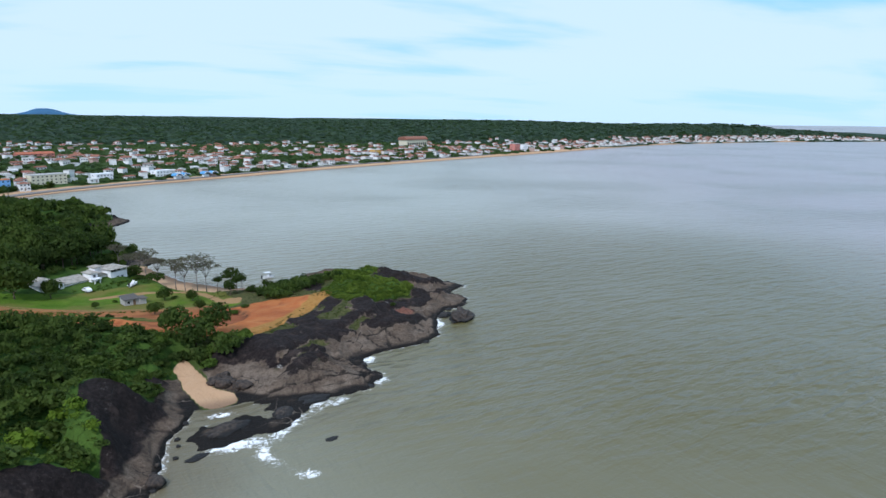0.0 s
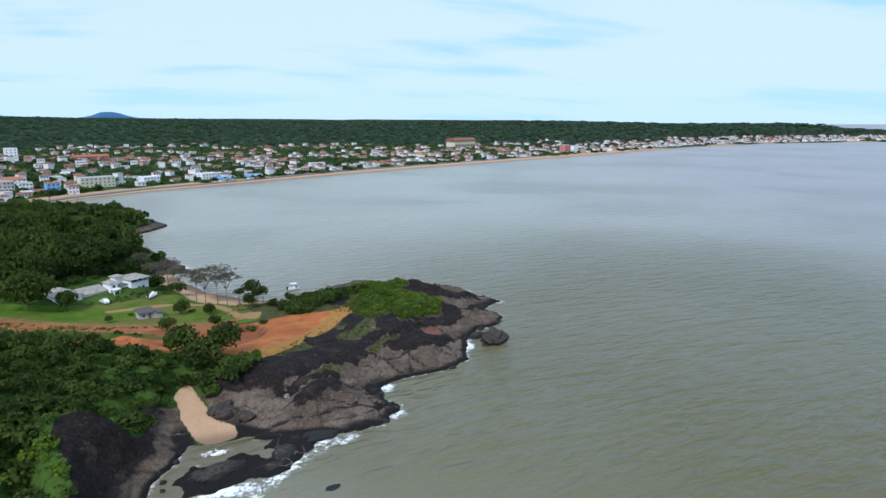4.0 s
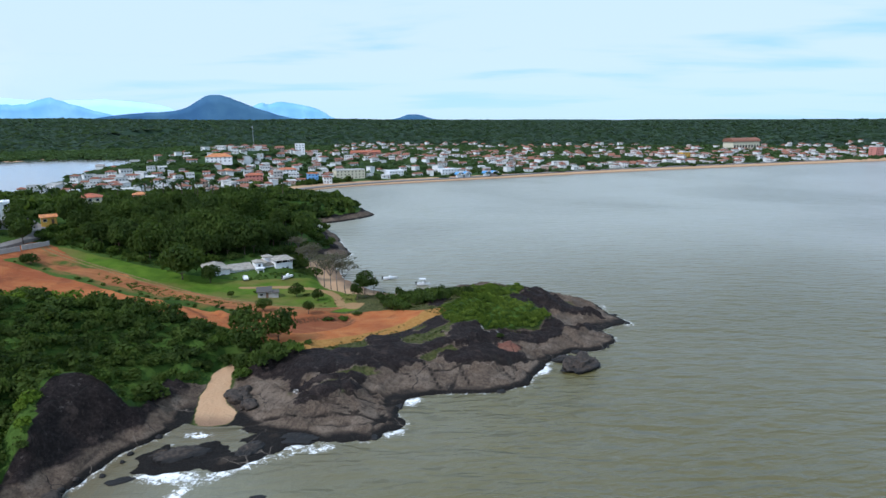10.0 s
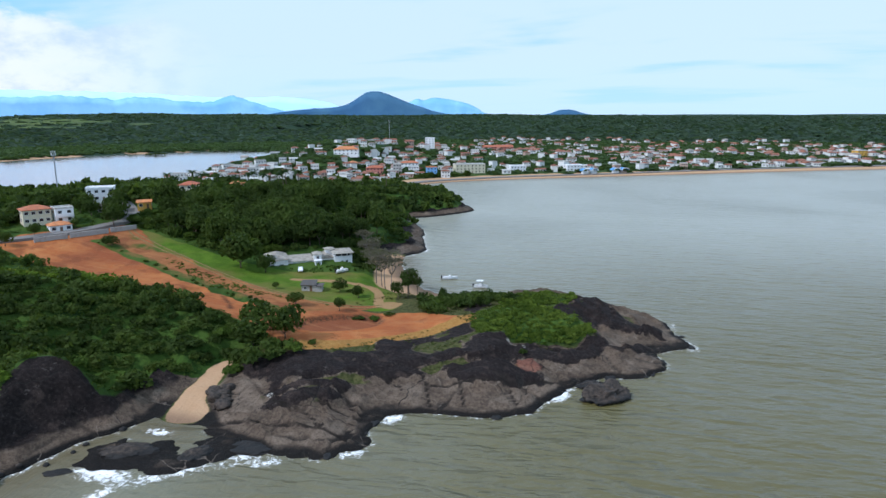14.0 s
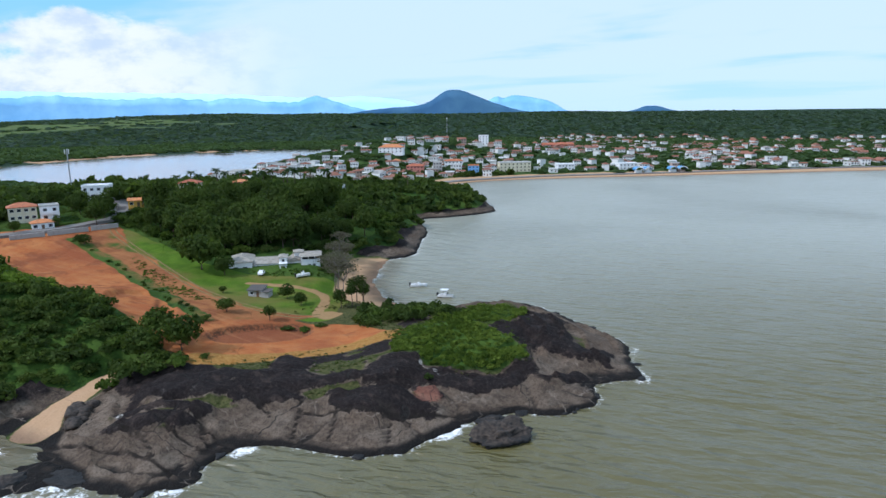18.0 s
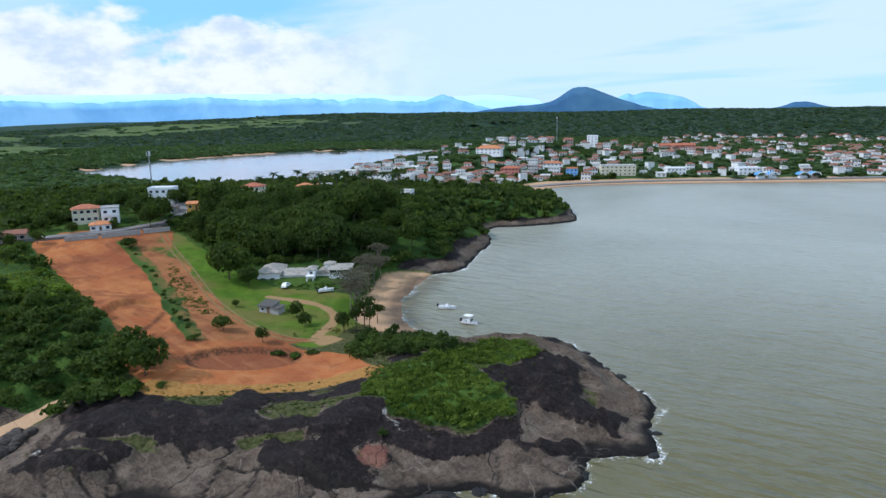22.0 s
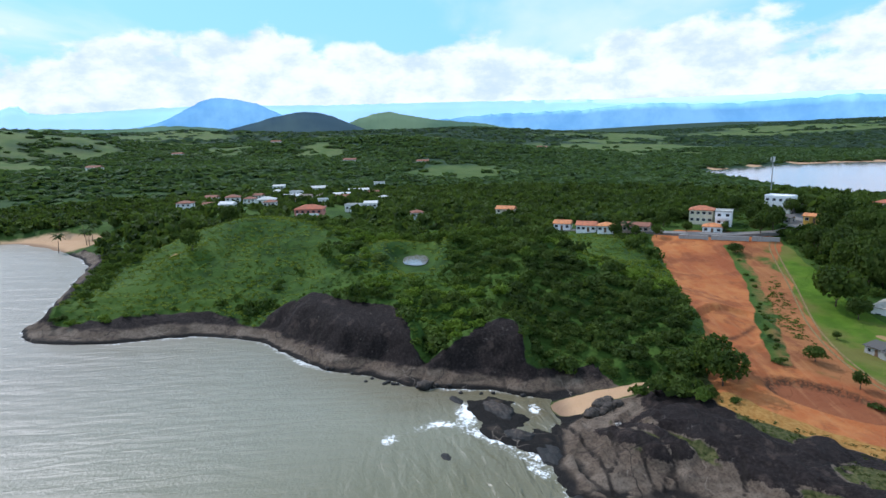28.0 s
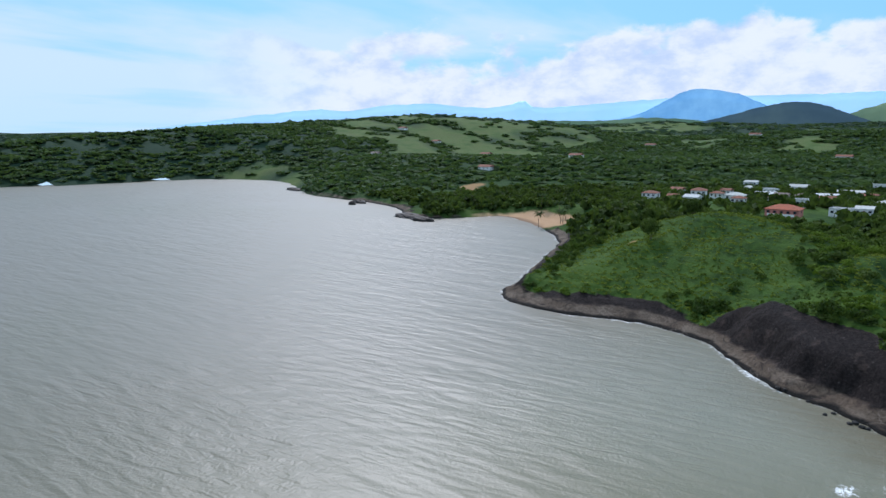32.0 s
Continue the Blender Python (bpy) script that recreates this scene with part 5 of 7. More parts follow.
part("door", Shape().box(-0.6, -1.96, 0, 0.2, -1.903, 1.9), m_door, hut)

# houses along the road above the lot
G1 = "houses along the road"
home("tall cream house with a red tile hip roof", -205, 192.5, 62, 9.5, 7, 3, "hip", m_cream, m_redtile, -2.8, group=G1, fine=True, windows=4)
home("white three-storey house with stacked balconies", -199, 199.5, 62, 6.5, 6.5, 3, "flat", m_white, m_slab, -3.0, group=G1, fine=True, windows=2, balcony=True)
home("low house with an orange tile roof behind a wall", -193, 192.5, 62, 7.5, 5.5, 1, "hip", m_white, m_orangetile, -1.0, group=G1, fine=True)
home("low house with a long brown tile roof", -201, 163, 62, 11, 6, 1, "gable", m_walls, m_roofs, group=G1, fine=True, windows=5)
home("small white house with a bright orange gable roof", -225, 136, 68, 7.5, 6.5, 1, "gable", m_white, m_orangetile, 0.4, group=G1, fine=True)
home("white house with a coral tile roof", -213, 144.5, 68, 8.5, 7, 1, "gable", m_white, m_redtile, 0.3, group=G1, fine=True, windows=4)
home("white house with an orange tile roof and garden wall", -205, 151, 68, 6.5, 6, 1, "hip", m_white, m_orangetile, 0.6, group=G1, fine=True)
home("low cream house with an orange roof among trees", -292, 116, 70, 10, 7, 1, "gable", m_cream, m_orangetile, 3.0, group=G1, fine=True)
home("white cubic house with a flat roof", -210, 229, 40, 11, 7, 2, "flat", m_white, m_white, 0.3, group=G1, fine=True, windows=4)
home("long dark open shed", -197, 222, 40, 11, 5, 1, "shed", m_concrete, m_darktile, -1.0, group=G1, fine=True, windows=4)
home("small yellow house among trees", -188, 231, 40, 5.5, 4.5, 1, "gable", m_yellow, m_orangetile, 0.8, group=G1, fine=True, windows=2)
home("cream house with a brown hip roof in the woods", -192, 265, 30, 9, 7, 2, "hip", m_cream, m_redtile, -0.6, group=G1, fine=True)
home("small pink house with an orange roof in the woods", -181, 287, 30, 6.5, 5, 1, "hip", m_pink, m_orangetile, 2.6, group=G1, fine=True)
home("small pale house half hidden on the headland", -158, 338, 20, 6, 5, 1, "flat", m_white, m_slab, 1.5, group=G1, fine=True)

# village on the far side of the hill
G2 = "houses of the village"
home("large dark red two-storey house with a verandah", -256, 12, 88, 14, 9, 2, "hip", m_pink, m_redtile, 0, group=G2, windows=5, balcony=True)
for k, (vx, vy, w_, d_, st, rf) in enumerate(((-290, 30, 12, 8, 1, "flat"), (-302, 38, 10, 8, 1, "shed"), (-276, 66, 8, 7, 1, "hip"), (-330, -30, 14, 9, 1, "hip"), (-345, -56, 12, 9, 2, "hip"), (-362, -12, 10, 8, 1, "gable"),
                                              (-384, -26, 16, 10, 1, "gable"), (-402, -62, 11, 8, 1, "hip"), (-420, 2, 20, 9, 1, "shed"), (-450, -38, 12, 9, 1, "flat"), (-468, 10, 22, 10, 1, "shed"), (-322, -78, 12, 8, 2, "hip"),
                                              (-505, -30, 18, 10, 1, "gable"), (-395, 20, 9, 8, 1, "hip"), (-352, 14, 10, 8, 1, "gable"), (-310, -48, 11, 8, 1, "gable"), (-372, -92, 10, 8, 1, "hip"), (-430, -100, 12, 9, 1, "gable"),
                                              (-545, 20, 14, 9, 1, "flat"), (-330, -8, 9, 7, 1, "hip"), (-340, -70, 9, 7, 1, "gable"), (-412, -30, 10, 8, 2, "flat"), (-398, -8, 9, 7, 1, "hip"), (-438, -66, 10, 8, 1, "gable"), (-475, -60, 11, 8, 1, "hip"), (-440, 25, 12, 8, 1, "gable"), (-520, -70, 14, 9, 1, "shed"), (-368, 40, 9, 8, 1, "hip"), (-300, -20, 9, 7, 1, "hip"), (-315, 8, 8, 7, 1, "flat"))):
    home("village house with weathered walls and roof", vx, vy, 80 + (k * 37) % 25, w_ * 0.76, d_ * 0.8, st, rf, m_walls, m_roofs if rf in ("hip", "gable") and k % 3 else m_slab, 1.0, group=G2)
for vx, vy in ((-800, 55), (-779, -40), (-634, -298), (-544, -550), (-732, -604), (-781, -722), (-1016, -195), (-1020, 250), (-480, -320), (-700, -480), (-940, -330)):
    home("lone farmhouse with pale walls on a green hillside", vx, vy, 85, 16, 9, 1, "gable", m_walls, m_roofs, 0, group="farmhouses")

# road and walls above the lot
def ribbon(name, label, line, width, mat, lift=0.12):
    p = spline(line, closed=False, steps=6)
    v, f = [], []
    for i, q in enumerate(p):
        d_ = p[min(i + 1, len(p) - 1)] - p[max(i - 1, 0)]
        n_ = np.array([-d_[1], d_[0]]) / (np.hypot(*d_) + 1e-9) * width / 2
        z = max(ground_at(*(q + n_)), ground_at(*(q - n_)), ground_at(*q)) + lift
        v += [(*(q + n_), z), (*(q - n_), z), (*(q - n_), z - 1.2), (*(q + n_), z - 1.2)]
    for i in range(len(p) - 1):
        a = 4 * i
        f += [(a, a + 1, a + 5, a + 4), (a + 1, a + 2, a + 6, a + 5), (a + 3, a, a + 4, a + 7)]
    s_ = Shape().add(v, f)
    ob = new(name, s_.mesh(name, mat))
    return tagged(ob, label, "road", kind="structure")


ribbon("road", "worn grey road along the top of the lot", [(-262, 108), (-232, 126), (-206, 158), (-193, 176), (-184, 204), (-186, 222), (-212, 240), (-246, 268)], 6, m_road)
for side in (-1.0, 1.0):
    way = np.gradient(TRACK, axis=0)
    off = np.stack([-way[:, 1], way[:, 0]], 1) / np.hypot(*way.T)[:, None] * side
    ribbon("track", "pale wheel rut worn into the grass", [tuple(p) for p in TRACK + off], 0.5, m_rut, 0.06)
ribbon("road_beachfront", "beachfront street of the town", [(-190, 520), (-172, 560), (-118, 612), (-30, 672), (100, 765), (265, 862), (470, 975)], 9, m_road)
for (ax, ay), (bx, by) in (((-186, 176), (-182, 186)), ((-182, 187.5), (-177, 200)), ((-177, 201.5), (-173, 210))):
    wz = min(ground_at(ax, ay), ground_at(bx, by))
    length, ang = math.hypot(bx - ax, by - ay), math.degrees(math.atan2(by - ay, bx - ax))
    gw = thing("garden_wall", "low pale grey wall beside the road", "wall", (ax, ay, wz), ang, "walls beside the road")
    part("panel", Shape().box(0, -0.12, -1, length, 0.12, 1.7), m_concrete, gw)
    part("coping", Shape().box(-0.05, -0.2, 1.7, length + 0.05, 0.2, 1.82), m_slab, gw)
    for k in range(4):
        part("pier", Shape().box(length * k / 3 - 0.2, -0.22, -1, length * k / 3 + 0.2, 0.22, 1.95), m_concrete, gw)


def mast(label, x, y, top, radius):
    z = ground_at(x, y)
    t = thing("antenna_mast", label, "mast", (x, y, z), 20)
    h_ = top - z
    part("pole", Shape().tube([(0, 0, -1), (0, 0, h_ * 0.5), (0, 0, h_)], [radius, radius * 0.8, radius * 0.55], 10), m_steel, t)
    for k in range(3):
        a = 2.094 * k
        o = part("antenna_panel", Shape().box(-0.2, -0.12, -1.1, 0.2, 0.12, 1.1), m_frame, t)
        o.matrix_basis = pose(1.0 * math.cos(a), 1.0 * math.sin(a), h_ - 1.2, 0, 0, math.degrees(a) + 90)
    part("platform", Shape().tube([(0, 0, h_ - 2.6), (0, 0, h_ - 2.4)], [1.1, 1.1], 12), m_steel, t)
    part("ladder", Shape().box(radius, -0.2, 0, radius + 0.05, -0.15, h_ - 2.6).box(radius, 0.15, 0, radius + 0.05, 0.2, h_ - 2.6), m_steel, t)
    return t


mast("tall slim grey telephone mast behind the houses", -263.3, 251.7, 42.5, 0.34)
mast("white telecom mast on the town hill", -372, 905, 53, 0.5)

# ---- the town ----
G3 = "houses of the beach town"
home("big church building with an orange tile roof on the hill", -292, 616, 20, 25, 12, 2, "hip", m_white, m_orangetile, -1, group=G3, windows=6, rise=3.2)
home("small house with an orange roof below the church", -276, 598, 20, 9, 8, 1, "hip", m_cream, m_orangetile, 0, group=G3)
home("bright blue three-storey building on the beachfront", -187, 588, 25, 10, 9, 3, "flat", m_bluewall, m_orangetile, -1, group=G3)
home("long cream beachfront hotel with a stepped roofline", -160, 622, 32, 30, 12, 3, "flat", m_cream, m_slab, -0.5, group=G3, windows=8)
home("narrow grey concrete tower block", -213, 566, 25, 8, 8, 4, "flat", m_concrete, m_slab, -0.5, group=G3)
home("white two-storey building with red tile roof", -222, 618, 25, 18, 9, 2, "hip", m_white, m_redtile, 0, group=G3, windows=5)
home("red-roofed terrace by the beach", -236, 566, 22, 16, 9, 2, "hip", m_pink, m_redtile, 0, group=G3, windows=5)
home("white and blue two-storey building behind the beach", -118, 648, 34, 16, 10, 2, "flat", m_white, m_white, 0, group=G3, windows=5)
home("white block with flat roofs on the beachfront", -66, 678, 34, 18, 10, 2, "flat", m_white, m_white, 0, group=G3, windows=5)
home("long low red-roofed school on the rise", -214, 940, 30, 44, 12, 2, "gable", m_pink, m_redtile, 2, group=G3, windows=9)
home("yellow three-storey building with a flat roof", 250, 950, 30, 14, 10, 3, "flat", m_yellow, m_slab, 0, group=G3)
home("salmon apartment block near the water", 560, 1045, 28, 18, 12, 5, "flat", m_pink, m_slab, 0, group=G3, windows=5)
home("white apartment block with a flat roof", 590, 1065, 28, 16, 12, 4, "flat", m_white, m_slab, 0, group=G3, windows=4)
home("white church-like block among trees", -268, 800, 20, 12, 9, 4, "flat", m_white, m_white, 2, group=G3)

hall = thing("sports_hall", "large hall with a curved brown roof behind the town", "hall", (430, 1250, ground_at(430, 1250)), 28)
BUILT.append((430, 1250, 40))
part("wall", Shape().box(-32, -12, -2, 32, 12, 14), m_cream, hall)
vault = Shape()
arc = [(13 * math.cos(a), 14 + 7 * math.sin(a)) for a in (math.pi * k / 12 for k in range(13))]
vault.add([(x_, y_, z_) for x_ in (-34, 34) for y_, z_ in arc], [(k, k + 1, k + 14, k + 13) for k in range(12)] + [tuple(range(13))[::-1], tuple(range(13, 26))])
part("roof", vault, m_roofs, hall, "curved brown sheet roof")
for k in range(9):
    add_window(hall, -28 + 7 * k, -12.003, 3, 4.0, 5.0)

for kx, ky in ((-48, 664), (-20, 682)):
    ks = thing("beach_kiosk", "open beach kiosk with a blue vaulted roof", "kiosk", (kx, ky, ground_at(kx, ky)), 33, "beach kiosks")
    BUILT.append((kx, ky, 9))
    for q in (-4.5, 4.5):
        arc = [(q + 4.2 * math.cos(a), 3.0 + 2.6 * math.sin(a)) for a in (math.pi * k / 10 for k in range(11))]
        part("vault", Shape().add([(x_, y_, z_) for y_ in (-4, 4) for x_, z_ in arc], [(k, k + 1, k + 12, k + 11) for k in range(10)]), m_kiosk, ks)
        part("front_arch", Shape().add([(x_, -4.05, z_) for x_, z_ in arc] + [(q + (x_ - q) * 0.82, -4.05, 3.0 + (z_ - 3) * 0.82) for x_, z_ in arc], [(k, k + 1, k + 12, k + 11) for k in range(10)]), m_white, ks)
        part("counter", Shape().box(q - 3, -2, -1, q + 3, 2, 2.4), m_walls, ks)

r3 = np.random.default_rng(11)
PROTO = []
for k, (w_, d_, st, rf, wn) in enumerate(((7, 6, 1, "hip", 3), (8, 5, 1, "gable", 3), (7, 6, 2, "flat", 3), (8, 6, 2, "hip", 3), (10, 7, 2, "flat", 4), (6, 5, 1, "gable", 2), (7, 6, 2, "hip", 3), (6, 6, 1, "flat", 2), (10, 5, 1, "gable", 3),
                                          (8, 5, 1, "shed", 2))):
    PROTO.append(house({"hip": "painted town house with a tiled hip roof", "gable": "painted town house with a pitched tile roof", "flat": "painted town house with a flat roof", "shed": "low painted town house under a sheet roof"}[rf],
                       w_, d_, st, rf, m_walls, m_slab if rf in ("flat", "shed") else m_roofs, (-350 + 16 * k, 700, -40), 0, G3, wn, side=False))
shoreline = spline([(-230, 505), (-176, 530), (-155, 560), (-105, 602), (-17, 660), (116, 748), (277, 840), (481, 950), (700, 1068), (960, 1210), (1250, 1340), (1820, 1430), (2300, 1400)], closed=False, steps=8)
seg = np.r_[0, np.cumsum(np.hypot(*np.diff(shoreline, axis=0).T))]
spots = []


def try_house(x, y, gap):
    if any((x - a) ** 2 + (y - b) ** 2 < gap * gap for a, b in spots) or any((x - a) ** 2 + (y - b) ** 2 < (c + 3) ** 2 for a, b, c in BUILT):
        return
    grove = fbm(np.array([x]), np.array([y * 1.5]), 130, 2)[0] + 0.15 * fbm(np.array([x]), np.array([y]), 30, 1)[0]
    if grove > 0.10 and y > 0.6 * x + 760:
        return
    spots.append((x, y))


def fill(count, tries, draw, gap):
    for _ in range(tries):
        if len(spots) >= count:
            return
        try_house(*draw(), gap)


def along(reach_near, power):
    def draw():
        s_ = seg[-1] * r3.random() ** 1.2
        q = np.array([np.interp(s_, seg, shoreline[:, 0]), np.interp(s_, seg, shoreline[:, 1])])
        e = np.array([np.interp(s_ + 5, seg, shoreline[:, 0]), np.interp(s_ + 5, seg, shoreline[:, 1])]) - q
        inland = np.array([-e[1], e[0]]) / (np.hypot(*e) + 1e-9)
        return q + inland * (34 + (reach_near if s_ < 1300 else 140) * r3.random() ** power)
    return draw


fill(150, 3000, lambda: (-310 + 85 * r3.normal(), 660 + 110 * r3.normal()), 12.0)
fill(250, 1800, lambda: (-390 + 190 * r3.random(), 455 + 105 * r3.random()), 10.5)
fill(1350, 16000, along(330, 1.7), 8.6)
fill(1520, 4500, lambda: (-360 + 700 * r3.random(), 900 + 520 * r3.random()), 17.0)
spots = [(x, y) for x, y in spots if inside_distance(np.array([x]), np.array([y]), LAKE)[0] < -12]
sx, sy = np.array(spots).T
sh, sd, *_ = land(sx, sy)
ok = (sd > 25)
order = [k for k in np.argsort(np.hypot(sx - 20, sy - 90)) if ok[k]]
for k in order:
    BUILT.append((sx[k], sy[k], 6.0))
for k in order[:280]:
    copy_thing(PROTO[r3.integers(len(PROTO))], pose(sx[k], sy[k], sh[k] + 0.3, 0, 0, 28 + r3.choice([0, 0, 90]) + 16 * r3.normal()))
for k, p in enumerate(PROTO):
    x, y = -300 + 17 * k, 1180 + 9 * (k % 3)
    p.matrix_basis = pose(x, y, ground_at(x, y) + 0.3, 0, 0, 30)
    BUILT.append((x, y, 7))


def island_material(name, colours, source):
    """As the painted walls, but dealt out to the joined houses."""
    m, n = material(name)
    ramp = n.n("ShaderNodeValToRGB")
    ramp.color_ramp.interpolation = "CONSTANT"
    for k, c in enumerate(colours):
        e = ramp.color_ramp.elements[k] if k < 2 else ramp.color_ramp.elements.new(0)
        e.position, e.color = k / len(colours), (*c, 1)
    geo = n.n("ShaderNodeNewGeometry")
    n.put(ramp, 0, geo.outputs["Random Per Island"])
    c = n.mix(n.math("MULTIPLY", n.step(n.noise(geo.outputs["Position"], 0.5, 4), 0.45, 0.7), 0.3), ramp.outputs[0], (0.2, 0.17, 0.14))
    n.surface(color=c, rough=0.85, spec=0.2)
    return m


m_far_walls = island_material("distant_town_walls", WHITES, None)
m_far_roofs = island_material("distant_town_roofs", [(0.26, 0.11, 0.07), (0.20, 0.11, 0.08), (0.50, 0.49, 0.46), (0.28, 0.17, 0.12), (0.45, 0.44, 0.42), (0.30, 0.27, 0.24), (0.58, 0.57, 0.55)], None)
rows = Shape()
for k in order[280:]:
    one = Shape()
    w_, d_, st = 6 + 5 * r3.random() ** 1.5, 6 + 2.5 * r3.random(), int(r3.choice([1, 1, 1, 1, 2, 2]))
    top = 2.9 * st
    one.box(-w_ / 2, -d_ / 2, -2, w_ / 2, d_ / 2, top, 0)
    if r3.random() < 0.5:
        one.hip(-w_ / 2, -d_ / 2, w_ / 2, d_ / 2, top, 1.9, 0.4, 1.0 if r3.random() < 0.5 else 0.0, 1)
    else:
        one.box(-w_ / 2 - 0.2, -d_ / 2 - 0.2, top, w_ / 2 + 0.2, d_ / 2 + 0.2, top + 0.35, 1)
    for f in range(st):
        for j in range(3):
            one.box(-w_ / 2 + w_ * (j + 0.5) / 3 - 0.65, -d_ / 2 - 0.05, 2.9 * f + 0.9, -w_ / 2 + w_ * (j + 0.5) / 3 + 0.65, -d_ / 2 + 0.05, 2.9 * f + 2.2, 2)
    m_ = pose(sx[k], sy[k], sh[k] + 0.3, 0, 0, 28 + r3.choice([0, 0, 90]) + 10 * r3.normal())
    base_k = len(rows.v)
    rows.v += [tuple(m_ @ Vector(p)) for p in one.v]
    rows.f += [tuple(i_ + base_k for i_ in f_) for f_ in one.f]
    rows.m += one.m
far_town = new("distant_houses", rows.mesh("distant_houses", m_far_walls, m_far_roofs, m_glass))
tagged(far_town, "close-packed pale houses of the town beyond the beach", "houses", kind="stuff")

# ---- boats and car ----
def hull_shape(length, beam, height):
    s_ = Shape()
    n = 9
    for i in range(n + 1):
        u = i / n
        half = beam / 2 * (1 - max(0, (u - 0.35) / 0.65) ** 2.4) * (0.86 + 0.14 * min(1, u * 4))
        sheer = height * (0.75 + 0.25 * u**2)
        x = -length / 2 + length * u + (0.0 if u < 1 else 0.05)
        s_.v += [(x, -half, sheer), (x, -half * 0.82, 0.1), (x, 0, -0.18 + 0.25 * max(0, u - 0.7)), (x, half * 0.82, 0.1), (x, half, sheer), (x, half * 0.8, sheer - 0.06), (x, half * 0.75, sheer - 0.3), (x, -half * 0.75, sheer - 0.3), (x, -half * 0.8, sheer - 0.06)]
    for i in range(n):
        for j in range(9):
            s_.f.append((9 * i + j, 9 * i + (j + 1) % 9, 9 * (i + 1) + (j + 1) % 9, 9 * (i + 1) + j))
    s_.f += [tuple(range(9))[::-1], tuple(9 * n + j for j in range(9))]
    s_.m = [0] * len(s_.f)
    return s_


def boat(label, x, y, z, turn, length, cabin):
    t = thing("motorboat", label, "boat", (x, y, z), turn, "boats of the bay")
    part("hull", hull_shape(length, length * 0.34, 0.95), m_hull, t)
    eng = part("outboard_motor", Shape().box(-0.25, -0.2, -0.3, 0.15, 0.2, 0.5).box(-0.32, -0.26, 0.5, 0.25, 0.26, 1.0), m_rubber, t)
    eng.matrix_basis = pose(-length / 2 - 0.1, 0, 0.35)
    part("console", Shape().box(-0.5, -0.5, 0.5, 0.3, 0.5, 1.35).box(0.2, -0.45, 1.35, 0.26, 0.45, 1.75), m_hull, t)
    part("seat", Shape().box(-1.6, -0.7, 0.5, -1.0, 0.7, 0.95), m_frame, t)
    if cabin:
        for px in (-1.2, 0.6):
            for py in (-0.75, 0.75):
                part("canopy_post", Shape().tube([(px, py, 0.5), (px, py, 2.35)], [0.04, 0.04], 6), m_steel, t)
        part("canopy", Shape().box(-1.5, -0.95, 2.35, 0.9, 0.95, 2.5), m_hull, t)
        part("windscreen", Shape().box(0.7, -0.75, 0.9, 0.78, 0.75, 1.6), m_glass, t)
    return t


boat("white motorboat with a canopy at anchor", -31.4, 219.0, 0.12, 12, 5.0, True)
boat("long white open motorboat at anchor", -45.5, 227.0, 0.12, 24, 5.7, False)
boat("old white boat lying on the lawn", -80.0, 209.0, ground_at(-80, 209) + 0.25, 60, 5.0, False)

car = thing("car", "white hatchback parked on the lawn by the house", "car", (-94.2, 204.6, ground_at(-94.2, 204.6)), -60)
body_ = Shape()
prof = [(-2.0, 0.35), (-2.05, 0.85), (-1.2, 0.98), (-0.55, 1.48), (1.15, 1.48), (1.85, 0.98), (2.0, 0.9), (2.0, 0.35)]
body_.add([(x_, y_ * (1.0 if z_ < 1.2 else 0.82), z_) for y_ in (-0.85, 0.85) for x_, z_ in prof], [tuple(range(8)), tuple(range(15, 7, -1))] + [((k + 1) % 8, k, 8 + k, 8 + (k + 1) % 8) for k in range(8)])
part("body", body_, m_hull, car)
part("side_window", Shape().box(-0.7, -0.8, 1.0, 1.1, 0.8, 1.36), m_glass, car)
part("windscreen", Shape().add([(-1.18, -0.68, 1.02), (-1.18, 0.68, 1.02), (-0.62, 0.62, 1.45), (-0.62, -0.62, 1.45), (-1.22, -0.68, 1.03), (-1.22, 0.68, 1.03), (-0.66, 0.62, 1.47), (-0.66, -0.62, 1.47)], [(4, 5, 6, 7), (0, 3, 2, 1)]), m_glass, car)
for wx in (-1.25, 1.25):
    for wy in (-0.82, 0.82):
        wh = part("wheel", Shape().tube([(wx, wy - 0.1, 0.32), (wx, wy + 0.1, 0.32)], [0.32, 0.32], 14), m_rubber, car)
        part("rim", Shape().tube([(wx, wy + math.copysign(0.1, wy), 0.32), (wx, wy + math.copysign(0.12, wy), 0.32)], [0.18, 0.18], 10), m_steel, wh)

# ---- rocks ----
m_rock, g2 = material("boulder_rock")
p2 = g2.n("ShaderNodeNewGeometry").outputs["Position"]
sz = g2.n("ShaderNodeSeparateXYZ")
g2.put(sz, 0, p2)
f2 = g2.noise(p2, 1.6, 6, 0.6)
c2 = g2.mix(g2.step(f2, 0.3, 0.75), (0.018, 0.014, 0.011), (0.075, 0.055, 0.041))
c2 = g2.mix(g2.step(g2.math("ADD", sz.outputs[2], g2.math("MULTIPLY", f2, 0.8)), 1.0, 1.7), (0.014, 0.013, 0.012), c2)
g2.surface(color=c2, rough=0.7, spec=0.3, normal=g2.bump(f2, 0.6, 0.3))


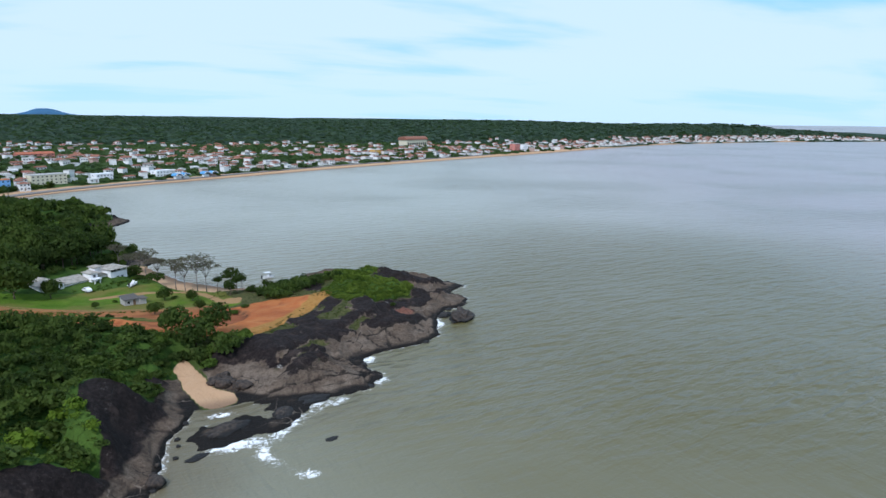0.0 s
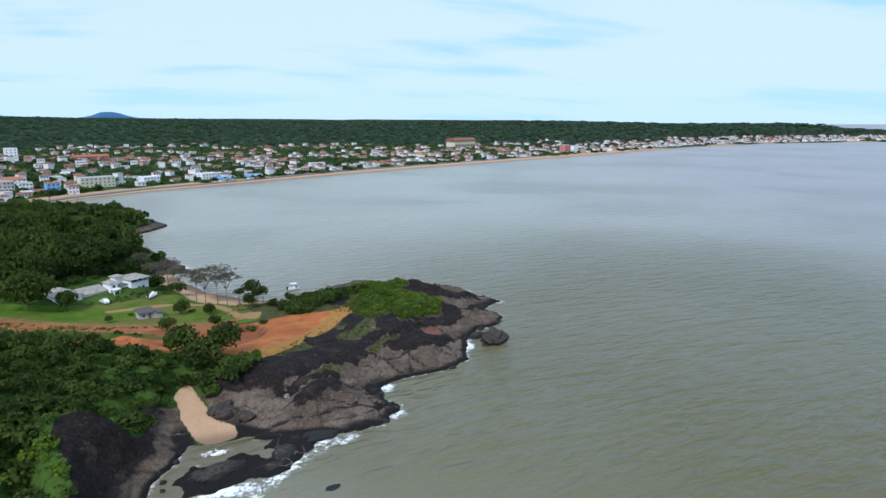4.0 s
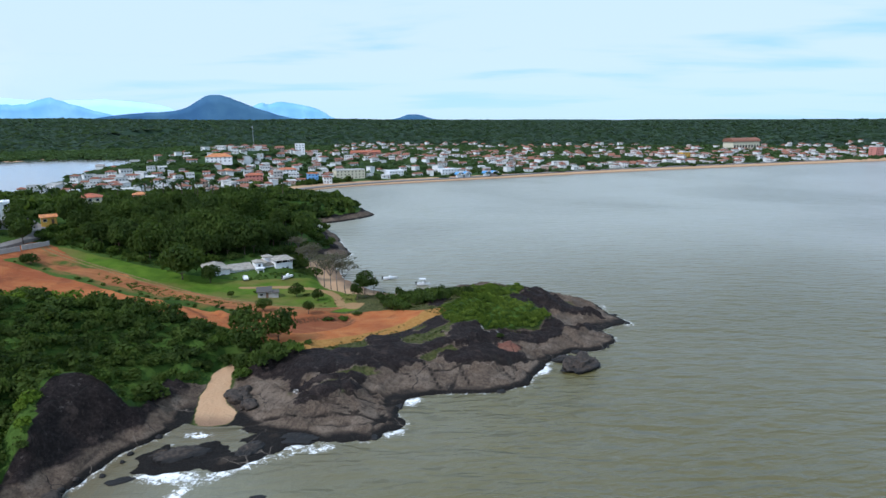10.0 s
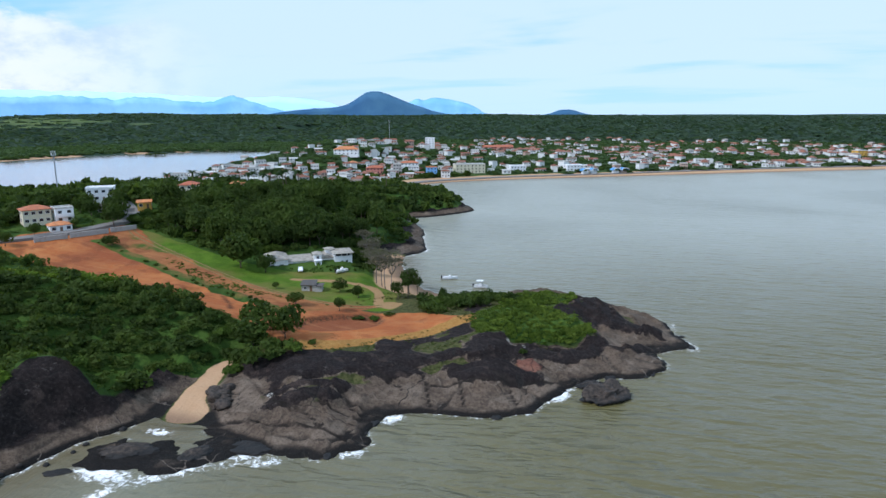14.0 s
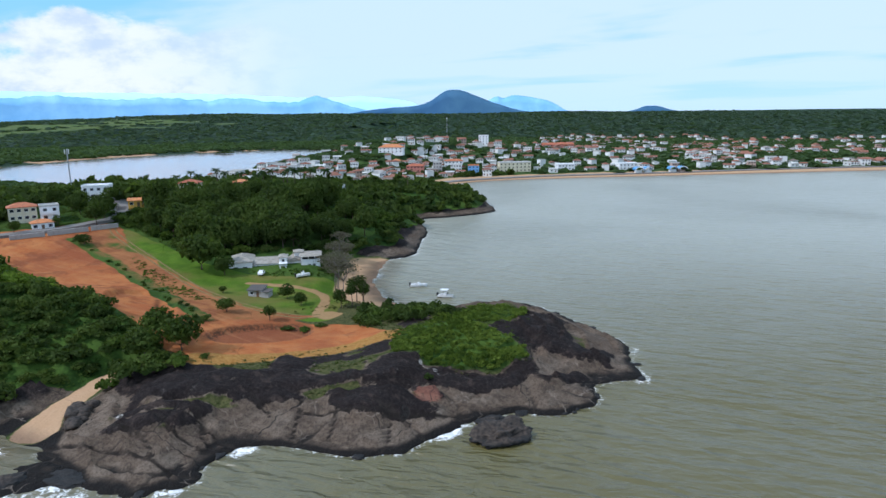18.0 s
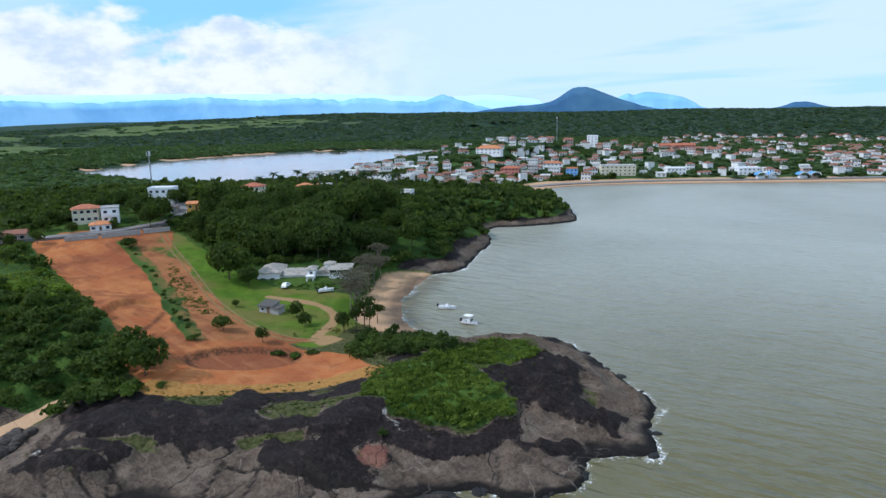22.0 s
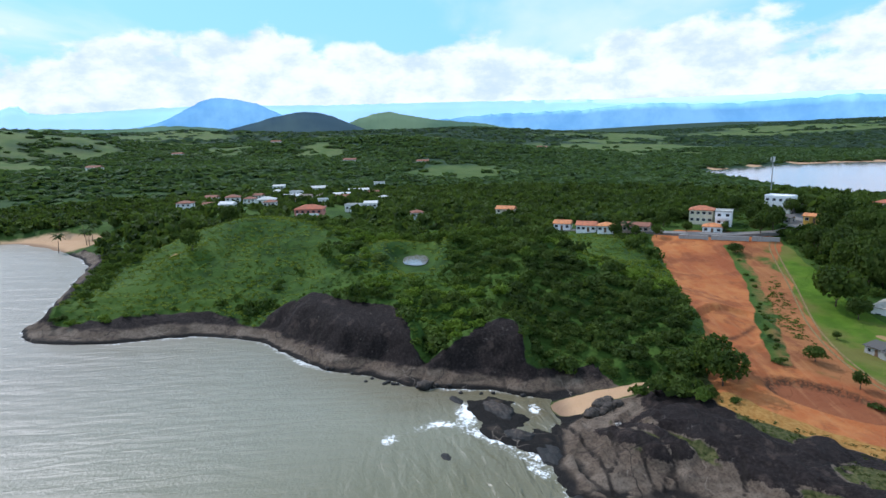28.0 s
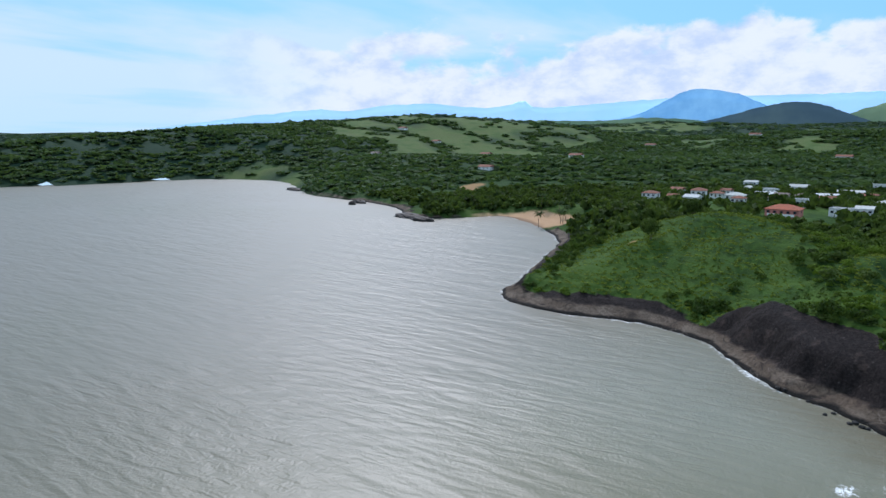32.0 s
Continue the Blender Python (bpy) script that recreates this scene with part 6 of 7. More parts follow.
def boulder_mesh(seed, sub=3, rough=0.35, blocky=0.5):
    bm = bmesh.new()
    bmesh.ops.create_icosphere(bm, subdivisions=sub, radius=1.0)
    for v in bm.verts:
        d_ = v.co.normalized()
        k = 1 + rough * noise.fractal(d_ * 1.3 + Vector((seed * 7.1, 3, seed)), 0.7, 2.0, 5)
        k = k * (1 - blocky * 0.35) + blocky * 0.35 * min(1.25, 0.85 / max(abs(d_.x), abs(d_.y), abs(d_.z)))
        v.co = d_ * k
    me = bpy.data.meshes.new("boulder")
    bm.to_mesh(me)
    bm.free()
    me.materials.append(m_rock)
    me.polygons.foreach_set("use_smooth", np.ones(len(me.polygons), bool))
    return me


ROCKS = [boulder_mesh(k) for k in range(6)]
BIG = [boulder_mesh(20 + k, 5, 0.45 if k == 0 else 0.28, 0.2) for k in range(4)]


def rock(name, label, me, x, y, z, sx_, sy_, sz_, turn, group=""):
    ob = new(name, me)
    ob.matrix_basis = pose(x, y, z, 0, 0, turn) @ Matrix.Diagonal((sx_, sy_, sz_, 1))
    return tagged(ob, label, "rock", group)


rock("rock_islet", "rugged brown rock islet washed by waves off the point", BIG[0], 18.5, 142.5, 0.0, 5.6, 3.4, 2.5, 52)
rock("rock_islet", "low black rock beside the islet in the surf", BIG[1], 14.5, 147, -0.3, 3.5, 2.0, 1.3, 40)
for x, y, a, b, c, tn in ((-60, 91, 5.5, 2.6, 1.5, 25), (-47.5, 94, 3.4, 2.2, 1.3, 70), 
                          (-40, 99.5, 5, 2.6, 0.9, 10), (-66, 82, 2.5, 1.2, 0.5, 30), (-40.5, 79.5, 1.6, 1.0, 0.35, 20)):
    rock("rock_shelf", "low black wave-washed rock at the mouth of the cove", BIG[1 + int(abs(x)) % 3], x, y, -0.15, a, b, c, tn, "rock shelves at the cove")
for x, y, a, b in ((-258, -226, 14, 7), (-276, -214, 10, 5), (-300, -322, 9, 4), (-288, -318, 4, 2), (-330, -410, 14, 5), (-345, -470, 16, 5), (-250, -206, 9, 5)):
    rock("rock_shelf", "low brown rock shelf along the far shore", BIG[1 + int(abs(x)) % 3], x, y, -0.2, a, b, 3.0, 60 + x % 40, "rock shelves of the far shore")
r4 = np.random.default_rng(5)
for k in range(26):
    u = r4.random()
    x, y = -52.0 - 7.5 * u + r4.normal() * 1.1, 108.5 + 8 * u + r4.normal() * 1.1
    s_ = 0.45 + 1.1 * r4.random() ** 2
    rock("boulder", "dark weathered boulder beside the sand of the cove", ROCKS[k % 6], x, y, ground_at(x, y) + 0.2 * s_, s_ * 1.3, s_, s_ * 0.85, 360 * r4.random(), "boulders at the cove")
for k in range(18):
    u = r4.random()
    x, y = np.interp(u, (0, 0.3, 0.6, 1), (-88, -74, -73, -67)) + r4.normal() * 0.7, np.interp(u, (0, 0.3, 0.6, 1), (47, 70, 80, 97)) + r4.normal() * 0.7
    s_ = 0.3 + 1.3 * r4.random() ** 2 * (0.5 < u * 1.6 < 0.75) + 0.3 * r4.random()
    rock("boulder", "block of dark rock at the foot of the cliff", ROCKS[k % 6], x, y, ground_at(x, y) + 0.15 * s_, s_ * 1.2, s_ * 1.1, s_ * 0.9, 360 * r4.random(), "boulders under the cliff")
for k in range(34):
    i = r4.integers(4, len(COAST_HEAD) - 2)
    (ax, ay), (bx, by) = COAST_HEAD[i], COAST_HEAD[i + 1]
    u = r4.random()
    x, y = ax + (bx - ax) * u + r4.normal() * 0.8, ay + (by - ay) * u + r4.normal() * 0.8
    s_ = 0.3 + 0.45 * r4.random()
    rock("boulder", "wet black rock at the waterline of the point", ROCKS[k % 6], x, y, 0.05, s_ * 1.6, s_ * 1.2, s_ * 0.6, 360 * r4.random(), "rocks at the waterline")
BUILT += [(-147, 71, 12), (-131, 71, 9)]
pond = new("pond", Shape().add([(-150 + 9.0 * math.cos(a) * (1 + 0.08 * math.sin(3 * a)), 70 + 5.0 * math.sin(a) * (1 + 0.1 * math.cos(2 * a)), 15.5) for a in (2 * math.pi * k / 32 for k in range(32))], [tuple(range(32))]).mesh("pond", m_lake))
tagged(pond, "small pond that mirrors the blue sky", "water", kind="structure")

# ---- trees that stand by themselves ----
def crown_mesh(name, seed, cards, size, lobes, mat, r_, h_, **kw):
    p = crown_cards(seed, cards, size, lobes, **kw) * (r_, r_, h_)
    return quads_mesh(name, p, mat)


CROWNS = [crown_mesh("crown", 100 + k, 720, 0.16, 9, m_leaf, 1, 1, flat=0.78, droop=-0.85) for k in range(5)]
BUSHES = [crown_mesh("foliage", 200 + k, 260, 0.26, 5, m_shrub, 1, 1, flat=0.55) for k in range(4)]
BUSHES_DARK = [crown_mesh("foliage", 240 + k, 260, 0.26, 5, m_leaf, 1, 1, flat=0.6) for k in range(3)]
CORE = boulder_mesh(51, 2, 0.3, 0.0)
CORE.materials[0] = m_leaf


def trunk_mesh(seed, limbs=4):
    """A trunk of height 1 that forks into limbs under the crown."""
    q = random.Random(seed)
    s_ = Shape().tube([(0, 0, -0.15), (0.02, 0.01, 0.4), (0.0, 0.03, 1.0)], [0.10, 0.075, 0.055], 7)
    for k in range(limbs):
        a = 6.283 * (k + 0.4 * q.random()) / limbs
        s_.tube([(0, 0.02, 0.75 + 0.2 * q.random()), (0.3 * math.cos(a), 0.3 * math.sin(a), 1.2), (0.62 * math.cos(a), 0.62 * math.sin(a), 1.55)], [0.045, 0.03, 0.012], 5)
    return s_.mesh("trunk", m_bark, smooth_faces=True)


TRUNKS = [trunk_mesh(k) for k in range(3)]


def tree(label, x, y, radius, height, stem, k=0, group="", z=None):
    """A broadleaf tree: trunk with limbs, and a crown of leaf tufts."""
    z = ground_at(x, y) if z is None else z
    t = thing("tree", label, "tree", (x, y, z), (k * 67) % 360, group)
    o = part("trunk", TRUNKS[k % 3], None, t)
    girth = 0.7 + 0.32 * radius
    o.matrix_basis = Matrix.Diagonal((girth, girth, stem, 1))
    c = part("crown", CROWNS[k % 5], None, t)
    c.matrix_basis = Matrix.Translation((0, 0, stem * 0.75)) @ Matrix.Diagonal((radius, radius * 0.94, height / 1.15, 1))
    return t


def bush(label, x, y, radius, height, k=0, group="", dark=False):
    t = thing("bush", label, "bush", (x, y, ground_at(x, y) - 0.1), (k * 51) % 360, group)
    c = part("foliage", (BUSHES_DARK if dark else BUSHES)[k % 3], None, t)
    c.matrix_basis = Matrix.Diagonal((radius, radius, height / 1.2, 1))
    return t


for k, (x, y, r_, h_, st, lb) in enumerate(((-114, 197, 8.4, 10.5, 2.2, "big round dark tree beside the beach house"), (-104, 197.5, 3.9, 5.0, 1.4, "small grey-green tree in front of the beach house"), (-48, 194, 3.6, 3.4, 6.0, "slender tree with an umbrella crown by the beach"),
                                            (-70, 189, 2.8, 3.8, 0.9, "small tree beside the outbuilding"), (-61.5, 185, 2.2, 3.2, 0.9, "small tree on the lawn"), (-60, 170, 2.0, 3.0, 1.4, "thin dark tree at the edge of the lot"),
                                            (-73, 167.5, 3.0, 3.0, 0.7, "low spreading tree on the red earth"), (-58, 139, 5.4, 6.6, 1.5, "dark leafy tree above the cove"), (-63, 133, 5.4, 6.0, 1.3, "dense leafy tree above the cove"),
                                            (-67, 141, 5.4, 6.2, 1.3, "dense leafy tree beside the red earth"), (-165, -14, 4.6, 6.5, 1.2, "lone dark tree on the grassy hill"), (-203, -30, 4.5, 6, 1.2, "round tree at the crest of the grassy hill"),
                                            (-204, -12, 5.0, 6, 1.2, "round tree at the crest of the grassy hill"), (-180, 206, 5.6, 7.0, 3.0, "spreading tree beside the road wall"), (-186, 214, 6.0, 8, 2.5, "dark tree beside the road"),
                                            (-165, 190, 3.6, 3.2, 0.6, "low round tree at the top of the lot"), (-90, 183, 1.4, 1.8, 0.4, "young tree beside the track"), (-52, 203, 2.2, 2.2, 4.5, "tall thin tree behind the beach"), (-46.5, 189.5, 2.5, 3.4, 4.4, "tall leafy tree with a ragged crown by the beach"), (-44.5, 192.5, 2.2, 3.0, 4.6, "leafy tree beside the bare trunks"), (-49, 187.5, 2.4, 3.6, 2.4, "small dark tree above the beach"))):
    tree(lb, x, y, r_, h_, st, k)
    BUILT.append((x, y, r_ * 0.6))
r5 = np.random.default_rng(9)
for k, (x, y, r_) in enumerate(((-197, 211, 4.2), (-192, 217, 4.6), (-204, 212, 3.8), (-214, 203, 4.4), (-216, 193, 4.0), (-212, 183, 3.6), (-205, 176, 3.4), (-192, 181, 2.6), (-189, 196, 2.4), (-218, 214, 4.2), (-208, 220, 3.6), (-202, 230, 4.0),
                               (-196, 152, 3.2), (-192, 160, 2.8), (-212, 158, 3.4), (-222, 150, 3.6), (-234, 146, 3.4), (-190, 168, 2.6))):
    tree("leafy garden tree among the houses by the road", x, y, r_, r_ * 1.35, 1.6, k, "garden trees by the road")
for k, (x, y, r_, h_) in enumerate(((-38, 186, 2.2, 2.6), (-34, 182, 2.6, 3.2), (-31, 186, 2.2, 2.6), (-27, 183, 2.4, 2.6), (-23, 186, 2.8, 3.0), (-18, 188, 2.6, 2.8), (-13, 191, 2.6, 2.6), (-8, 194, 2.4, 2.4), (-29, 193, 2.2, 2.2), (-22, 197, 2.0, 2.0),
                                    (-42, 190, 2.0, 2.4), (-71, 158, 1.8, 2.0), (-54, 170, 2.0, 1.4), (-50, 172, 2.2, 1.4), (-46, 174, 1.8, 1.2), (-1.7, 152, 1.1, 1.4), (-85, 191, 1.2, 1.2), (-67, 190, 1.2, 1.2), (-53, 134, 2.6, 2.6), (-60, 128, 2.4, 2.6), (-67, 130, 2.8, 3.0),
                                    (-50, 138, 1.4, 1.4), (-72, 133, 3, 3.2), (-75, 126, 3, 3), (-71, 126, 2.2, 2.2), (-60.5, 122, 2.8, 3.4), (-57, 124.5, 3.2, 4.0), (-54, 128, 3.0, 3.6), (-51, 131.5, 2.6, 3.0), (-57, 131, 3.4, 4.4), (-62, 127, 3.2, 4.2))):
    bush("leafy green bush on the neck of the point" if y > 165 else "dense green bush above the cove", x, y, r_, h_, k, dark=k % 3 != 1)
for k in range(24):
    u = r5.random()
    x, y = np.interp(u, (0, 0.33, 0.66, 1), STRIP[:, 0]) + r5.normal() * 0.8, np.interp(u, (0, 0.33, 0.66, 1), STRIP[:, 1]) + r5.normal() * 0.8
    s_ = 0.6 + 0.5 * r5.random()
    bush("green bush on the verge between the earth lanes", x, y, s_, s_ * 1.1, k, "bushes of the verge", k % 2 == 0)


def bare_tree(label, x, y, height, spread, seed, leafy=0.0):
    """A tall bare tree: forked grey branches that spread to a flat top."""
    q = random.Random(seed)
    t = thing("bare_tree", label, "tree", (x, y, ground_at(x, y)), q.random() * 360, "bare trees by the beach")
    s_, tips = Shape(), []

    def grow(p, way, length, rad, depth):
        end = p + way * length
        mid_ = (p + end) / 2 + Vector((q.uniform(-1, 1), q.uniform(-1, 1), 0)) * length * 0.06
        s_.tube([p, mid_, end], [rad, rad * 0.85, rad * 0.65], 5 if depth else 7)
        if depth >= 4:
            tips.append(end)
            return
        n = 3 if depth else 6
        for j in range(n):
            a = 6.283 * (j + q.random() * 0.7) / n
            out = 0.65 + 0.25 * depth
            w2 = (way * 0.8 + Vector((math.cos(a) * out, math.sin(a) * out, 0.25 - 0.1 * depth))).normalized()
            grow(end, w2, length * q.uniform(0.55, 0.78) * (0.72 if depth == 0 else 1), rad * 0.58, depth + 1)

    grow(Vector((0, 0, -0.3)), Vector((0.03, 0.02, 1)).normalized(), height * 0.5, 0.17, 0)
    part("trunk", s_, m_dead, t, "grey trunk forking into bare limbs", True)
    if leafy:
        pts = []
        for e in tips:
            for _ in range(4):
                c = e + Vector((q.gauss(0, 0.35), q.gauss(0, 0.35), q.gauss(0, 0.2)))
                a, b = Vector((q.gauss(0, 1), q.gauss(0, 1), q.gauss(0, 0.4))).normalized() * leafy, Vector((q.gauss(0, 1), q.gauss(0, 1), q.gauss(0, 1))).normalized() * leafy * 0.7
                pts += [c - a, c - b, c + a, c + b]
        part("foliage", quads_mesh("foliage", np.array([tuple(p_) for p_ in pts]), m_dry), None, t, "sparse dry leaves")
    return t


for k, (x, y, h_) in enumerate(((-76, 224, 11), (-72, 218, 9), (-66, 208, 11.5), (-63, 206, 10), (-59, 200, 13), (-56, 199, 11), (-78, 229, 9), (-82, 236, 8), (-86, 240, 8))):
    bare_tree("tall bare tree with spreading grey branches above the beach", x, y, h_ * 1.1, 3, 30 + k, 0.3)


def frond_mesh(seed):
    q = random.Random(seed)
    s_ = Shape()
    prev = None
    for i in range(9):
        u = i / 8
        x, z, wd = 4.3 * u, 1.2 * u - 2.6 * u * u, 0.60 * math.sin(math.pi * min(1, u * 0.95 + 0.08)) + 0.03
        row = [(x, -wd, z - wd * 0.6), (x, 0, z), (x, wd, z - wd * 0.6)]
        if prev:
            k = len(s_.v)
            s_.v += prev + row
            s_.f += [(k, k + 3, k + 4, k + 1), (k + 1, k + 4, k + 5, k + 2)]
            s_.m += [0, 0]
        prev = row
    return s_.mesh("frond", m_palm)


FROND = frond_mesh(1)
PALM_TRUNK = Shape().tube([(0, 0, -0.05), (0.015, 0, 0.35), (0.05, 0.01, 0.75), (0.09, 0.02, 1.0)], [0.024, 0.018, 0.014, 0.012], 7).mesh("trunk", m_bark, smooth_faces=True)


def palm(label, x, y, height, k, group="palms"):
    t = thing("palm_tree", label, "palm", (x, y, ground_at(x, y)), (k * 77) % 360, group)
    o = part("trunk", PALM_TRUNK, None, t)
    o.matrix_basis = Matrix.Diagonal((height, height, height, 1))
    for j in range(13):
        f = part("frond", FROND, None, t)
        f.matrix_basis = pose(0.09 * height, 0.02 * height, height, 0, -28 + 22 * (j % 3), 360 * j / 13 + 11 * (k % 5))
    return t


for k, (x, y, h_) in enumerate(((-278, 329.5, 14), (-272.8, 336.7, 16), (-262.4, 350, 17), (-268, 341, 14), (-258, 352, 15), (-243, 364, 13), (-250, 357, 14), (-282, 326, 12), (-212, 345, 15), (-205, 350, 16), (-198, 348, 14), (-190, 345, 15), (-185, 352, 15), (-178, 340, 14),
                                (-172, 345, 14), (-168, 338, 13), (-182, 330, 13), (-207, 333, 13), (-150, 402, 13), (-222, 366, 14), (-265, -125, 9), (-290, -120, 9), (-280, -118, 8), (-300, -130, 9), (-272, -112, 8), (-310, -150, 9),
                                (-214, 150, 6), (-196, 158, 5), (-330, 800, 16), (-322, 806, 17), (-300, 790, 15), (-310, 600, 12), (-265, 640, 13))):
    palm("tall coconut palm above the wood", x, y, h_, k)

for k, (x, y, r_, h_) in enumerate(((-732, 818, 9, 5), (-724, 824, 6, 4), (-741, 813, 6, 4), (-747, 894, 6, 4))):
    bush("low mangrove islet standing in the river", x, y, r_, h_, k, "mangrove islets", True).matrix_basis = pose(x, y, 0.2)

# ---- woods ----
r7 = np.random.default_rng(21)
NEAR_P = [crown_cards(300 + k, 165, 0.25, 7) for k in range(8)]
TALL_P = [crown_cards(310 + k, 520, 0.155, 9) for k in range(6)]
MID_P = [crown_cards(330 + k, 46, 0.57, 6) for k in range(6)]
FAR_P = [crown_cards(360 + k, 20, 0.95, 4) for k in range(5)]
LAST_P = [crown_cards(380 + k, 11, 1.25, 3) for k in range(5)]
SHRUB_P = [crown_cards(400 + k, 72, 0.42, 5, flat=0.55) for k in range(6)]
KNOLL_P = [crown_cards(420 + k, 84, 0.30, 6, flat=0.55) for k in range(6)]


def planted(x0, y0, x1, y1, gap, lo, hi, r):
    xy = scatter(x0, y0, x1, y1, gap, r)
    far = np.hypot(xy[:, 0] - 20, xy[:, 1] - 90)
    xy = xy[(far >= lo) & (far < hi)]
    xy = xy[inside_distance(xy[:, 0], xy[:, 1], COAST) > 3]
    dens, h, far = cover(xy)
    ok = dens > r.random(len(xy)) * 0.9
    return xy[ok], h[ok], far[ok]


xy, h, _ = planted(-240, -70, -40, 330, 3.3, 0, 250, r7)
wood = inside_distance(xy[:, 0], xy[:, 1], HEADWOOD)
stay = (wood <= 4) | (r7.random(len(xy)) < 0.34)
xy, h, wood = xy[stay], h[stay], wood[stay]
tall = wood > 4
rad = np.where(tall, 3.0 + 3.4 * r7.random(len(xy)) ** 1.5, 1.25 + 2.3 * r7.random(len(xy)) ** 2.6)
hgt = np.where(tall, rad * (1.1 + 0.5 * r7.random(len(xy))) + 0.6, rad * (0.75 + 0.45 * r7.random(len(xy))))
brush = (fbm(xy[:, 0], xy[:, 1], 30, 3) > -0.12) & (xy[:, 0] > -135) & (xy[:, 1] > 245) & (wood < 30)
# the nearest large trees are single trees; the rest of the wood is one mass
order = np.argsort(np.where(tall & ~brush & (xy[:, 0] > -190), np.hypot(xy[:, 0] + 60, xy[:, 1] - 200), 1e9))
single = set(order[: min(190, int((tall & ~brush & (xy[:, 0] > -190)).sum()))].tolist())
for k in sorted(single):
    tree("broadleaf tree in the dense headland wood", xy[k, 0], xy[k, 1], rad[k] * 1.15, hgt[k] * 1.1, 1.6 + 1.6 * r7.random(), k, "trees of the headland wood", z=h[k])
rest = np.array([k for k in range(len(xy)) if k not in single and tall[k]], int)
coast_brush = np.array([k for k in rest if brush[k]], int)
rest = np.array([k for k in rest if not brush[k]], int)
forest("coastal_scrub", "bright green scrub on the seaward slope of the headland", m_shrub, NEAR_P, xy[coast_brush], h[coast_brush] - 0.2, rad[coast_brush], rad[coast_brush] * 0.7, r7)
forest("woodland", "dense dark green broadleaf wood on the headland", m_leaf, TALL_P, xy[rest], h[rest] + 0.6, rad[rest] * 1.1, hgt[rest], r7)
low = np.array([k for k in range(len(xy)) if not tall[k]], int)
shady = smooth(-125, -95, xy[low, 0]) * smooth(85, 110, xy[low, 1])
split = fbm(xy[low, 0], xy[low, 1], 16, 3) + 0.25 * r7.normal(size=len(low)) > -0.2 - 0.25 * smooth(110, 60, xy[low, 1]) + 0.9 * shady
forest("hillside_scrub", "dense dark shrubs and small trees on the hillside", m_leaf, NEAR_P, xy[low[~split]], h[low[~split]] - 0.2, rad[low[~split]] * 1.15, hgt[low[~split]] * 1.1, r7)
open_hill = ((xy[low, 0] + 148) / 46) ** 2 + ((xy[low, 1] - 132) / 20) ** 2 + 0.9 * fbm(xy[low, 0], xy[low, 1], 22, 3) < 0.9
open_hill |= (fbm(xy[low, 0] + 50, xy[low, 1], 26, 3) > 0.22) & (xy[low, 0] < -80)
for lit_, label_, mat_ in ((~open_hill, "green shrubs on the hillside", m_shrub), (open_hill, "yellow-green shrubs on the sunny hillside", m_bright)):
    pick = low[split & lit_]
    forest("hillside_scrub", label_, mat_, NEAR_P, xy[pick], h[pick] - 0.2, rad[pick], hgt[pick] * (1.0 if mat_ is m_shrub else 0.75), r7)

# low bright scrub on the knoll of the point, and tufts on the open grass
xy = scatter(-48, 150, 20, 208, 1.35, r7)
keep = knoll_distance(xy[:, 0], xy[:, 1]) + 4.0 * fbm(xy[:, 0], xy[:, 1], 9, 4) > 0.2
xy = xy[keep]
h = land(xy[:, 0], xy[:, 1])[0]
forest("knoll_scrub", "low bright green scrub covering the knoll", m_knoll, KNOLL_P, xy, h - 0.15, 0.75 + 0.6 * r7.random(len(xy)) + 0.5 * fbm(xy[:, 0], xy[:, 1], 7, 2), np.maximum(0.45, 0.8 + 1.3 * fbm(xy[:, 0], xy[:, 1], 6, 3) + 0.4 * r7.random(len(xy))), r7)
xy = scatter(-215, -60, -60, 215, 1.9, r7)
hh, dd_, sa_, cv_, sh_, _ = land(xy[:, 0], xy[:, 1])
out_lot = (inside_distance(xy[:, 0], xy[:, 1], DIRT) < -0.5) & (inside_distance(xy[:, 0], xy[:, 1], LAWN) < -0.5) & (cv_ < -1) & (sa_ < 0.3)
edge_b = bare_edge(xy[:, 0], xy[:, 1])
ok = out_lot & (dd_ > edge_b) & ((xy[:, 0] < -62) | (xy[:, 1] < 90)) & (r7.random(len(xy)) < 0.8)
ok &= (np.hypot(xy[:, 0] + 169.5, xy[:, 1] + 22.6) > 3.2) & (np.hypot((xy[:, 0] + 146) / 17, (xy[:, 1] - 70.3) / 7.0) > 1)
for bx, by, br in BUILT[:60]:
    ok &= (xy[:, 0] - bx) ** 2 + (xy[:, 1] - by) ** 2 > br * br
sunny = np.zeros(len(xy), bool)
for cx, cy, rx, ry in ((-163, -6, 56, 56), (-163, 142, 50, 22), (-157, 66, 34, 18)):
    sunny |= ((xy[:, 0] - cx) / rx) ** 2 + ((xy[:, 1] - cy) / ry) ** 2 < 1 + 0.5 * fbm(xy[:, 0], xy[:, 1], 15, 2)
for name_, label_, mat_, ok_ in (("low_brush", "low green brush and tall grass on the slopes", m_shrub, ok & ~sunny), ("hill_grass", "bright green tall grass and brush on the open hill", m_hillgrass, ok & sunny)):
    forest(name_, label_, mat_, [p[:64] for p in SHRUB_P], xy[ok_], hh[ok_] - 0.15, 0.8 + 0.7 * r7.random(ok_.sum()), np.maximum(0.3, 0.55 + 0.9 * fbm(xy[ok_, 0], xy[ok_, 1], 14, 3) + 0.3 * r7.random(ok_.sum())), r7)
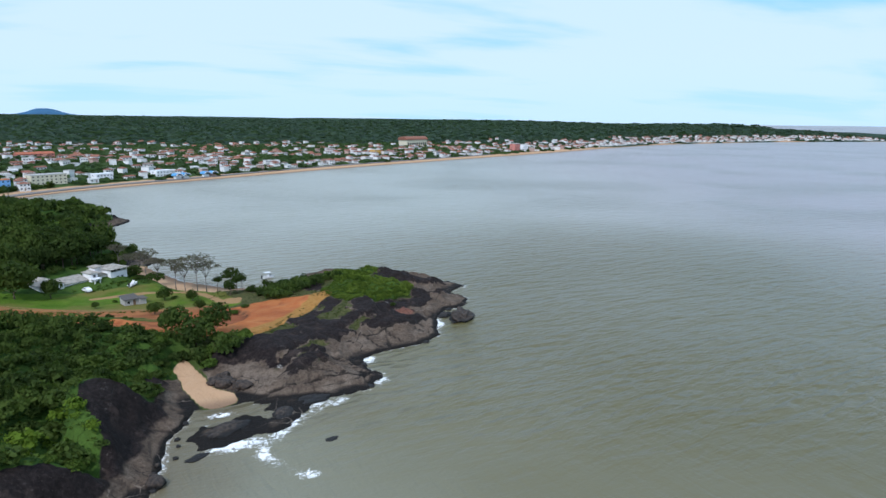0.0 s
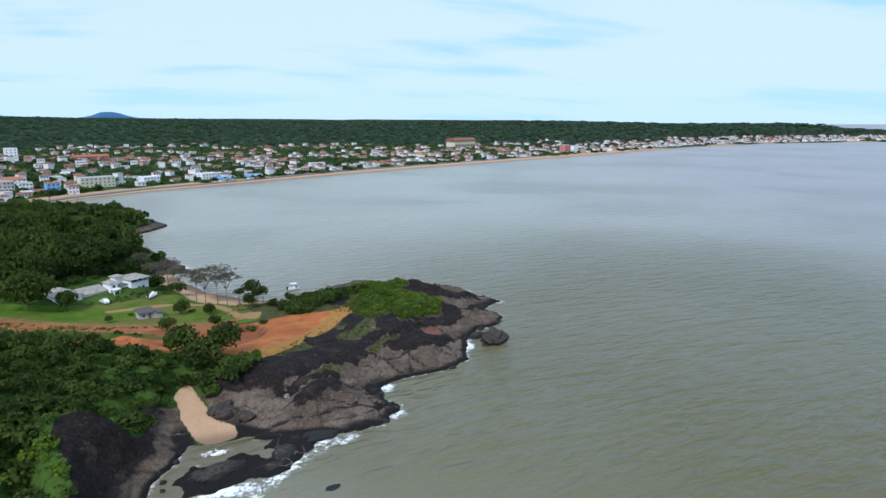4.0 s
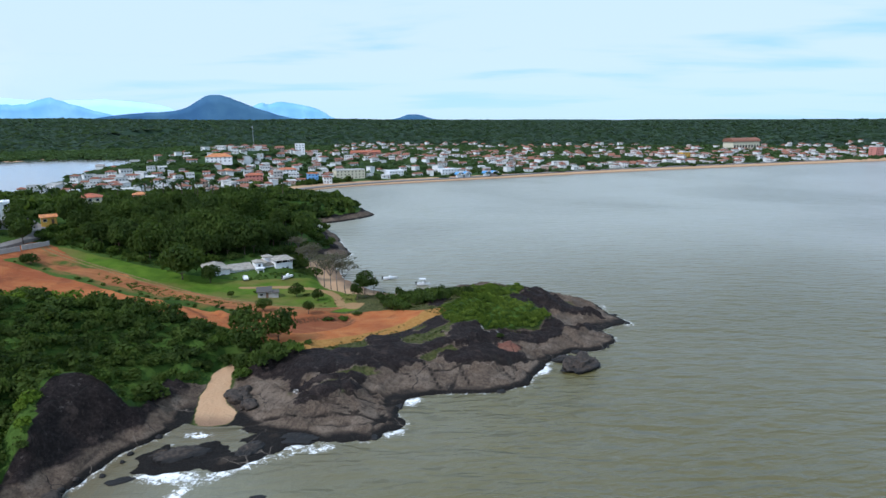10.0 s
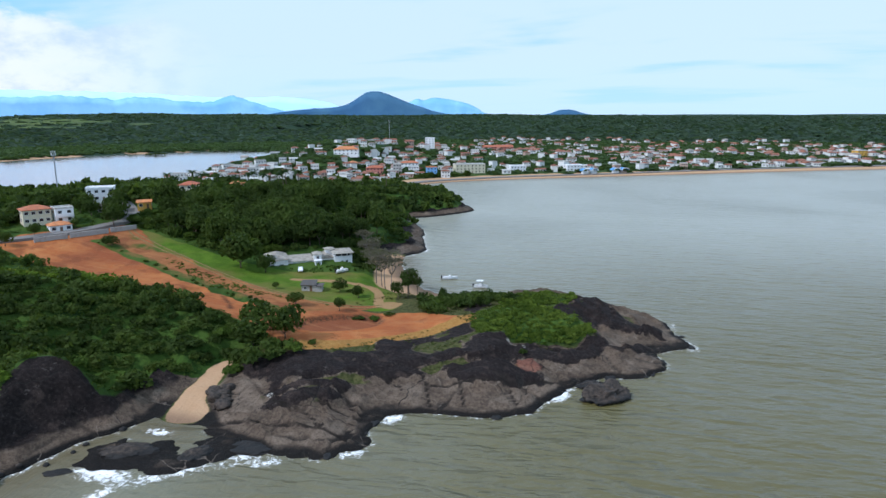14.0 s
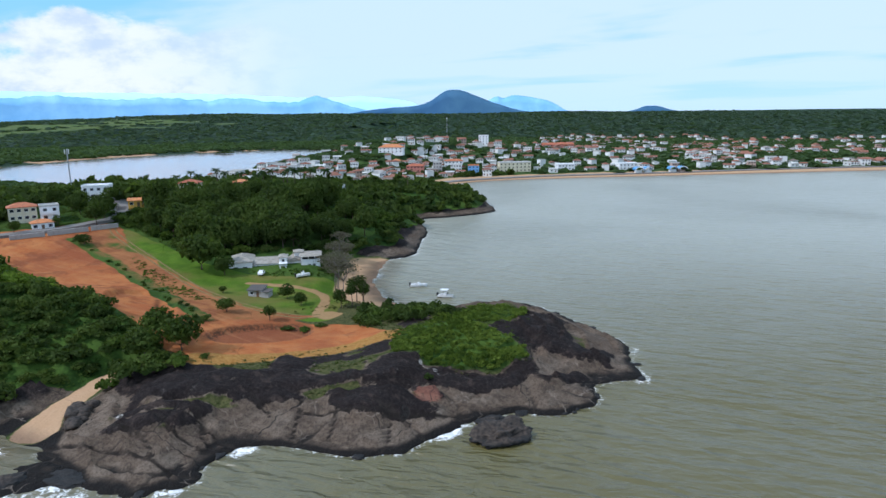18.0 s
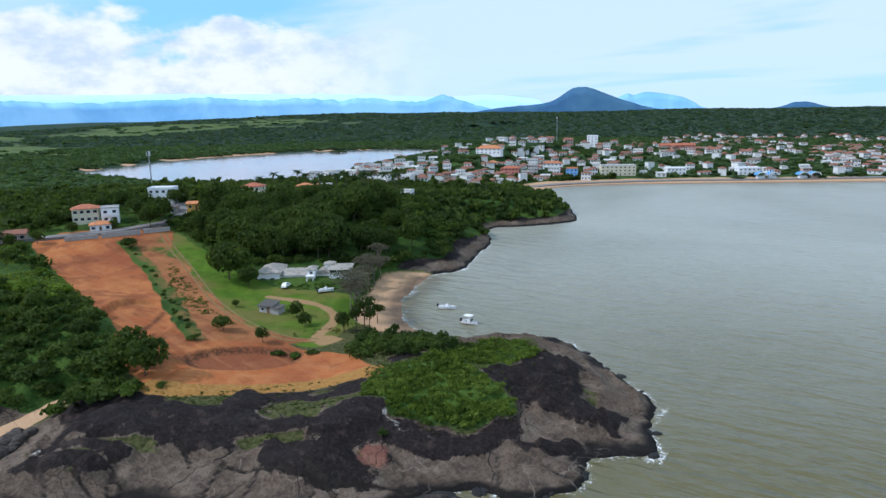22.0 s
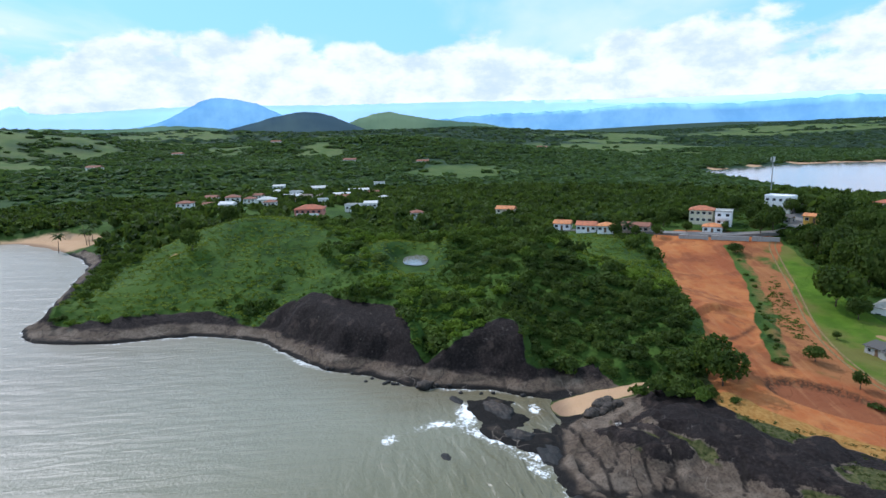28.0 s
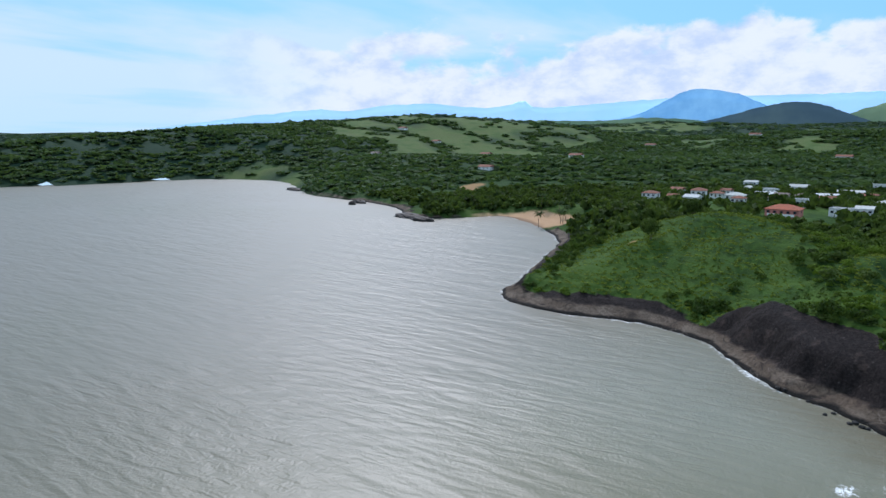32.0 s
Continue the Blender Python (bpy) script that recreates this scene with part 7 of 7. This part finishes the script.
# darker thicket on the neck of the point
xy = scatter(-46, 174, -8, 200, 2.6, r7)
xy = xy[(inside_distance(xy[:, 0], xy[:, 1], NECK) + 2 * fbm(xy[:, 0], xy[:, 1], 7, 2) > 0.3) & (r7.random(len(xy)) < 0.8)]
forest("neck_thicket", "dark leafy thicket across the neck of the point", m_leaf, NEAR_P, xy, land(xy[:, 0], xy[:, 1])[0] - 0.2, 1.5 + 1.3 * r7.random(len(xy)), 1.4 + 1.6 * r7.random(len(xy)), r7)

xy = scatter(-60, 104, 34, 206, 1.5, r7)
hh, dd_, *_ = land(xy[:, 0], xy[:, 1])
seam = smooth(0.04, 0.22, 0.11 + fbm((xy[:, 0] * 0.62 + xy[:, 1] * 0.78) / 2.0 + 40, -xy[:, 0] * 0.78 + xy[:, 1] * 0.62, 12, 4)) * smooth(9, 13, dd_) * smooth(0.4, 0.2, domes(xy[:, 0], xy[:, 1])) + smooth(3.0, 0.5, np.abs(inside_distance(xy[:, 0], xy[:, 1], OCHRE))) * 0.5 + smooth(4, 0, np.abs(knoll_distance(xy[:, 0], xy[:, 1]))) * 0.5
ok = (seam > 0.25 + 0.6 * r7.random(len(xy))) & (dd_ > 6) & (inside_distance(xy[:, 0], xy[:, 1], DIRT) < 0) & (inside_distance(xy[:, 0], xy[:, 1], COVE) < -1)
forest("rock_grass", "olive tufts of grass and herbs in the seams of the rock", m_olive, [p[:56] for p in SHRUB_P], xy[ok], hh[ok] - 0.1, 0.5 + 0.5 * r7.random(ok.sum()), 0.2 + 0.35 * r7.random(ok.sum()), r7)

for nm, lb, mt, protos, box, gap, lo, hi, r0, r1 in (
        ("middle_woods", "green trees and thickets behind the houses", m_leaf, MID_P, (-560, -420, 60, 640), 6.5, 250, 540, 2.9, 2.4),
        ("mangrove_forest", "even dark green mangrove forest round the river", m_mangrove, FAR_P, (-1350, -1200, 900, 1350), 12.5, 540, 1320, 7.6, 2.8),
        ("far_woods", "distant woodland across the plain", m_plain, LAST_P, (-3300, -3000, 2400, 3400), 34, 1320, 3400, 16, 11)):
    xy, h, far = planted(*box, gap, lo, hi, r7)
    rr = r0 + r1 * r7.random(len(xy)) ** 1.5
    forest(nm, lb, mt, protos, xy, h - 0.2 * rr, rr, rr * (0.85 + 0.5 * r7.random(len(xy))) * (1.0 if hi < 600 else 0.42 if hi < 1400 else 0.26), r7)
